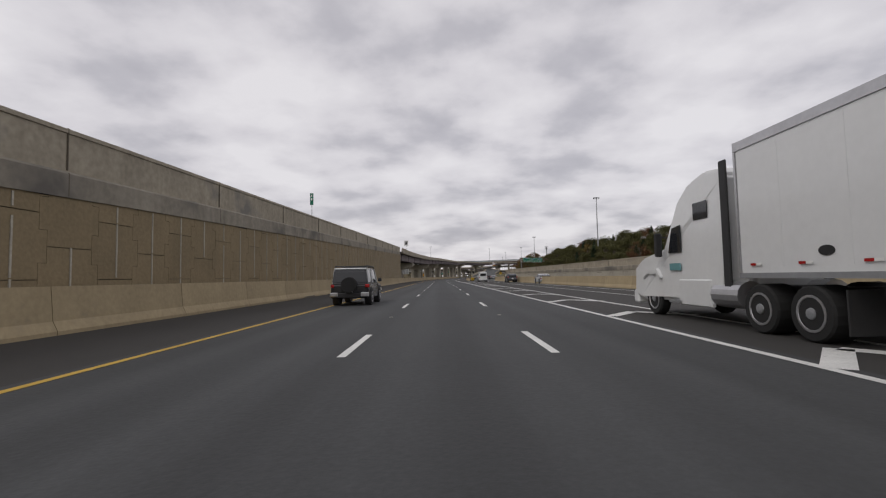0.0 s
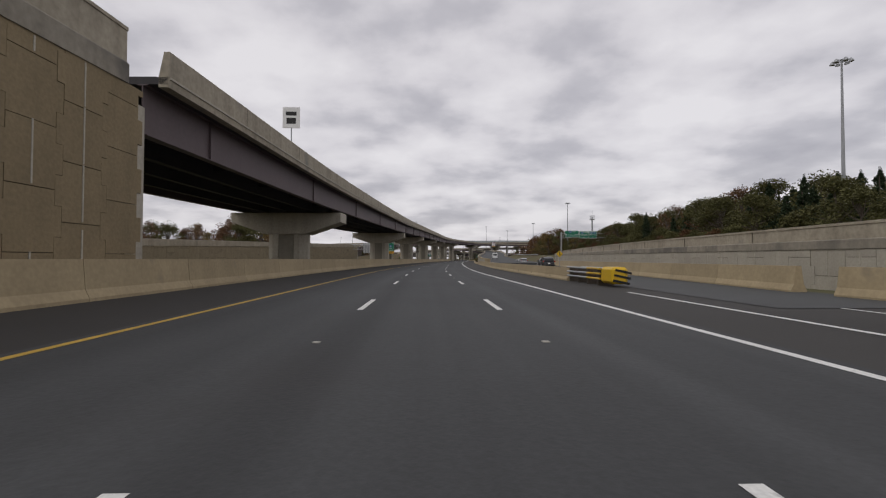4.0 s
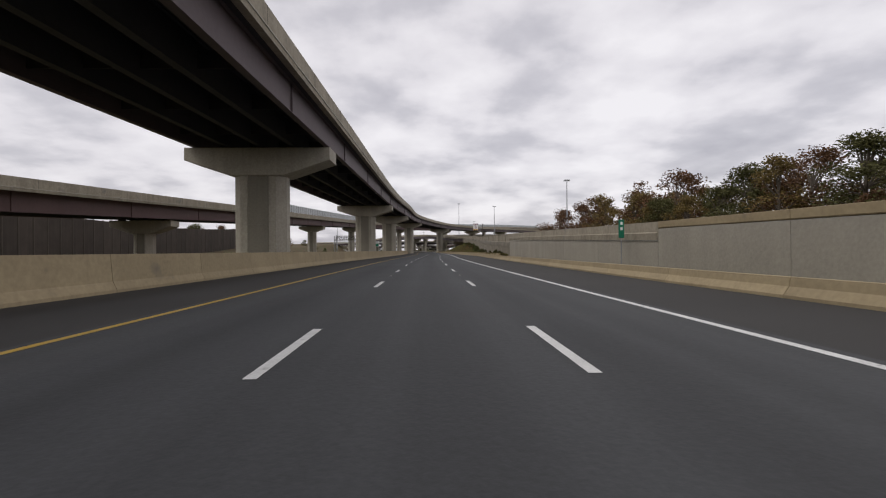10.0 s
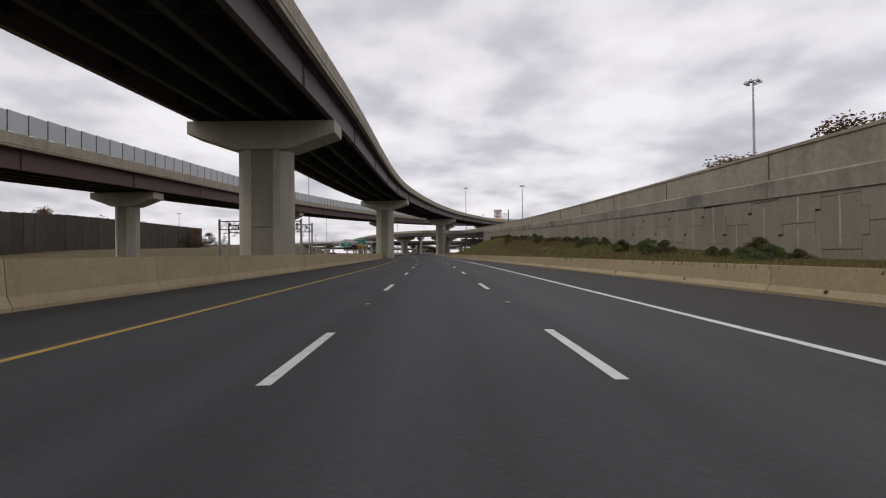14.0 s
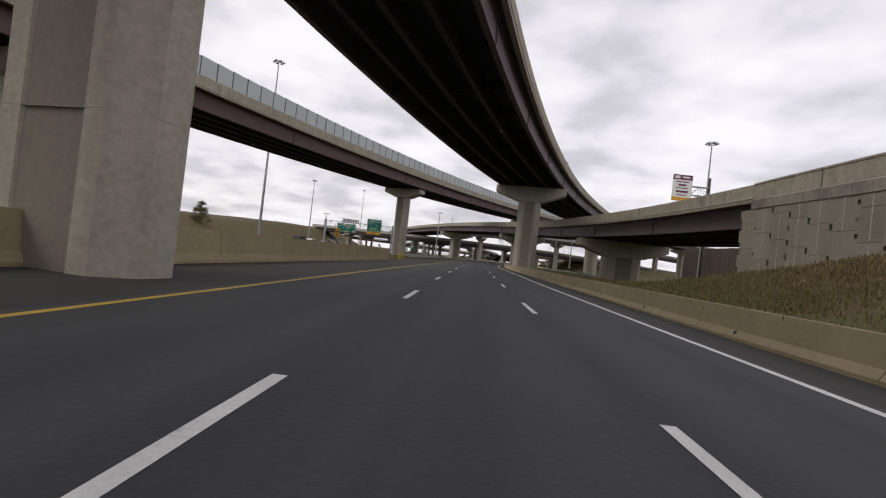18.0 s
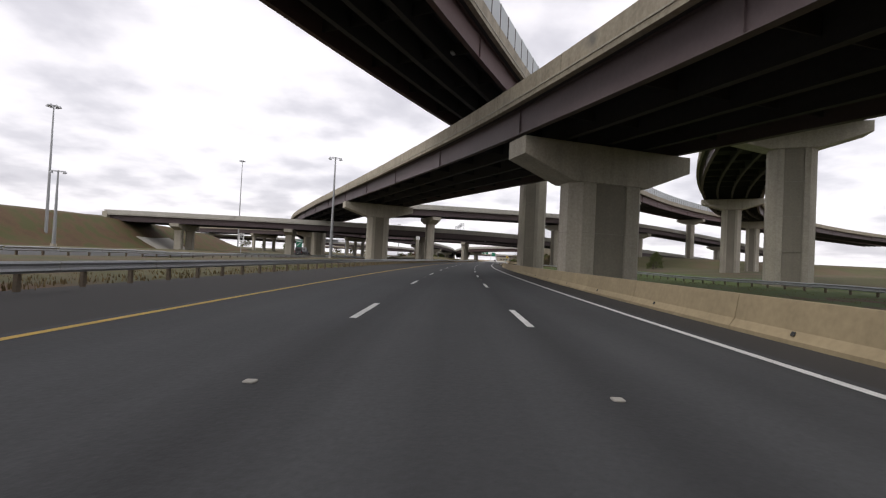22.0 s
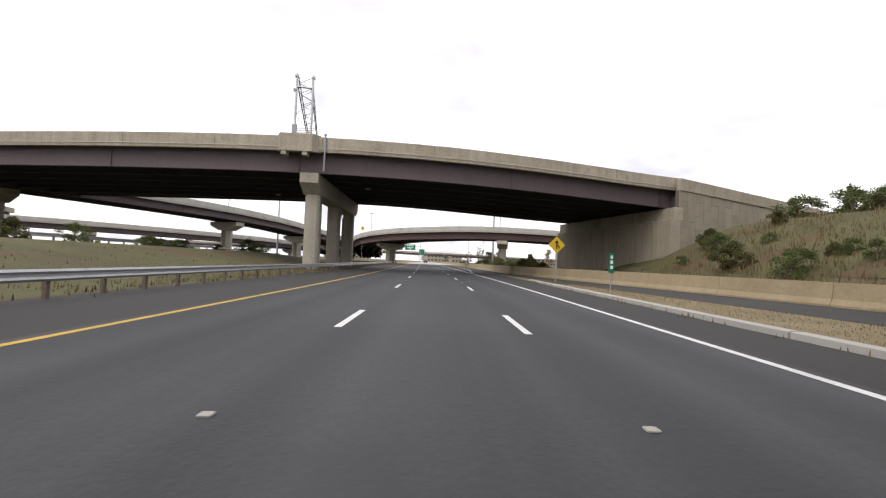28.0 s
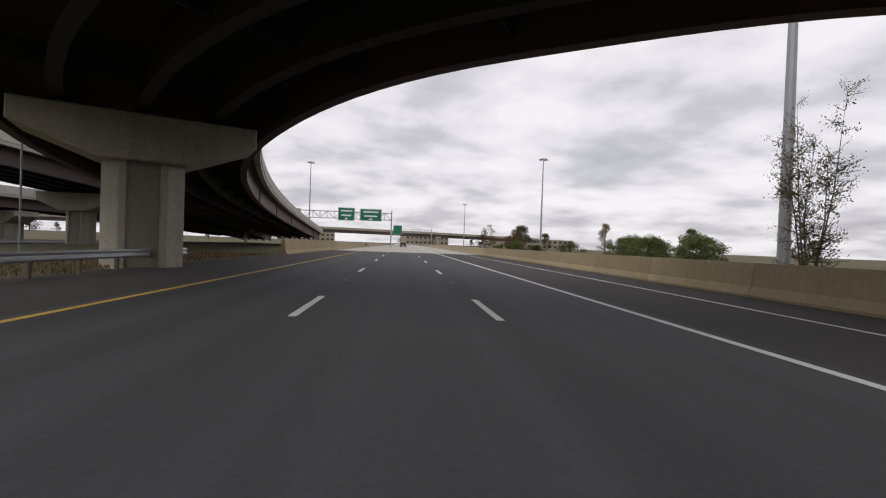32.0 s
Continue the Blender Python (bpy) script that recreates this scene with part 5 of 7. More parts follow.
def cage_tower():
    th = thing("camera_tower", "steel pole with a round cage platform on top", "tower", Matrix.Translation((45.2, 301, 2.2)))
    bm = bmesh.new()
    tube(bm, [(0, 0, -0.5), (0, 0, 17)], [0.4, 0.28], 10)
    part("pole", bm, POLE, th)
    bm = bmesh.new()
    tube(bm, [(0, 0, 15.8), (0, 0, 16.0)], 1.0, 12)
    part("platform", bm, DARKM, th)
    for zz in (16.5, 17.0, 17.5):
        bm = bmesh.new()
        tube(bm, [(0.95 * math.cos(a), 0.95 * math.sin(a), zz) for a in (2 * math.pi * i / 12 for i in range(13))], 0.04, 5)
        part("guard_ring", bm, POLE, th)
    for i in range(6):
        a = i * math.pi / 3
        bm = bmesh.new()
        tube(bm, [(0.95 * math.cos(a), 0.95 * math.sin(a), 16), (0.95 * math.cos(a), 0.95 * math.sin(a), 17.5)], 0.035, 5)
        part("stanchion", bm, POLE, th)
    bm = bmesh.new()
    tube(bm, [(0, 0, 17), (0, 0, 20)], 0.04, 5)
    part("aerial", bm, POLE, th)


cage_tower()


# ---- signs ----
def letters(text, size, material, parent, m, name="lettering"):
    cu = bpy.data.curves.new("text", "FONT")
    cu.body, cu.size, cu.align_x, cu.align_y, cu.extrude = text, size, "CENTER", "CENTER", 0.004
    tmp = bpy.data.objects.new("text", cu)
    scene.collection.objects.link(tmp)
    me = bpy.data.meshes.new_from_object(tmp.evaluated_get(bpy.context.evaluated_depsgraph_get()))
    bpy.data.objects.remove(tmp)
    bpy.data.curves.remove(cu)
    me.materials.clear()
    me.materials.append(material)
    ob = new(name, me)
    ob.parent, ob.matrix_basis = parent, m
    return ob


UPR = Matrix.Rotation(math.pi / 2, 4, "X")


def panel(th, x, z, w, h, material, y=-0.35, border=True, name="sign_panel"):
    """A sheet with a white rim, facing -y. Returns the panel, whose own origin is its centre."""
    bm = bmesh.new()
    box(bm, -w / 2, w / 2, -0.03, 0.03, -h / 2, h / 2, bev=0.012)
    pn = part(name, bm, material, th, "", Matrix.Translation((x, y, z)))
    if border:
        bm = bmesh.new()
        e, b = 0.06, 0.07
        for a in ((-w / 2 + e, w / 2 - e, h / 2 - e - b, h / 2 - e), (-w / 2 + e, w / 2 - e, -h / 2 + e, -h / 2 + e + b), (-w / 2 + e, -w / 2 + e + b, -h / 2 + e + b, h / 2 - e - b), (w / 2 - e - b, w / 2 - e, -h / 2 + e + b, h / 2 - e - b)):
            box(bm, a[0], a[1], -0.036, -0.031, a[2], a[3])
        part("rim", bm, SIGNW, pn)
    return pn


def bars(pn, rows, material=SIGNW):
    """Plain bars in place of lettering: centre x, centre z, width, height."""
    for x, z, w, h in rows:
        part("text_bar", boxes((x - w / 2, x + w / 2, -0.038, -0.032, z - h / 2, z + h / 2)), material, pn)


def rod(name, th, p, q, r, material, seg=5):
    bm = bmesh.new()
    tube(bm, [p, q], r, seg)
    return part(name, bm, material, th)


def truss(th, x0, x1, z0, z1, deep=1.2, bay=1.6, material=GALV):
    for y in (-deep / 2, deep / 2):
        for z in (z0, z1):
            rod("chord", th, (x0, y, z), (x1, y, z), 0.07, material, 6)
    k = max(2, int((x1 - x0) / bay))
    w = (x1 - x0) / k

    def one(name, p, q, r):
        bm = bmesh.new()
        tube(bm, [p, q], r, 5)
        return mesh_of(name, bm, material)
    rise = one("brace", (0, 0, z0), (w, 0, z1), 0.04), one("brace", (0, 0, z1), (w, 0, z0), 0.04)
    up, cross = one("upright", (0, 0, z0), (0, 0, z1), 0.04), one("cross_brace", (0, -deep / 2, 0), (w, deep / 2, 0), 0.03)
    for i in range(k):
        a = x0 + w * i
        for y in (-deep / 2, deep / 2):
            share("brace", rise[i % 2], th, Matrix.Translation((a, y, 0)))
            share("upright", up, th, Matrix.Translation((a, y, 0)))
        for z in (z0, z1):
            share("cross_brace", cross, th, Matrix.Translation((a, 0, z)))


def legs(th, xs, z1, deep=1.2, material=GALV):
    for x in xs:
        for y in (-deep / 2, deep / 2):
            rod("leg", th, (x, y, -0.3), (x, y, z1), 0.14, material, 8)
        z, i = 0.6, 0
        while z < z1 - 1.5:
            sd = 1 if i % 2 else -1
            rod("lacing", th, (x, sd * deep / 2, z), (x, -sd * deep / 2, z + 1.4), 0.04, material)
            z += 1.4
            i += 1


def place(x, y, ang=0.0, z=0.0):
    return Matrix.Translation((x, y, z)) @ Matrix.Rotation(ang, 4, "Z")


# right-hand gantry with three green panels
g = thing("sign_gantry", "steel truss gantry with three green direction signs", "sign gantry", place(34.6, 268.5, -0.03, 2.3), "sign gantries")
truss(g, -9, 9, 6.6, 8.2)
legs(g, (-9, 9), 8.6)
for x in (-9, 9):
    for y in (-0.6, 0.6):
        part("footing", boxes((x - 0.4, x + 0.4, y - 0.4, y + 0.4, -3.2, -0.1), bev=0.04), CONC, g)
BLUE = paint("shield_blue", (0.03, 0.09, 0.32), 0.45)


def shield(pn, x, z, k, text):
    bm = bmesh.new()
    prism(bm, [(-0.42 * k, 0.42 * k), (0.42 * k, 0.42 * k), (0.46 * k, 0.0), (0.0, -0.55 * k), (-0.46 * k, 0.0)], -0.037, -0.031)
    sh = part("route_shield", bm, BLUE, pn, "", Matrix.Translation((x, 0, z)))
    letters(text, (0.5 if len(text) < 3 else 0.44) * k, SIGNW, pn, Matrix.Translation((x, -0.04, z - 0.03)) @ UPR)


def arrow(pn, x, z, k, turn, material=SIGNW):
    bm = bmesh.new()
    prism(bm, [(-0.07, 0.3), (0.07, 0.3), (0.07, -0.05), (0.24, -0.05), (0, -0.34), (-0.24, -0.05), (-0.07, -0.05)], -0.037, -0.031)
    part("arrow", bm, material, pn, "", Matrix.Translation((x, 0, z)) @ Matrix.Rotation(turn, 4, "Y") @ Matrix.Diagonal((k, 1, k, 1)))


for x, w, h, top, big in ((-5.5, 4.8, 2.3, 9.1, "Tysons Corner"), (-1.4, 3.1, 2.5, 8.9, "Washington"), (1.65, 2.7, 2.6, 9.0, "Baltimore")):
    pn = panel(g, x, top - h / 2, w, h, GREEN, -0.8)
    letters(big, 0.56 if w > 4 else 0.5, SIGNW, pn, Matrix.Translation((0.25 if w > 4 else 0, -0.036, -0.35 if w > 4 else -0.05)) @ UPR)
    if w < 3:
        bars(pn, [(-0.4, 0.98, 0.7, 0.2), (0.5, 0.98, 0.6, 0.2)])
        shield(pn, -0.5, 0.5, 0.75, "95"); shield(pn, 0.5, 0.5, 0.75, "495")
    else:
        shield(pn, -0.55, 0.62, 0.85, "495" if w > 4 else "95")
        letters("NORTH", 0.4, SIGNW, pn, Matrix.Translation((0.6, -0.036, 0.72)) @ UPR)
    if w > 4:
        arrow(pn, -1.9, -0.35, 1.0, radians(135))
    else:
        arrow(pn, 0, -0.8, 1.0, 0)
    for i in range(2):
        part("sign_lamp", boxes((-w * 0.25 + i * w * 0.5 - 0.25, -w * 0.25 + i * w * 0.5 + 0.25, -0.75, -0.45, -h / 2 - 0.25, -h / 2 - 0.1), bev=0.03), SIGNBACK, pn)

# left-hand gantry at the flyover's abutment
g = thing("sign_gantry", "steel truss gantry with a tall green exit sign", "sign gantry", place(-43.6, 294.0, 0.0), "sign gantries")
truss(g, -12.0, 10.5, 5.2, 7.2)
legs(g, (-11.5, 10.0), 7.6)
pn = panel(g, 4.2, 6.3, 4.4, 5.6, GREEN, -0.9)
letters("EXPRESS EXIT", 0.52, SIGNW, pn, Matrix.Translation((0, -0.036, 2.2)) @ UPR)
part("divider", boxes((-2.1, 2.1, -0.037, -0.031, 1.68, 1.75)), SIGNW, pn)
letters("NORTH", 0.5, SIGNW, pn, Matrix.Translation((-0.8, -0.036, 1.1)) @ UPR)
for sx in (-0.9, 0.8):
    bm = bmesh.new()
    prism(bm, [(-0.42, 0.42), (0.42, 0.42), (0.46, 0.0), (0.0, -0.55), (-0.46, 0.0)], -0.037, -0.031)
    part("route_shield", bm, paint("shield_blue", (0.03, 0.09, 0.32), 0.45), pn, "", Matrix.Translation((sx, 0, 0.25)))
letters("95", 0.5, SIGNW, pn, Matrix.Translation((-0.9, -0.04, 0.22)) @ UPR)
letters("495", 0.45, SIGNW, pn, Matrix.Translation((0.8, -0.04, 0.22)) @ UPR)
letters("Baltimore", 0.66, SIGNW, pn, Matrix.Translation((0, -0.036, -0.7)) @ UPR)
letters("Tysons Corner", 0.6, SIGNW, pn, Matrix.Translation((0, -0.036, -1.45)) @ UPR)
yl = panel(pn, 0, -2.32, 4.3, 0.85, SIGNO, -0.036, False, "exit_only_plate")
letters("EXIT   ONLY", 0.5, BLACK, yl, Matrix.Translation((0, -0.036, 0)) @ UPR)
bm = bmesh.new()
prism(bm, [(-0.06, 0.3), (0.06, 0.3), (0.06, -0.05), (0.22, -0.05), (0, -0.32), (-0.22, -0.05), (-0.06, -0.05)], -0.037, -0.031)
part("arrow", bm, BLACK, yl)
pn = panel(g, -3.5, 5.9, 6.5, 4.2, SIGNBACK, 0.8, False, "sign_back")
for i in range(6):
    part("stiffener", boxes((-2.9 + i * 1.15, -2.75 + i * 1.15, -0.14, -0.03, -2.0, 2.0)), SIGNW, pn)
s = thing("speed_sign", "small yellow advisory speed sign on a post", "road sign", place(-34.2, 292.4, 0.0))
bm = bmesh.new(); tube(bm, [(0, 0, -0.3), (0, 0, 3.4)], 0.05, 6); part("post", bm, POLE, s)
pn = panel(s, 0, 2.9, 1.1, 1.5, SIGNO, -0.08, False)
letters("45", 0.75, BLACK, pn, Matrix.Translation((0, -0.036, 0.0)) @ UPR)


def toll_gantry(x, y, ang, L):
    th = thing("toll_gantry", "grey truss gantry carrying toll cameras and readers", "toll gantry", place(x, y, ang), "toll gantries")
    truss(th, 0, L, 6.3, 7.9, 1.0, 1.4, DARKM)
    legs(th, (0, L), 8.3, 0.5, POLE)
    for i in range(int(L / 2.1)):
        px = 1.5 + i * 2.1
        bm = bmesh.new()
        tube(bm, [(px, -0.6, 6.3), (px, -1.0, 5.6)], 0.05, 5)
        part("hanger", bm, POLE, th)
        part("reader", boxes((px - 0.32, px + 0.32, -1.4, -0.8, 5.42, 5.58), bev=0.03), SIGNBACK, th)
        part("camera_box", boxes((px + 0.6, px + 0.85, -0.8, -0.3, 7.0, 7.5), bev=0.03), BLACK, th)


toll_gantry(-50.0, 477, 0.06, 15.5)
toll_gantry(-53.0, 489, 0.04, 18.0)

# gantry over the opposite carriageway near the crossing ramps
g = thing("sign_gantry", "steel truss gantry with express lane signs", "sign gantry", place(-44.2, 620, 0.03), "sign gantries")
truss(g, -9.8, 9.8, 5.9, 7.5)
legs(g, (-9.6, 9.6), 7.9)
pn = panel(g, -3.3, 5.9, 5.4, 2.3, GREEN, -0.8)
letters("EXPRESS LANES", 0.46, SIGNW, pn, Matrix.Translation((0, -0.036, 0.75)) @ UPR)
part("divider", boxes((-2.6, 2.6, -0.037, -0.031, 0.4, 0.46)), SIGNW, pn)
shield(pn, -0.7, -0.1, 0.7, "95")
letters("NORTH", 0.4, SIGNW, pn, Matrix.Translation((0.6, -0.036, -0.05)) @ UPR)
for ax in (-2.1, 0, 2.1):
    arrow(pn, ax, -0.8, 0.8, 0)
pn = panel(g, 4.5, 6.95, 4.1, 4.3, GREEN, -0.8)
letters("EXPRESS EXIT", 0.42, SIGNW, pn, Matrix.Translation((0, -0.036, 1.75)) @ UPR)
part("divider", boxes((-1.95, 1.95, -0.037, -0.031, 1.4, 1.46)), SIGNW, pn)
letters("NORTH", 0.36, SIGNW, pn, Matrix.Translation((-0.9, -0.036, 1.0)) @ UPR)
shield(pn, -0.8, 0.35, 0.75, "95"); shield(pn, 0.8, 0.35, 0.75, "495")
letters("Baltimore", 0.52, SIGNW, pn, Matrix.Translation((0, -0.036, -0.4)) @ UPR)
letters("Tysons Corner", 0.5, SIGNW, pn, Matrix.Translation((0, -0.036, -1.0)) @ UPR)
yl = panel(pn, 0, -1.75, 4.0, 0.7, SIGNO, -0.036, False, "exit_only_plate")
letters("EXIT   ONLY", 0.42, BLACK, yl, Matrix.Translation((0, -0.036, 0)) @ UPR)
arrow(yl, 0, 0, 0.9, 0, BLACK)
pn = panel(g, -2.6, 7.9, 4.8, 1.2, SIGNBACK, 0.5, False, "sign_back")
for i in range(6):
    part("stiffener", boxes((-2.1 + i * 0.8, -1.95 + i * 0.8, -0.12, -0.03, -0.55, 0.55)), SIGNW, pn)

# toll price sign high on the ramp wall
g = thing("toll_sign", "purple and white toll price sign on a cantilever pole", "road sign", place(25.4, 568, 0.05, 10.0))
bm = bmesh.new(); tube(bm, [(0, 0, -9.9), (0, 0, 8.2)], [0.3, 0.2], 10); part("pole", bm, DARKM, g)
truss(g, -3.0, 0.0, 5.2, 6.6, 0.7, 1.3)
pn = panel(g, -4.5, 6.1, 3.1, 4.2, SIGNW, -0.6, False)
for z, h, mtl in ((1.68, 0.8, SIGNP), (-1.78, 0.6, SIGNO)):
    part("band", boxes((-1.53, 1.53, -0.036, -0.031, z - h / 2, z + h / 2)), mtl, pn)
bars(pn, [(-0.85, 1.7, 0.8, 0.4), (0.5, 1.7, 1.1, 0.24)], SIGNW)
bars(pn, [(0, 0.95, 2.1, 0.16), (0, 0.45, 1.3, 0.3), (0, -0.05, 1.9, 0.16), (0, -0.6, 1.9, 0.34), (0, -1.15, 1.5, 0.16)], SIGNP)


def diamond(x, y, ang, z, label, size=1.5):
    th = thing("warning_sign", label, "road sign", place(x, y, ang), "warning signs")
    bm = bmesh.new(); tube(bm, [(0, 0.06, -1.0), (0, 0.06, z + 0.5)], 0.05, 6); part("post", bm, POLE, th)
    bm = bmesh.new()
    s = size / 2
    box(bm, -s, s, -0.02, 0.02, -s, s, Matrix.Rotation(math.pi / 4, 4, "Y"), bev=0.0)
    pn = part("sign_panel", bm, SIGNY, th, "", Matrix.Translation((0, 0, z)))
    bm = bmesh.new()
    prism(bm, [(x * size / 1.6, z * size / 1.6) for x, z in ((-0.09, -0.6), (0.09, -0.6), (0.09, 0.25), (0.28, 0.25), (0, 0.66), (-0.28, 0.25), (-0.09, 0.25))], -0.03, -0.022)
    part("arrow", bm, BLACK, pn)
    bm = bmesh.new()
    prism(bm, [(x * size / 1.6, z * size / 1.6) for x, z in ((0.32, -0.5), (0.48, -0.42), (0.2, 0.1), (0.09, 0.02))], -0.03, -0.022)
    part("merge_stroke", bm, BLACK, pn)
    return th


diamond(9.9, 195.4, 0, 2.4, "yellow diamond warning sign with merging arrows", 0.9)
diamond(*lat(812, 9.3).xy, heading(812), 2.9, "yellow diamond merge sign on the grass island", 0.9)
diamond(15.6, 919, 0, 10.4, "yellow diamond warning sign above the curved bridge", 0.95)
m = thing("mile_marker", "narrow green mile marker on a thin post", "road sign", place(*lat(800.2, 8.7).xy, heading(800)))
bm = bmesh.new(); tube(bm, [(0, 0.03, -0.2), (0, 0.03, 1.9)], 0.03, 6); part("post", bm, POLE, m)
pn = panel(m, 0, 1.55, 0.28, 0.95, GREEN, 0, False)
bars(pn, [(0, 0.3, 0.12, 0.16), (0, 0.05, 0.12, 0.16), (0, -0.2, 0.12, 0.16)])
m = thing("mile_marker", "narrow green marker on top of the brown wall", "road sign", place(*lat(38.6, -10.9).xy, heading(38), WTOP(38.6)))
bm = bmesh.new(); tube(bm, [(0, 0.03, -0.3), (0, 0.03, 1.9)], 0.03, 6); part("post", bm, POLE, m)
pn = panel(m, 0, 1.45, 0.28, 1.0, GREEN, 0, False)
bars(pn, [(0, 0.28, 0.12, 0.16), (0, -0.02, 0.12, 0.16)])
m = thing("mile_marker", "narrow green marker in front of the cast wall", "road sign", place(*lat(303, 10.7).xy, heading(303)))
bm = bmesh.new(); tube(bm, [(0, 0.03, -0.2), (0, 0.03, 2.9)], 0.03, 6); part("post", bm, POLE, m)
pn = panel(m, 0, 2.4, 0.3, 1.0, GREEN, 0, False)
bars(pn, [(0, 0.3, 0.12, 0.16), (0, 0.0, 0.12, 0.16)])
m = thing("exit_sign", "small green exit sign beside the guard rail", "road sign", place(-44, 728, 0.2))
bm = bmesh.new(); tube(bm, [(0, 0.06, -0.3), (0, 0.06, 3.4)], 0.07, 6); part("post", bm, POLE, m)
pn = panel(m, 0, 3.2, 1.7, 2.4, GREEN, 0)
bars(pn, [(0, 0.7, 1.1, 0.3)])
bm = bmesh.new()
box(bm, -0.08, 0.08, -0.037, -0.031, -0.8, 0.3, Matrix.Rotation(radians(45), 4, "Y"))
part("arrow", bm, SIGNW, pn)
m = thing("regulation_sign", "white rectangular speed limit sign on a post", "road sign", place(-49, 702, 0.2))
bm = bmesh.new(); tube(bm, [(0, 0.06, -0.3), (0, 0.06, 4.2)], 0.06, 6); part("post", bm, POLE, m)
pn = panel(m, 0, 3.6, 1.1, 1.6, SIGNW, 0, False)
bars(pn, [(0, 0.5, 0.8, 0.2), (0, 0.2, 0.7, 0.2), (0, -0.3, 0.6, 0.55)], BLACK)
m = thing("wall_top_sign", "white sign plate on a thin post above the parapet", "road sign", place(-21.6, 140, 0.08, 9.7))
bm = bmesh.new(); tube(bm, [(0, 0.06, -0.8), (0, 0.06, 3.0)], 0.05, 6); part("post", bm, POLE, m)
pn = panel(m, 0, 2.3, 1.3, 1.6, SIGNW, 0, False)
bars(pn, [(0, 0.3, 0.8, 0.3), (0, -0.25, 0.7, 0.45)], BLACK)
# stands in for the lower bridge's near pier column and cap
m = thing("post_cabinet", "slim concrete pier column with its lit cap end painted pale", "equipment post", place(-12.4, 733.6, 0.2))
part("post", boxes((-0.42, 0.42, -0.42, 0.42, -0.4, 6.0), bev=0.06), CONC, m)
# white here paints the light that falls on the cap's end face
part("box", boxes((-0.5, 0.5, -0.48, 0.48, 6.0, 7.0), bev=0.05), SIGNW, m)

m = thing("notice_sign", "tall orange notice sign on a post beyond the verge", "road sign", place(-34.6, 570.5, 0.5))
bm = bmesh.new(); tube(bm, [(0, 0.06, -0.5), (0, 0.06, 3.8)], 0.06, 6); part("post", bm, POLE, m)
pn = panel(m, 0, 3.15, 0.75, 1.5, SIGNO, 0, False)
bars(pn, [(0, 0.45, 0.45, 0.14), (0, 0.18, 0.5, 0.14), (0, -0.1, 0.4, 0.14), (0, -0.4, 0.45, 0.14)], BLACK)

# far gantries at the end of the drive
g = thing("sign_gantry", "distant truss gantry with two green signs", "sign gantry", place(30, 1001, -0.16), "sign gantries")
truss(g, -17, 16, 6.6, 8.2)
legs(g, (-17, 16), 8.8)
for x, w, h in ((5.6, 3.8, 3.0), (11.2, 5.0, 2.8)):
    pn = panel(g, x, 7.6, w, h, GREEN, -0.8)
    bars(pn, [(0, h * 0.25, w * 0.7, 0.35), (0, -h * 0.1, w * 0.6, 0.35), (0, -h * 0.35, w * 0.15, 0.35)])
panel(g, -9, 7.2, 8.5, 2.6, SIGNBACK, -0.8, False, "sign_back")
g = thing("sign_gantry", "distant cantilever gantry with one green sign", "sign gantry", place(72, 1110, -0.16), "sign gantries")
truss(g, -9, 9, 6.6, 8.2)
legs(g, (9,), 8.8)
panel(g, -7.5, 7.6, 4.2, 4.4, GREEN, -0.8)
g = thing("sign_gantry", "low truss gantry with a message board beside the far ramp", "sign gantry", place(-58, 832, 0.3), "sign gantries")
truss(g, -8, 8, 6.2, 7.6)
legs(g, (-8, 8), 8.0)
pn = panel(g, 0, 7.0, 8.5, 1.6, SIGNBACK, -0.8, False, "message_board")


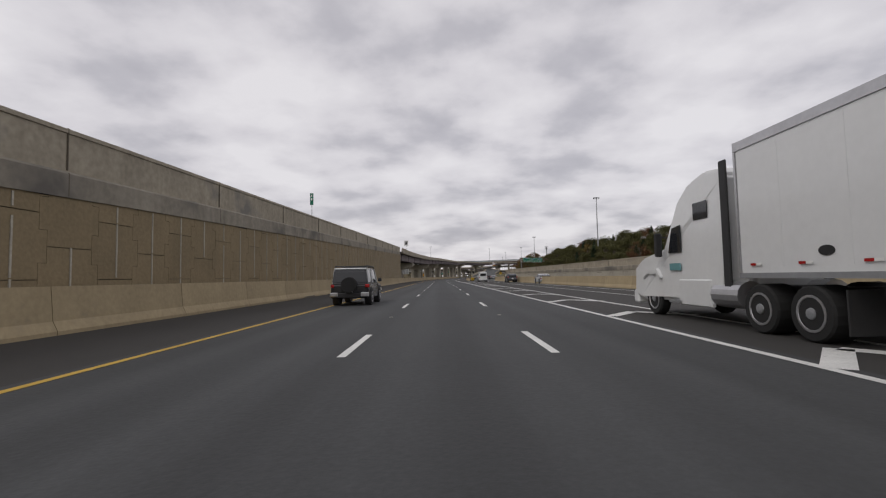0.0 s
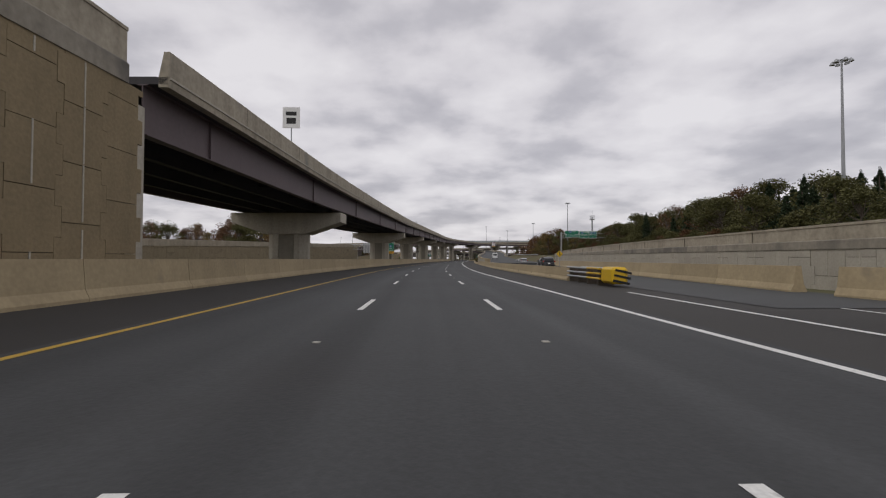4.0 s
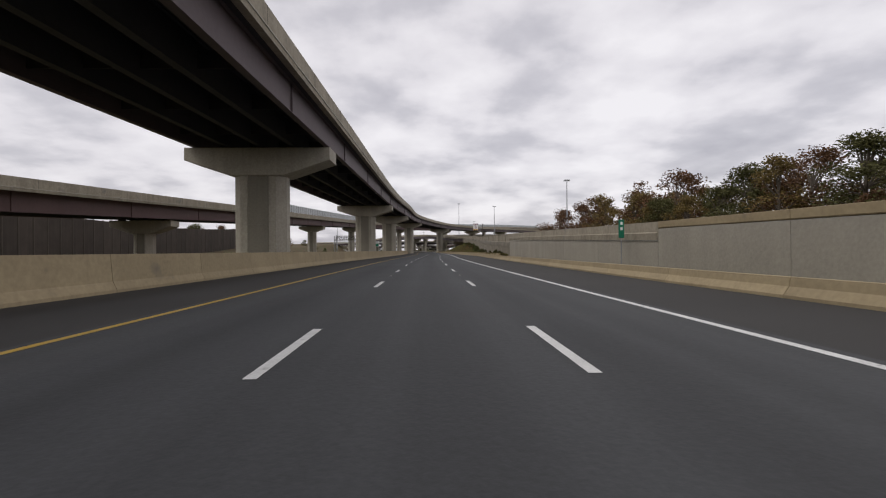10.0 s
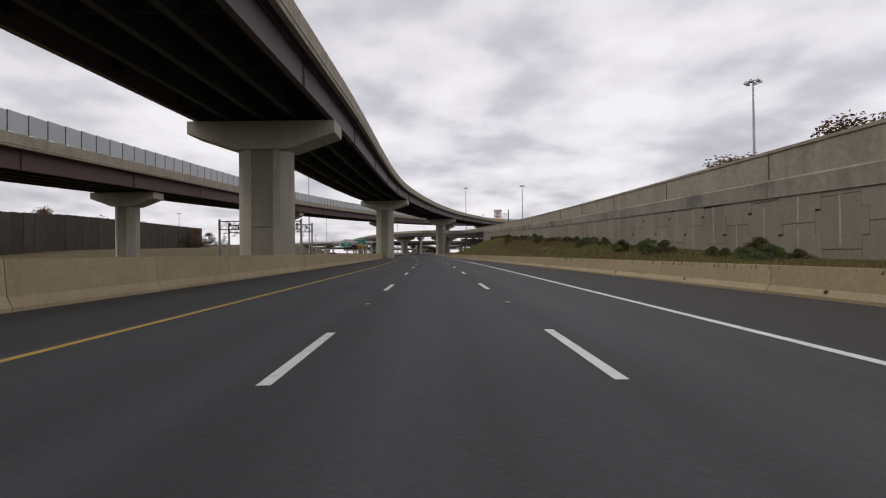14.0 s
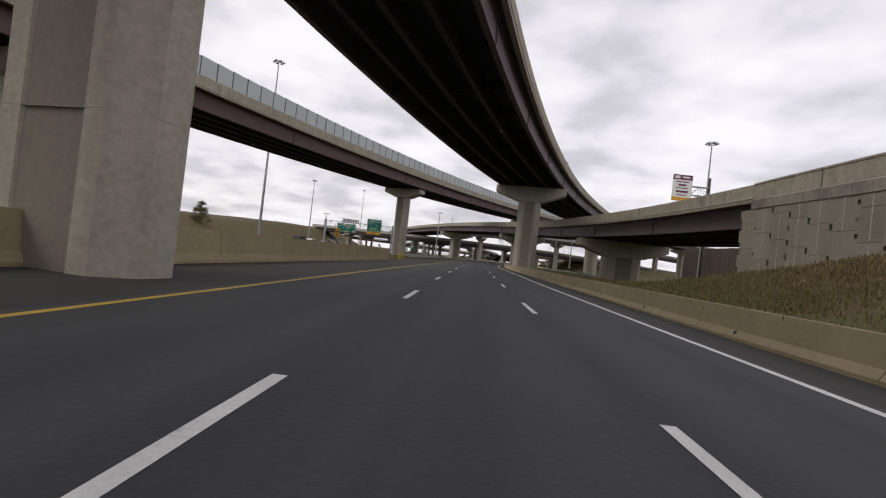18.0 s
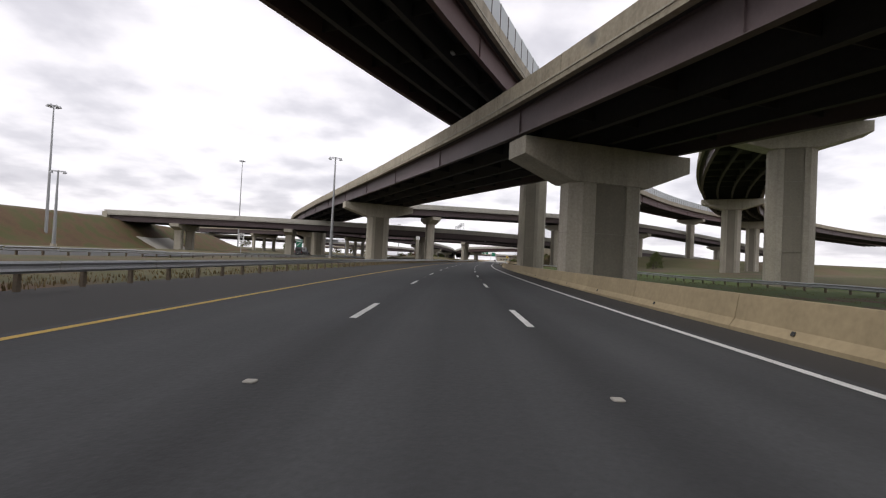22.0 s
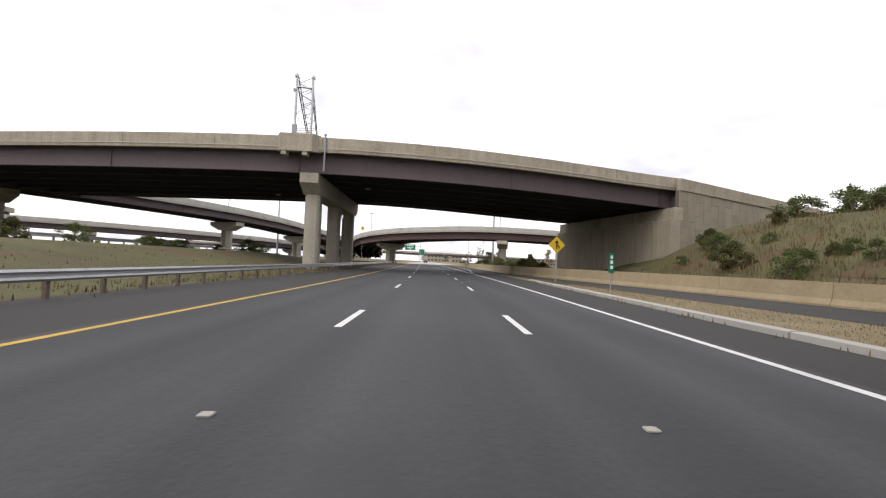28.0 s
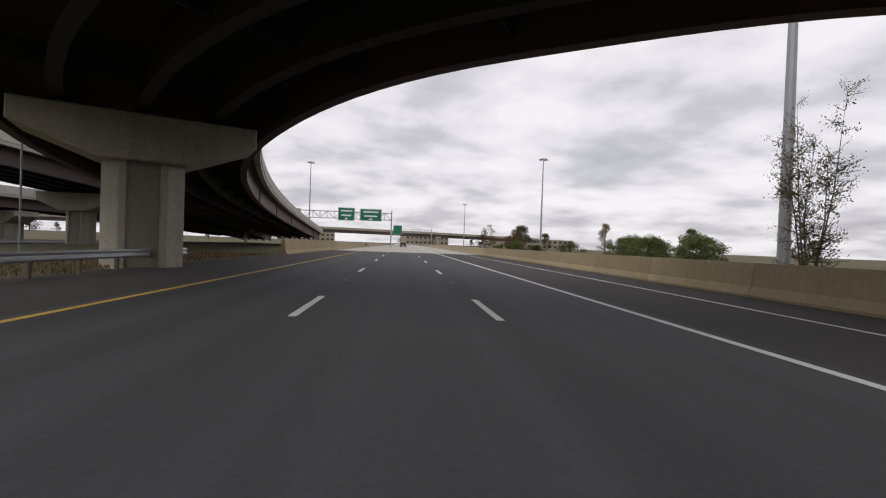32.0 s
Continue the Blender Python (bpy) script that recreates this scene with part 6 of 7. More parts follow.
def overpass_gantry():
    """A sign truss over the wide overpass, its end posts in a bay of the parapet."""
    th = thing("sign_gantry", "galvanised truss gantry spanning the overpass deck", "sign gantry", place(6.85, 823.25, 0.04), "sign gantries")
    for yy, top in ((0.0, 18.5), (25.4, 18.5)):
        for x in (-0.75, 0.75):
            rod("post", th, (x, yy, 12.3), (x * 0.98, yy, top), 0.10, GALV, 8)
            part("post_cap", boxes((x - 0.17, x + 0.17, yy - 0.12, yy + 0.2, top - 0.32, top - 0.12), bev=0.02), GALV, th)
        rod("cross_bar", th, (-0.75, yy, 17.25), (0.75, yy, 17.25), 0.07, GALV, 6)
        rod("brace", th, (-0.75, yy, 14.6), (0.75, yy, 16.0), 0.025, GALV)
        rod("brace", th, (-0.75, yy, 14.6), (0.75, yy, 12.9), 0.025, GALV)
        for z in (12.95, 13.15, 13.35):
            rod("cable", th, (-0.6, yy, z - 0.05), (0.75, yy, z + 0.08), 0.022, DARKM)
    for x in (-0.62, 0.62):
        for z in (17.25, 18.3):
            rod("chord", th, (x, 0.1, z), (x, 25.3, z), 0.06, GALV, 6)
        for k in range(14):
            a, b = 0.1 + k * 1.8, 1.9 + k * 1.8
            rod("brace", th, (x, a, 17.25 if k % 2 else 18.3), (x, b, 18.3 if k % 2 else 17.25), 0.03, GALV)
    for k in range(14):
        a, b = 0.1 + k * 1.8, 1.9 + k * 1.8
        for z in (17.25, 18.3):
            rod("cross_brace", th, (-0.62 if k % 2 else 0.62, a, z), (0.62 if k % 2 else -0.62, b, z), 0.025, GALV)
    part("cabinet", boxes((-1.0, -0.55, -0.2, 0.2, 12.7, 13.65), bev=0.04), POLE, th, "grey equipment cabinet")
    part("lamp_box", boxes((-1.02, -0.8, -0.12, 0.12, 16.8, 17.05), bev=0.02), POLE, th)
    bay = thing("parapet_bay", "concrete bay that widens the overpass parapet", "parapet", place(6.5, 823.25, -0.175))
    bm = bmesh.new()
    prism(bm, [(-1.95, 0.12), (-1.55, -0.62), (1.45, -0.62), (2.1, 0.12)], 11.08, 12.72, Matrix(((1, 0, 0, 0), (0, 0, 1, 0), (0, 1, 0, 0), (0, 0, 0, 1))))
    bmesh.ops.recalc_face_normals(bm, faces=bm.faces)
    part("bay_wall", bm, PARAPET, bay)
    for x in (-1.2, 0.75):
        part("bracket", boxes((x - 0.24, x + 0.24, -0.55, 0.4, 10.72, 11.1), bev=0.02), CONC, bay)
    bm = bmesh.new()
    tube(bm, [(2.55, -0.18, 12.75), (2.55, -0.18, 11.1), (2.5, -0.05, 9.35)], 0.09, 8)
    part("downspout", bm, POLE, bay, "grey downspout pipe")
    tube_top = boxes((2.42, 2.68, -0.3, -0.06, 12.72, 12.85), bev=0.02)
    part("pipe_head", tube_top, POLE, bay)


overpass_gantry()


# ---- trees, shrubs and grass ----
def leaves(bm, c, r, count, size, rnd):
    """A clump of small leaf sprays round c."""
    for _ in range(count):
        v = Vector((rnd.gauss(0, 1), rnd.gauss(0, 1), rnd.gauss(0, 0.85)))
        v = v.normalized() * (rnd.random() ** 0.45)
        p = Vector(c) + Vector((v.x * r[0], v.y * r[1], v.z * r[2]))
        a = Vector((rnd.uniform(-1, 1), rnd.uniform(-1, 1), rnd.uniform(-0.7, 0.7))).normalized()
        b = a.cross(Vector((rnd.uniform(-1, 1), rnd.uniform(-1, 1), rnd.uniform(-1, 1)))).normalized()
        s = size * rnd.uniform(0.6, 1.3)
        bm.faces.new([bm.verts.new(q) for q in (p - a * s, p + b * s * 0.55, p + a * s, p - b * s * 0.5)])


def tree(label, leaf, h, spread, seed, kind="round", dens=1.0, lsize=0.3, name="tree"):
    rnd = random.Random(seed)
    th = thing(name, label, "tree", group="roadside trees")
    bm = bmesh.new()
    lean = (rnd.uniform(-0.4, 0.4), rnd.uniform(-0.4, 0.4))
    tops = h * (0.92 if kind == "pine" else 0.72)
    axis = [(0, 0, -0.4), (lean[0] * 0.3, lean[1] * 0.3, h * 0.3), (lean[0], lean[1], tops)]
    tube(bm, axis, [0.022 * h + 0.04, 0.016 * h + 0.02, 0.03], 7)
    crown = bmesh.new()
    if kind == "pine":
        k = int(17 * dens)
        for i in range(k):
            f = i / k
            z = h * (0.07 + 0.90 * f)
            rad = spread * (0.62 * (1 - f) ** 0.75 + 0.05) * rnd.uniform(0.7, 1.25)
            n = max(3, int(6 * (1 - f) + 2))
            off = rnd.random() * 6
            for j in range(n):
                a = off + 2 * math.pi * j / n + rnd.uniform(-0.3, 0.3)
                r = rad * rnd.uniform(0.7, 1.1)
                e = Vector((r * math.cos(a), r * math.sin(a), z - 0.12 * r))
                tube(bm, [(0, 0, z), tuple(e)], [0.05, 0.015], 4, False)
                for q in (0.35, 0.75):
                    leaves(crown, Vector((0, 0, z)).lerp(e, q), (r * 0.3, r * 0.3, h * 0.022 + 0.1), int(24 * dens), lsize * 0.55, rnd)
        leaves(crown, (0, 0, h * 0.97), (0.22, 0.22, h * 0.05), 40, lsize * 0.45, rnd)
    else:
        k = int(23 * dens) + 3
        for i in range(k):
            a = i * 2.4 + rnd.uniform(-0.5, 0.5)
            t = rnd.uniform(0.0, 1.0)
            z = h * ((0.09 if kind == "round" else 0.10) + (0.83 if kind == "round" else 0.76) * t)
            rad = spread * math.sin(math.pi * min(0.95, (0.33 if kind == "round" else 0.25) + (0.62 if kind == "round" else 0.72) * t)) * rnd.uniform(0.4, 1.0)
            e = Vector((rad * math.cos(a) + lean[0], rad * math.sin(a) + lean[1], z))
            s = Vector((lean[0] * 0.5, lean[1] * 0.5, h * ((0.07 if kind == "round" else 0.02) + 0.5 * t)))
            mid = s.lerp(e, 0.55) + Vector((0, 0, -0.03 * h))
            tube(bm, [tuple(s), tuple(mid), tuple(e)], [0.009 * h + 0.01, 0.006 * h + 0.008, 0.012], 5, False)
            rr = spread * rnd.uniform(0.26, 0.42) * (1 if kind == "round" else 0.85)
            leaves(crown, e, (rr, rr, rr * 0.8), int((150 if kind == "round" else 260) * dens), lsize * (0.62 if kind == "round" else 0.85), rnd)
    part("trunk", bm, TRUNK, th)
    ob = part("crown", crown, leaf, th)
    return th


def away(ob, x, y, z, s, turn, wide=1.0):
    c = copy_thing(ob, Matrix.Translation((x, y, z)) @ Matrix.Rotation(turn, 4, "Z"))
    c.scale = (s * wide, s * wide, s * (0.92 + 0.16 * ((x * 7 + y * 3) % 1)))
    return c


PROTO = {
    "pine": [tree("dark green pine on the wooded bank", PINE, 12.5, 4.2, 3, "pine", 1.5, 0.38), tree("tall dark green pine on the wooded bank", PINE, 14, 3.8, 4, "pine", 1.4, 0.38)],
    "olive": [tree("olive green broadleaf tree on the bank", OLIVE, 12, 4.8, 5, dens=1.3), tree("olive and brown broadleaf tree", OLIVE, 10.5, 5.0, 6, dens=1.3)],
    "rust": [tree("rust brown autumn oak", RUST, 12, 5.0, 7, dens=1.3), tree("thinning rust brown autumn tree", RUST, 11, 3.9, 8, dens=0.7)],
    "gold": [tree("golden brown autumn tree", GOLD, 11, 3.9, 9, dens=0.8)],
    "green": [tree("green broadleaf tree beside the ramp", LEAFG, 9, 3.4, 10)],
}
PROTO["rust"][0]["label"] = "rust brown autumn oak on the bank"
PROTO["gold"][0]["label"] = "golden brown autumn tree on the bank"
BUSH = [tree("low green roadside shrub", LEAFG, 2.6, 1.7, 21, "bush", 0.75, 0.085, "shrub"), tree("low olive roadside shrub with thin twigs", OLIVE, 2.2, 1.6, 22, "bush", 0.9, 0.09, "shrub"), tree("low rust brown roadside shrub", RUST, 1.9, 1.5, 23, "bush", 0.9, 0.09, "shrub")]
for b in BUSH:
    b["category"], b["group"] = "shrub", "roadside shrubs"


def woods():
    rnd = random.Random(44)
    used = set()

    def put(kind, x, y, s, z=None, wide=1.0):
        protos = PROTO[kind]
        p = protos[rnd.randrange(len(protos))]
        zz = land(x, y) if z is None else z
        if p not in used:
            used.add(p)
            p.matrix_basis = Matrix.Translation((x, y, zz)) @ Matrix.Rotation(rnd.random() * 6, 4, "Z")
            p.scale = (s * wide, s * wide, s)
        else:
            away(p, x, y, zz, s, rnd.random() * 6, wide)
    # the wooded bank right of the first stretch, three staggered rows
    y = -40.0
    while y < 330:
        for row in range(3):
            e = float(np.interp(y, [150, 215], [41, 55])) + row * 9 + rnd.uniform(-3, 3)
            yy = y + rnd.uniform(-3, 3)
            r = rnd.random()
            far = min(max((yy - 210) / 60, 0), 1)
            kind = "pine" if r < 0.46 - 0.40 * far else ("olive" if r < 0.84 - 0.2 * far else ("rust" if r < 0.94 else "gold"))
            put(kind, lat(yy, 0).x + e, yy, (rnd.uniform(0.66, 0.82) if kind == "pine" else rnd.uniform(0.8, 1.02)) * (0.84 + 0.14 * row) * float(np.interp(yy, [60, 130, 190, 230, 270, 300], [0.6, 0.7, 0.95, 1.0, 0.95, 0.78])), None, 1.25)
        y += 5.4
    y = 330.0
    while y < 470:
        for row in range(2):
            e = (50 if y < 380 else 56) + row * 11 + rnd.uniform(-4, 4)
            put(rnd.choice(["rust", "olive", "rust", "gold", "gold"]), lat(y, 0).x + e, y + rnd.uniform(-3, 3), rnd.uniform(1.0, 1.3) * (1.2 if y > 380 else 0.74), None, 1.25)
        y += 8 if y > 380 else 5
    # far left woods behind the walls
    for i in range(28):
        x, y = (-105 if i > 12 else -76) - rnd.random() * 32, 150 + i * 13 + rnd.uniform(-5, 5)
        put(rnd.choice(["rust", "olive", "gold", "rust", "olive"]), x, y, rnd.uniform(0.75, 1.15))
    for x, y, k, s in ((36, 520, "rust", 0.8), (41, 535, "olive", 0.75), (-92, 622, "olive", 0.5), (-75, 575, "green", 0.42), (62, 816, "pine", 0.42), (66, 812, "pine", 0.34), (-122, 600, "olive", 0.95), (-119, 612, "rust", 0.9), (-116, 622, "olive", 0.8), (-112, 630, "rust", 0.65), (-104, 640, "olive", 0.5), (-104, 285, "rust", 1.8), (-98, 294, "olive", 1.6), (-108, 302, "rust", 2.0), (-101, 312, "gold", 1.8), (-110, 322, "rust", 2.0), (-103, 332, "olive", 1.7), (-109, 343, "rust", 1.8), (-104, 356, "olive", 1.5), (-111, 430, "olive", 1.15), (-113, 462, "rust", 1.1), (-115, 490, "olive", 1.15), (-117, 520, "rust", 1.15), (-120, 548, "olive", 1.15), (-122, 575, "rust", 1.15), (-80, 205, "rust", 1.0), (-86, 222, "olive", 1.1), (-92, 214, "rust", 1.1), (-97, 232, "olive", 1.2), (-88, 240, "rust", 1.2), (-95, 250, "gold", 1.3), (-84, 256, "olive", 1.2), (-92, 266, "rust", 1.35), (-78, 188, "olive", 1.0), (-84, 176, "rust", 1.1),
                       (60, 742, "green", 0.6), (52, 748, "olive", 0.6), (66, 752, "green", 0.7), (81, 945, "green", 0.6), (70, 1000, "rust", 0.7), (84, 1010, "olive", 0.7), (92, 1030, "rust", 0.8), (100, 1050, "gold", 0.7), (112, 1080, "rust", 0.9), (122, 1100, "olive", 0.8)):
        put(k, x, y, s)
    for i in range(26):
        a = rnd.random()
        x, y = (120 + rnd.random() * 180, 1000 + rnd.random() * 600) if i % 2 else (-320 + rnd.random() * 230, 900 + rnd.random() * 500)
        put(rnd.choice(["rust", "olive", "gold", "green"]), x, y, rnd.uniform(0.7, 1.1))
    # shrubs
    seen = set()

    def shrub(x, y, s, z=None, which=None):
        p = BUSH[min(2, rnd.randrange(7) // 3) if which is None else which]
        zz = terrain(x, y) if z is None else z
        if p not in seen:
            seen.add(p)
            p.matrix_basis, p.scale = Matrix.Translation((x, y, zz)), (s, s, s)
        else:
            away(p, x, y, zz, s, rnd.random() * 6)
    for i in range(26):
        y = 846 + i * 5 + rnd.uniform(-2, 2)
        q = lat(y, 12.8 + rnd.random() * 9)
        shrub(q.x, q.y, rnd.uniform(0.65, 1.2) if y < 900 else rnd.uniform(0.45, 0.8))
    for i in range(44):
        y = 60 + i * 6.2 + rnd.uniform(-2, 2)
        q = lat(y, float(np.interp(y, [150, 215], [36, 49])) + rnd.uniform(-2, 2))
        shrub(q.x, q.y, rnd.uniform(1.2, 2.1), None, 1 + i % 2)
    for i in range(16):
        y = 352 + i * 9 + rnd.uniform(-3, 3)
        t = rnd.uniform(0.55, 0.95)
        q = lat(y, RIGHT(y) * (1 - t) + CW_D(y) * t)
        shrub(q.x, q.y, rnd.uniform(0.3, 0.6), 0.7 * (1 - t) + BANK(y) * t, 1)
    for x, y, k in ((57, 812, 1.6), (54, 815, 1.3), (60, 809, 1.2), (52, 806, 1.1), (62, 934, 1.35), (65, 937, 1.45), (68, 931, 1.2), (71, 940, 1.35), (58, 938, 1.0), (76, 946, 1.5), (54, 944, 1.0), (61, 929, 1.3), (66, 927, 1.4), (73, 934, 1.6)):
        shrub(x, y, k, None, 0)
    for i in range(60):
        x, y = rnd.uniform(38, 66), rnd.uniform(776, 818)
        shrub(x, y, rnd.uniform(0.35, 0.95))
    for i in range(44):
        y = 762 + i * 2.4
        q = lat(y, rnd.uniform(-33, -24))
        shrub(q.x, q.y, rnd.uniform(0.4, 0.95))
    for i in range(64):
        y = rnd.uniform(395, 500)
        q = lat(y, CW_D(y) - 0.4 - rnd.random() * 2.0)
        shrub(q.x, q.y, rnd.uniform(0.18, 0.42), BANK(y) - 0.15)


woods()


def sapling():
    """A young tree with bare branches and sparse feathery leaves beside the exit lane."""
    rnd = random.Random(8)
    th = thing("young_tree", "thin young tree with sparse feathery leaves behind the barrier", "tree", place(48.4, 904, 0, -0.2) @ Matrix.Diagonal((0.64, 0.64, 1.14, 1)))
    wood, leaf, leaf2 = bmesh.new(), bmesh.new(), bmesh.new()
    for k in range(5):
        a = k * 1.3
        base = Vector((0.15 * math.cos(a), 0.15 * math.sin(a), 0))
        tip = Vector((1.9 * math.cos(a) * rnd.uniform(0.5, 1.2), 1.9 * math.sin(a) * rnd.uniform(0.5, 1.2), rnd.uniform(4.6, 6.9)))
        mid = base.lerp(tip, 0.5) + Vector((rnd.uniform(-0.3, 0.3), rnd.uniform(-0.3, 0.3), 0))
        tube(wood, [tuple(base), tuple(mid), tuple(tip)], [0.06, 0.035, 0.01], 6, False)
        for j in range(52):
            t = rnd.uniform(0.16, 1.0)
            p = base.lerp(mid, t * 2) if t < 0.5 else mid.lerp(tip, t * 2 - 1)
            d = Vector((rnd.uniform(-1, 1), rnd.uniform(-1, 1), rnd.uniform(0.0, 0.5))).normalized()
            L = rnd.uniform(0.6, 1.4) * (1.1 - 0.4 * t)
            e = p + d * L
            tube(wood, [tuple(p), tuple(e)], [0.014, 0.005], 4, False)
            if rnd.random() < 0.9:
                for q in range(24):
                    s = p.lerp(e, rnd.uniform(0.2, 1.2)) + Vector((rnd.gauss(0, 0.13), rnd.gauss(0, 0.13), rnd.gauss(0, 0.1)))
                    side = Vector((rnd.uniform(-1, 1), rnd.uniform(-1, 1), rnd.uniform(-0.8, 0.3))).normalized()
                    up = side.cross(d).normalized()
                    w = rnd.uniform(0.04, 0.085)
                    tgt = leaf if rnd.random() < 0.65 else leaf2
                    tgt.faces.new([tgt.verts.new(v) for v in (s, s + side * w + up * w * 0.35, s + side * w * 2.2, s + side * w - up * w * 0.35)])
    part("branch_frame", wood, TRUNK, th)
    part("foliage", leaf, LEAFG, th)
    part("brown_foliage", leaf2, RUST, th)


sapling()


def grass(name, label, material, spots, h, seed, wide=0.36):
    """Loose tufts of blades: spots gives the place of each."""
    rnd = random.Random(seed)
    vs, fs = [], []
    for x, y, z in spots:
        for _ in range(6):
            a, l = rnd.random() * 6.28, h * rnd.uniform(0.5, 1.3)
            bx, by = x + rnd.gauss(0, wide), y + rnd.gauss(0, wide)
            c, s = math.cos(a), math.sin(a)
            w, ln = rnd.uniform(0.015, 0.04), l * rnd.uniform(0.15, 0.5)
            i = len(vs)
            vs += [(bx - s * w, by + c * w, z - 0.05), (bx + s * w, by - c * w, z - 0.05), (bx + c * ln, by + s * ln, z + l)]
            fs.append((i, i + 1, i + 2))
    me = bpy.data.meshes.new(name)
    me.from_pydata(vs, [], fs)
    me.materials.append(material)
    return tagged(new(name, me), label, "grass", kind="stuff")


def meadows():
    rnd = random.Random(5)
    dry, green, isle, hill = [], [], [], []
    for _ in range(60000):
        y = rnd.uniform(346, 542)
        t = rnd.random() ** 0.7
        top = CW_D(y) if y < 526 else 24
        e = t * t * (3 - 2 * t)
        zt = BANK(y) + 0.15 if y < 526 else float(np.interp(y, [526, 544], [1.0, 0.0]))
        q = lat(y, (RIGHT(y) + 0.4) * (1 - t) + top * t)
        if noise.noise((q.x * 0.16, q.y * 0.16, 3)) + 0.35 * noise.noise((q.x * 0.9, q.y * 0.9, 5)) < -0.22 and t < 0.85 and rnd.random() < 0.8:
            continue
        (green if noise.noise((q.x * 0.07, q.y * 0.07, 9)) > -0.08 + 0.25 * rnd.uniform(-1, 1) else dry).append((q.x, q.y, 0.75 * (1 - e) + zt * e))
    for _ in range(8000):
        y = rnd.uniform(548, 930)
        q = lat(y, LEFT(y) - 0.5 - abs(rnd.gauss(0, 5)))
        (green if noise.noise((q.x * 0.06, q.y * 0.06, 1)) > 0.12 else dry).append((q.x, q.y, terrain(q.x, q.y) + 0.1))
    for _ in range(11000):
        y = rnd.uniform(702, 815)
        q = lat(y, RIGHT(y) + 0.6 + rnd.random() * float(np.interp(y, [702, 740, 790, 815], [8, 5.0, 3.6, 0.6])))
        isle.append((q.x, q.y, 0.0))
    for _ in range(3500):
        y = rnd.uniform(595, 742)
        q = lat(y, RIGHT(y) + 0.6 + rnd.random() * 16)
        green.append((q.x, q.y, terrain(q.x, q.y) + 0.12))
    for _ in range(5000):
        y = rnd.uniform(755, 822)
        q = lat(y, rnd.uniform(21, 42))
        hill.append((q.x, q.y, terrain(q.x, q.y) + 0.1))
    grass("dry_grass", "straw coloured dry grass along the verges", DRY, dry, 0.11, 1)
    grass("tall_grass", "tall straw coloured weeds on the slope beside the abutment", DRY, hill, 0.42, 4)
    grass("mown_grass", "short straw coloured grass on the kerbed island", STRAW, isle, 0.13, 3)
    grass("green_grass", "short green grass along the verges", GREENB, green, 0.10, 2)


meadows()


# ---- dark sound walls and far buildings ----
def sound_wall(label, pts, h, base, bay=4.0):
    th = thing("sound_wall", label, "sound wall", kind="structure")
    bm = bmesh.new()
    box(bm, -bay / 2 + 0.1, bay / 2 - 0.1, -0.1, 0.1, -1.5, h)
    pan = mesh_of("wall_panel", bm, DARKWALL)
    bm = bmesh.new()
    box(bm, -0.14, 0.14, -0.2, 0.2, -1.5, h + 0.15)
    post = mesh_of("wall_post", bm, DARKM)
    fr = spline([(x, y, base) for x, y in pts], 4.0)
    s = bay / 2
    while s < fr[-1][2]:
        p, n, a = at(fr, s)
        m = Matrix.Translation((p.x, p.y, land(p.x, p.y) + base)) @ Matrix.Rotation(a + math.pi / 2, 4, "Z")
        share("wall_panel", pan, th, m)
        share("wall_post", post, th, m @ Matrix.Translation((bay / 2, 0, 0)))
        s += bay


sound_wall("dark brown panel sound wall beyond the flyovers", [(70, 678), (82, 620), (96, 560), (112, 480)], 12.5, 0.5)
sound_wall("dark panel sound wall before the far woods", [(-98, 300), (-100, 400), (-108, 500), (-116, 570), (-121, 610), (-124, 632)], 9.5, 0.5)
sound_wall("dark fence panels on top of the bank", [(44, 300), (44, 380)], 2.2, 0.2)


def building(x, y, w, d, h, label, floors):
    th = thing("building", label, "building", place(x, y, 0.1))
    part("wall", boxes((-w / 2, w / 2, -d / 2, d / 2, -1, h)), WALLG, th)
    part("roof", boxes((-w / 2 - 0.3, w / 2 + 0.3, -d / 2 - 0.3, d / 2 + 0.3, h, h + 0.5)), SIGNBACK, th)
    k = int(w / 5)
    win = mesh_of("window", boxes((-1.3, 1.3, -0.08, 0.02, -0.8, 0.8)), GLASS)
    for f in range(floors):
        for i in range(k):
            share("window", win, th, Matrix.Translation((-w / 2 + (i + 0.5) * w / k, -d / 2 - 0.02, (f + 0.6) * h / floors)))


for x, y, w, h, fl in ((-330, 900, 60, 8, 2), (10, 1420, 60, 14, 3), (140, 1400, 50, 10, 2), (200, 1250, 70, 8, 2)):
    building(x, y, w, 20, h, "pale low building far beyond the interchange", fl)


# ---- vehicles ----
def hull(outline, half, belt, tuck, z_off=0.0, bev=0.05):
    """A body from a side outline of (length, height) points; above the belt the sides lean in."""
    bm = bmesh.new()
    sides = []
    for sd in (-1, 1):
        sides.append([bm.verts.new((sd * (half - max(0.0, z - belt) * tuck - (0.05 if z < 0.35 else 0)), y, z)) for y, z in outline])
    k = len(outline)
    for i in range(k):
        bm.faces.new((sides[0][i], sides[0][(i + 1) % k], sides[1][(i + 1) % k], sides[1][i]))
    bm.faces.new(sides[0][::-1]); bm.faces.new(sides[1])
    bmesh.ops.recalc_face_normals(bm, faces=bm.faces)
    if bev:
        bmesh.ops.bevel(bm, geom=list(bm.edges), offset=bev, segments=2, affect="EDGES", clamp_overlap=True)
    return bm


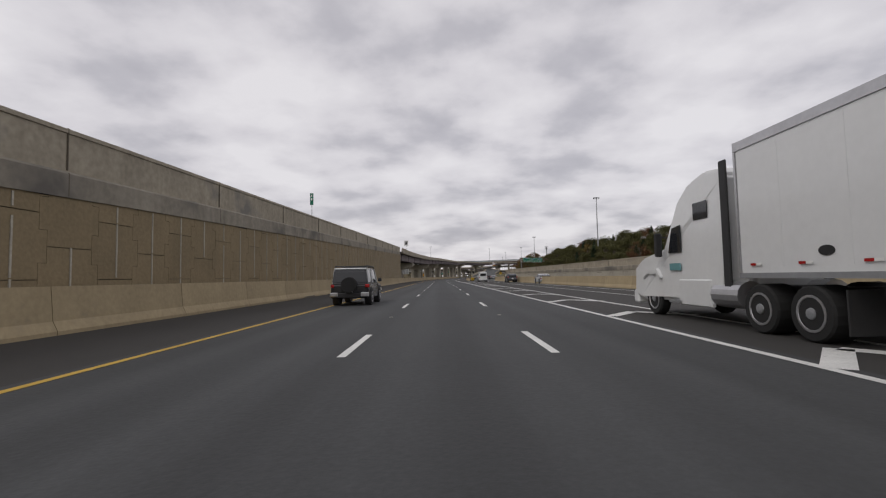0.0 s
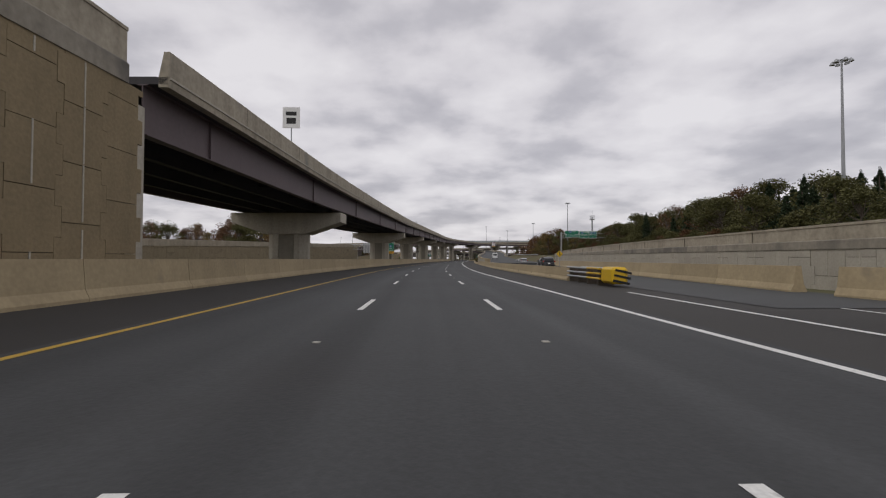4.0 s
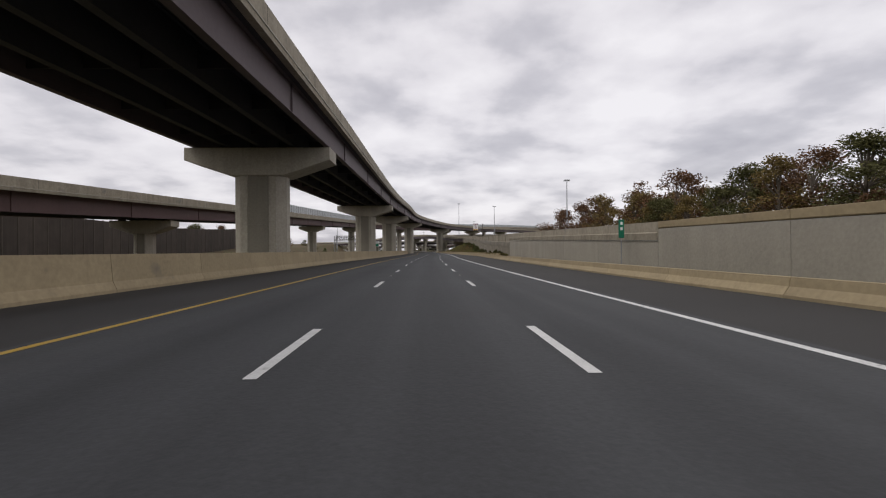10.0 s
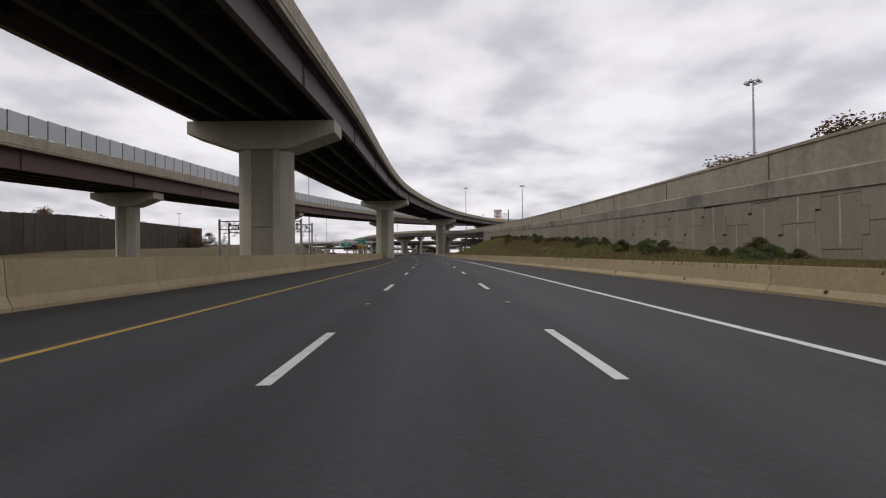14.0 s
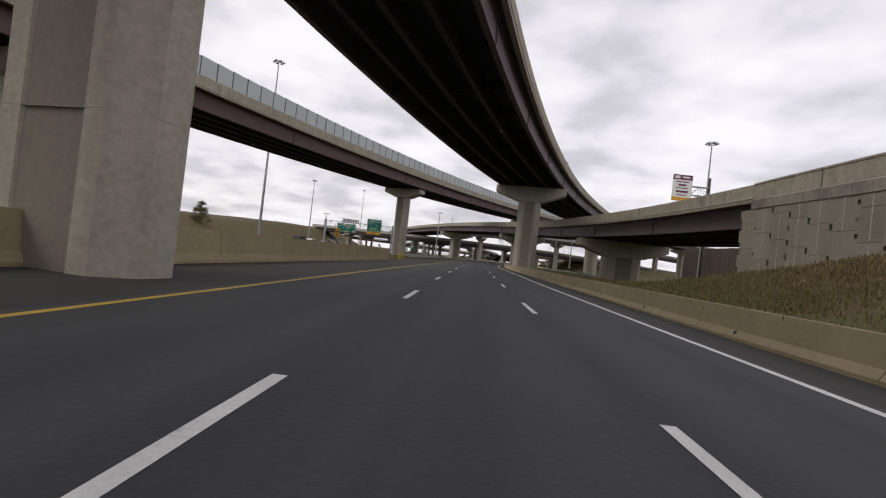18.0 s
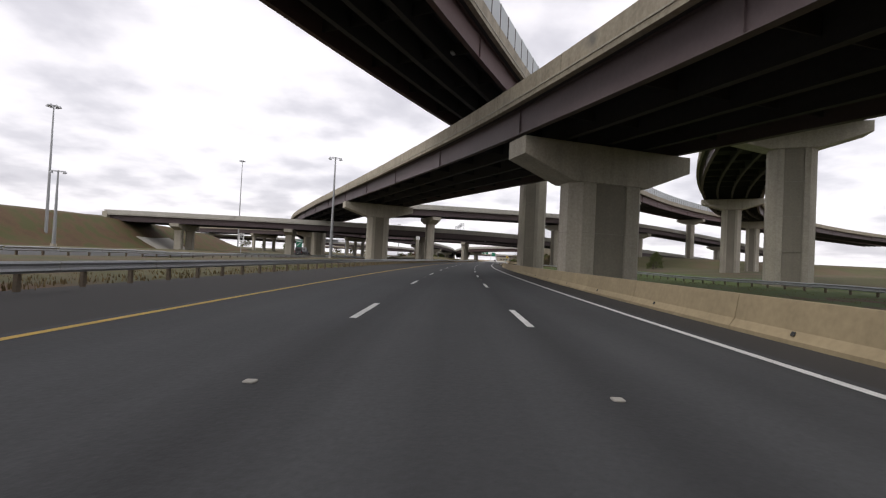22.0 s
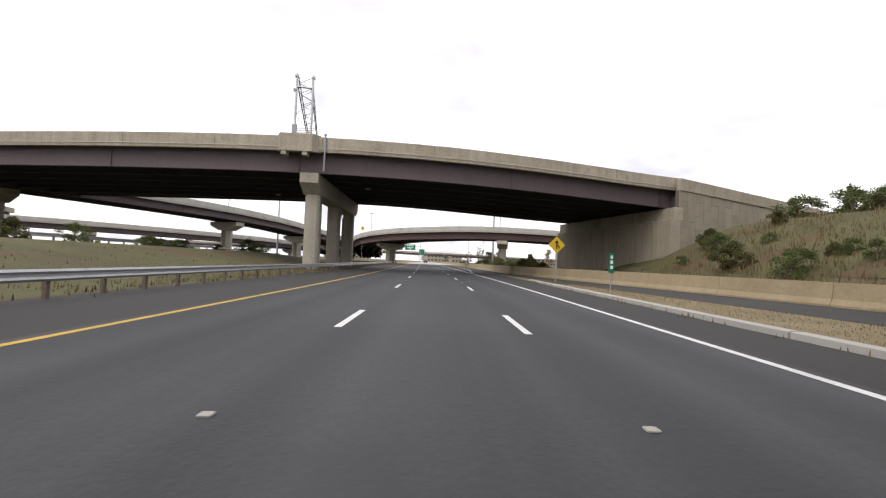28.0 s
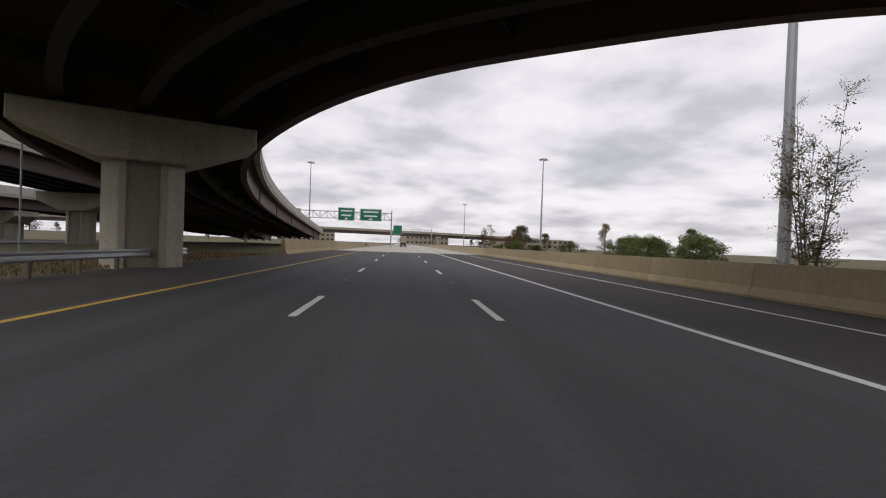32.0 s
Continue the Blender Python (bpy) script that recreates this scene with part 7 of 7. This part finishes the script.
def shell(outline, half, belt, tuck, length, grow=0.0):
    """A rounded car body: the side outline is smoothed, its shoulders roll inwards and the plan narrows towards nose and tail."""
    pts = []
    n = len(outline)
    for i in range(n):
        p0, p1, p2, p3 = (Vector(outline[(i + j) % n]) for j in (-1, 0, 1, 2))
        for t in (0.0, 0.34, 0.67):
            c = 0.5 * (2 * p1 + (p2 - p0) * t + (2 * p0 - 5 * p1 + 4 * p2 - p3) * t * t + (3 * p1 - p0 - 3 * p2 + p3) * t ** 3)
            pts.append(p1.lerp(p2, t).lerp(c, 0.55))
    cy, cz = sum(p.x for p in pts) / len(pts), sum(p.y for p in pts) / len(pts)
    bm = bmesh.new()
    rings = []
    for u, shrink in ((-1.0, 0.10), (-0.985, 0.045), (-0.93, 0.012), (-0.8, 0.0), (0.8, 0.0), (0.93, 0.012), (0.985, 0.045), (1.0, 0.10)):
        ring = []
        for p in pts:
            y, z = cy + (p.x - cy) * (1 - shrink * 0.45 + grow), cz + (p.y - cz) * (1 - shrink + grow)
            w = half * (1 - 0.13 * abs(2 * y / length) ** 4) - max(0.0, z - belt) * tuck + grow * half
            ring.append(bm.verts.new((u * w, y, z)))
        rings.append(ring)
    k = len(pts)
    for a, b in zip(rings, rings[1:]):
        for i in range(k):
            bm.faces.new((a[i], a[(i + 1) % k], b[(i + 1) % k], b[i]))
    bm.faces.new(rings[0][::-1]); bm.faces.new(rings[-1])
    bmesh.ops.recalc_face_normals(bm, faces=bm.faces)
    for f in bm.faces:
        f.smooth = len(f.verts) == 4
    return bm


def wheel(th, x, y, r, w):
    sd = 1 if x > 0 else -1
    bm = bmesh.new()
    tube(bm, [(-w / 2, 0, 0), (-w / 2 + 0.04, 0, 0), (w / 2 - 0.04, 0, 0), (w / 2, 0, 0)], [r * 0.93, r, r, r * 0.93], 20)
    ty = part("tyre", bm, RUBBER, None)
    whl = thing("wheel", "", "")
    for key in list(whl.keys()):
        del whl[key]
    bpy.data.objects.remove(whl)
    ty.name = "wheel"
    ty.parent, ty.matrix_basis = th, Matrix.Translation((x, y, r))
    def lathe(prof, seg=18):
        bm = bmesh.new()
        rings = [[bm.verts.new((sd * x, q * math.cos(2 * math.pi * i / seg), q * math.sin(2 * math.pi * i / seg))) for i in range(seg)] for x, q in prof]
        for p, q in zip(rings, rings[1:]):
            for i in range(seg):
                bm.faces.new((p[i], p[(i + 1) % seg], q[(i + 1) % seg], q[i]))
        bm.faces.new(rings[-1])
        bmesh.ops.recalc_face_normals(bm, faces=bm.faces)
        return bm
    h = w / 2
    part("rim", lathe([(h - 0.06, r * 0.66), (h + 0.012, r * 0.66), (h + 0.014, r * 0.58), (h - 0.05, r * 0.52), (h - 0.07, r * 0.3), (h - 0.03, r * 0.26)]), RIM, ty)
    part("hub", lathe([(h - 0.04, r * 0.24), (h + 0.02, r * 0.2), (h + 0.03, r * 0.1)]), POLE, ty)
    hole = mesh_of("rim_hole", boxes((-0.008, 0.008, -0.07 * r, 0.07 * r, r * 0.36, r * 0.47), bev=0.006), PLASTIC)
    for i in range(8 if r > 0.45 else 0):
        share("rim_hole", hole, ty, Matrix.Translation((sd * (h - 0.052), 0, 0)) @ Matrix.Rotation(i * math.pi / 4, 4, "X"))
    return ty


def car(label, category, m, col, style="suv", roof=None):
    L, Wd, Hh = {"suv": (4.55, 0.92, 1.68), "sedan": (4.6, 0.9, 1.47), "van": (5.6, 1.0, 2.35), "boxy": (4.65, 0.94, 1.82)}[style]
    r = 0.36 if style != "boxy" else 0.40
    th = thing("car" if style == "sedan" else ("van" if style == "van" else "suv"), label, category, m, "traffic")
    f = L / 2
    belt = {"suv": 1.06, "sedan": 0.96, "van": 1.2, "boxy": 1.12}[style]
    if style == "sedan":
        low = [(-f, 0.45), (-f - 0.01, 0.7), (-f + 0.05, belt + 0.02), (-f + 0.2, belt + 0.06), (-f + 0.75, belt + 0.07), (f * 0.35, belt), (f * 0.5, belt), (f - 0.55, belt - 0.07), (f - 0.14, belt - 0.17), (f - 0.01, belt - 0.33), (f, 0.32), (f * 0.85, 0.22), (-f * 0.85, 0.26)]
        cab = [(-f + 0.55, belt + 0.02), (-f * 0.62, belt + 0.3), (-f * 0.3, Hh - 0.06), (-f * 0.08, Hh), (f * 0.1, Hh - 0.03), (f * 0.3, Hh - 0.25), (f * 0.52, belt - 0.03)]
        rear, front = -f * 0.3, f * 0.1
    elif style == "suv":
        low = [(-f, 0.45), (-f - 0.02, 0.75), (-f + 0.03, belt - 0.1), (-f + 0.1, belt), (f * 0.42, belt), (f * 0.55, belt - 0.02), (f - 0.45, belt - 0.12), (f - 0.1, belt - 0.26), (f, belt - 0.42), (f, 0.38), (f * 0.82, 0.26), (-f * 0.85, 0.3)]
        cab = [(-f + 0.1, belt - 0.02), (-f + 0.28, belt + 0.34), (-f + 0.5, Hh - 0.1), (-f + 0.85, Hh - 0.02), (f * -0.1, Hh), (f * 0.1, Hh - 0.05), (f * 0.3, Hh - 0.3), (f * 0.5, belt - 0.02)]
        rear, front = -f + 0.5, f * 0.1
    elif style == "van":
        low = [(-f, 0.42), (-f, belt - 0.12), (-f + 0.04, belt), (f * 0.42, belt), (f * 0.62, belt - 0.03), (f - 0.14, belt - 0.28), (f, belt - 0.46), (f, 0.36), (f * 0.85, 0.26), (-f * 0.85, 0.28)]
        cab = [(-f + 0.02, belt - 0.02), (-f + 0.08, Hh - 0.1), (-f + 0.3, Hh), (f * 0.3, Hh - 0.02), (f * 0.4, Hh - 0.1), (f * 0.66, belt - 0.02)]
        rear, front = -f + 0.08, f * 0.3
    else:
        low = [(-f, 0.45), (-f, belt - 0.1), (-f + 0.05, belt), (f * 0.42, belt), (f * 0.5, belt - 0.03), (f - 0.15, belt - 0.1), (f, belt - 0.2), (f, 0.42), (f * 0.82, 0.3), (-f * 0.85, 0.34)]
        cab = [(-f + 0.06, belt - 0.02), (-f + 0.14, Hh - 0.12), (-f + 0.3, Hh), (f * 0.2, Hh), (f * 0.4, belt - 0.02)]
        rear, front = -f + 0.14, f * 0.2
    soft = style in ("suv", "sedan")
    part("body", shell(low, Wd, belt - 0.3, 0.10, L) if soft else hull(low, Wd, belt - 0.35, 0.12, bev=0.06), col, th)
    part("greenhouse", shell(cab, Wd - 0.05, belt, 0.30, L) if soft else hull(cab, Wd - 0.07, belt, 0.14, bev=0.05), GLASS if style != "van" else col, th, "dark tinted glass" if style != "van" else "")
    y0, y1 = rear + 0.1, front + 0.05
    tw = Wd - 0.07 - (Hh - belt) * (0.24 if style in ("suv", "sedan") else 0.14)
    if soft:
        tw = Wd - 0.05 - (Hh - belt) * 0.30
        top = [(y, z) for y, z in cab if z > Hh - 0.3]
        part("roof", shell([(top[0][0], top[0][1] - 0.02)] + top + [(top[-1][0], top[-1][1] - 0.02), (0.0, Hh - 0.16)], tw + 0.04, Hh, 0.0, L, 0.02), roof or col, th)
    else:
        part("roof", boxes((-tw - 0.02, tw + 0.02, y0, y1, Hh - 0.06, Hh + 0.02), bev=0.03), roof or col, th)
    # pillars and rear hatch frame
    for sd in (-1, 1):
        for yy in (rear + 0.25, (y0 + y1) / 2 + 0.1):
            bm = bmesh.new()
            tube(bm, [(sd * (Wd - 0.06), yy - (0.12 if yy < 0 and soft else 0), belt - 0.02), (sd * (tw + 0.015), yy, Hh - 0.06)], 0.032 if soft else 0.055, 5)
            part("pillar", bm, PLASTIC if soft and yy > -0.4 else (roof or col), th)
        bm = bmesh.new()
        tube(bm, [(sd * (Wd - 0.08), cab[-1][0], belt), (sd * tw, front, Hh - 0.05)], 0.032 if soft else 0.05, 5)
        part("pillar", bm, roof or col, th)
        part("tail_lamp", boxes((sd * Wd - (0.2 if sd > 0 else -0.02), sd * Wd + (0.02 if sd > 0 else 0.2) - (0.0), -f - 0.02, -f + 0.08, belt - (0.14 if style == "suv" else 0.24), belt + (0.04 if style == "suv" else -0.08)), bev=0.03), TAIL, th)
        part("head_lamp", boxes((sd * Wd - (0.3 if sd > 0 else -0.0), sd * Wd + (0.0 if sd > 0 else 0.3), f - 0.14, f + 0.01, belt - 0.5, belt - 0.33), bev=0.02), SIGNW, th)
        bm = bmesh.new()
        box(bm, sd * (Wd + 0.1) - 0.1, sd * (Wd + 0.1) + 0.1, f * 0.36, f * 0.36 + 0.12, belt + 0.02, belt + 0.2, bev=0.03)
        part("mirror", bm, col if style != "boxy" else PLASTIC, th)
        for yy in (-f * 0.6, f * 0.62):
            wheel(th, sd * (Wd - 0.1), yy, r, 0.24)
            bm = bmesh.new()
            tube(bm, [(sd * (Wd - 0.3), yy, r + 0.02), (sd * (Wd + 0.008), yy, r + 0.02)], r + 0.055, 20)
            part("wheel_arch", bm, PLASTIC, th)
    part("bumper", boxes((-Wd + 0.03, Wd - 0.03, -f - 0.06, -f + 0.1, 0.38, 0.62), bev=0.04), PLASTIC if style in ("suv", "boxy") else col, th)
    part("number_plate", boxes((-0.16, 0.16, -f - 0.075, -f - 0.062, 0.66, 0.8)), SIGNW, th)
    if style == "van":
        part("rear_window", boxes((-0.7, 0.7, -f - 0.01, -f + 0.05, 1.35, 1.95), bev=0.02), GLASS, th)
        for sd in (-1, 1):
            part("side_window", boxes((sd * (Wd - 0.14) - 0.06, sd * (Wd - 0.14) + 0.06, f * 0.25, f * 0.5, 1.3, 1.8), bev=0.02), GLASS, th)
    if style == "boxy":
        bm = bmesh.new()
        tube(bm, [(0, -f - 0.22, 1.02), (0, -f - 0.02, 1.02)], 0.37, 20)
        part("spare_wheel", bm, RUBBER, th, "black covered spare wheel")
        for yy in (-f + 0.5, 0.1):
            bm = bmesh.new(); tube(bm, [(-tw, yy, Hh + 0.1), (tw, yy, Hh + 0.1)], 0.03, 5); part("rack_bar", bm, PLASTIC, th)
        for sd in (-1, 1):
            bm = bmesh.new(); tube(bm, [(sd * tw, -f + 0.4, Hh + 0.02), (sd * tw, -f + 0.5, Hh + 0.12), (sd * tw, 0.2, Hh + 0.12), (sd * tw, 0.4, Hh + 0.02)], 0.03, 5); part("rack_rail", bm, PLASTIC, th)
            part("bumper_end", boxes((sd * 0.75 - 0.2, sd * 0.75 + 0.2, -f - 0.09, -f - 0.02, 0.45, 0.65), bev=0.03), RIM, th)
    return th


def on_road(y, d, z=0.0, back=False):
    return Matrix.Translation(lat(y, d, z)) @ Matrix.Rotation(heading(y) + (math.pi if back else 0), 4, "Z")


car("black boxy off-road vehicle with a white roof in the inner lane", "suv", on_road(24.6, -4.5), CARK, "boxy", CARW)
car("dark crossover on the outer carriageway", "suv", on_road(88.5, 13.5), CARD, "suv")
car("silver saloon car on the outer carriageway", "car", on_road(71.7, 15.9), CARS, "sedan")
car("white delivery van on the outer carriageway", "van", on_road(112, 10.2), CARW, "van")
car("dark hatchback ahead of a white van", "suv", on_road(176, 17), CARK, "suv")
car("white car far along the outer carriageway", "car", on_road(260, 24), CARW, "sedan")
car("silver crossover behind the concrete barrier", "suv", on_road(235, 22), CARS, "suv")
car("white van on the climbing ramp", "van", Matrix.Translation(lat(288, 17.5, CW_T(288) - 1.0)) @ Matrix.Rotation(heading(288), 4, "Z"), CARW, "van")
car("black off-road vehicle on the opposite carriageway", "suv", on_road(588, -38, 0.0), CARK, "boxy")
car("white crossover on the opposite carriageway", "suv", on_road(599, -40, 0.0), CARW, "suv")
car("dark van beyond the guard rail", "van", on_road(722, -46, 0.0), CARK, "van")
car("white car on the far ramp road", "car", on_road(640, -55, 0.0), CARW, "sedan")
car("dark car far ahead in the middle lane", "suv", on_road(1035, 0.1), CARK, "suv")
car("white car far ahead on pale pavement", "car", on_road(1120, -3.6), CARW, "sedan")
car("silver car beyond the steel guard rail", "car", on_road(905, -40, 0.0), CARS, "sedan")
strip("opposite_carriageway", 470, 1000, ramp((470, -52), (580, -48), (720, -52), (1000, -50)), ramp((470, -36), (580, -30), (720, -34), (1000, -37)), 0.0 + 0.03, ASPHALT, "grey asphalt of the opposite carriageway")


def semi(m):
    th = thing("semi_truck", "white long-nosed semi truck with a plain white box trailer", "truck", m, "traffic")
    cab = [(-0.2, 0.55), (-0.2, 3.6), (0.0, 3.8), (0.8, 3.88), (1.5, 3.72), (2.05, 3.3), (2.35, 2.75), (2.75, 2.0), (4.3, 1.75), (4.75, 1.5), (4.85, 0.6), (4.3, 0.45), (2.4, 0.5)]
    part("cab", hull(cab, 1.2, 1.8, 0.07, bev=0.09), CARW, th, "white painted long-nosed cab")
    for sd in (-1, 1):
        bm = bmesh.new()
        prism(bm, [(1.75, 1.85), (2.45, 1.85), (2.2, 2.55), (1.75, 2.6)], -0.015, 0.015, Matrix.Translation((sd * 1.175, 0, 0)) @ Matrix.Rotation(math.pi / 2, 4, "Z"))
        part("door_window", bm, GLASS, th)
        part("sleeper_window", boxes((sd * 1.125 - 0.012, sd * 1.125 + 0.012, 0.5, 1.15, 2.65, 3.1), bev=0.01), GLASS, th)
        part("side_fairing", boxes((sd * 1.17 - 0.03, sd * 1.17 + 0.03, -0.42, -0.16, 0.75, 3.9), bev=0.02), PLASTIC, th, "dark grey side fairing")
        part("side_skirt", boxes((sd * 1.15 - 0.06, sd * 1.15 + 0.06, 0.35, 1.9, 0.4, 1.1), bev=0.03), CARW, th)
        part("step", boxes((sd * 1.18 - 0.05, sd * 1.18 + 0.05, 1.75, 2.45, 0.45, 0.52)), GALV, th)
        bm = bmesh.new()
        tube(bm, [(sd * 0.95, -0.72, 0.75), (sd * 0.95, 0.3, 0.75)], 0.32, 16)
        part("fuel_tank", bm, RIM, th, "polished metal fuel tank")
        part("mirror", boxes((sd * 1.42 - 0.1, sd * 1.42 + 0.1, 2.5, 2.62, 1.75, 2.45), bev=0.03), PLASTIC, th)
        bm = bmesh.new()
        tube(bm, [(sd * 1.1, 2.5, 2.3), (sd * 1.42, 2.56, 2.35)], 0.025, 5)
        part("mirror_arm", bm, PLASTIC, th)
        part("fender", hull([(2.85, 1.15), (3.1, 1.42), (3.8, 1.42), (4.2, 1.1), (4.05, 1.1), (3.75, 1.25), (3.15, 1.25), (2.95, 1.1)], 0.16, 9, 0, bev=0.02), CARW, th, "", Matrix.Translation((sd * 1.1, 0, 0)))
        wheel(th, sd * 1.02, 3.5, 0.51, 0.3)
        for yy in (-1.45, -2.75):
            wheel(th, sd * 1.0, yy, 0.51, 0.55)
        part("mud_flap", boxes((sd * 0.95 - 0.3, sd * 0.95 + 0.3, -3.5, -3.46, 0.2, 0.95)), PLASTIC, th)
    part("windscreen", hull([(2.32, 1.95), (2.72, 2.05), (2.56, 2.7), (2.2, 2.85)], 1.05, 9, 0, bev=0.03), GLASS, th)
    part("chassis", boxes((-0.45, 0.45, -3.7, 4.0, 0.65, 0.95), bev=0.02), PLASTIC, th)
    part("bumper", boxes((-1.2, 1.2, 4.6, 4.95, 0.3, 0.75), bev=0.06), CARW, th)
    part("door_mark", boxes((-1.215, -1.2, 1.75, 2.35, 1.35, 1.55)), paint("teal_door_mark", (0.12, 0.3, 0.32), 0.5), th)
    bm = bmesh.new()
    tube(bm, [(-0.7, -0.45, 1.0), (-0.7, -0.45, 3.9)], 0.09, 8)
    part("exhaust_stack", bm, RIM, th)
    part("trailer_box", boxes((-1.29, 1.29, -17.0, -0.95, 1.2, 4.1), bev=0.03), CARW, th, "plain white trailer box")
    part("trailer_nose_rail", boxes((-1.31, 1.31, -0.96, -0.90, 1.2, 4.12)), RIM, th)
    for sd in (-1, 1):
        part("top_rail", boxes((sd * 1.3 - 0.012, sd * 1.3 + 0.012, -17, -0.92, 3.92, 4.11)), RIM, th)
        part("bottom_rail", boxes((sd * 1.3 - 0.015, sd * 1.3 + 0.015, -17, -0.92, 1.14, 1.25)), SIGNBACK, th)
        for i in range(12):
            y = -1.3 - i * 1.3
            part("marker_red", boxes((sd * 1.318 - 0.004, sd * 1.318 + 0.004, y - 0.16, y, 1.4, 1.45)), TAIL, th)
            part("marker_white", boxes((sd * 1.318 - 0.004, sd * 1.318 + 0.004, y - 0.32, y - 0.165, 1.4, 1.45)), SIGNW, th)
        for i in range(10):
            part("side_seam", boxes((sd * 1.292 - 0.003, sd * 1.292 + 0.003, -2.2 - i * 1.5, -2.18 - i * 1.5, 1.37, 3.9)), CARW, th)
        bm = bmesh.new()
        tube(bm, [(sd * 0.6, -6.3, 0.25), (sd * 0.6, -6.3, 1.2)], 0.09, 6)
        part("landing_leg", bm, DARKM, th)
        for yy in (-13.8, -15.1):
            wheel(th, sd * 1.0, yy, 0.52, 0.5)
    bm = bmesh.new()
    prism(bm, [(0.17 * math.cos(a), 0.09 * math.sin(a)) for a in (2 * math.pi * i / 16 for i in range(16))], -0.006, 0.006, Matrix.Translation((-1.3, -3.2, 1.62)) @ Matrix.Rotation(math.pi / 2, 4, "Z"))
    part("oval_badge", bm, BLACK, th)
    part("trailer_floor", boxes((-1.0, 1.0, -16.8, -5.5, 0.95, 1.15)), PLASTIC, th)


semi(on_road(10.9, 7.8))
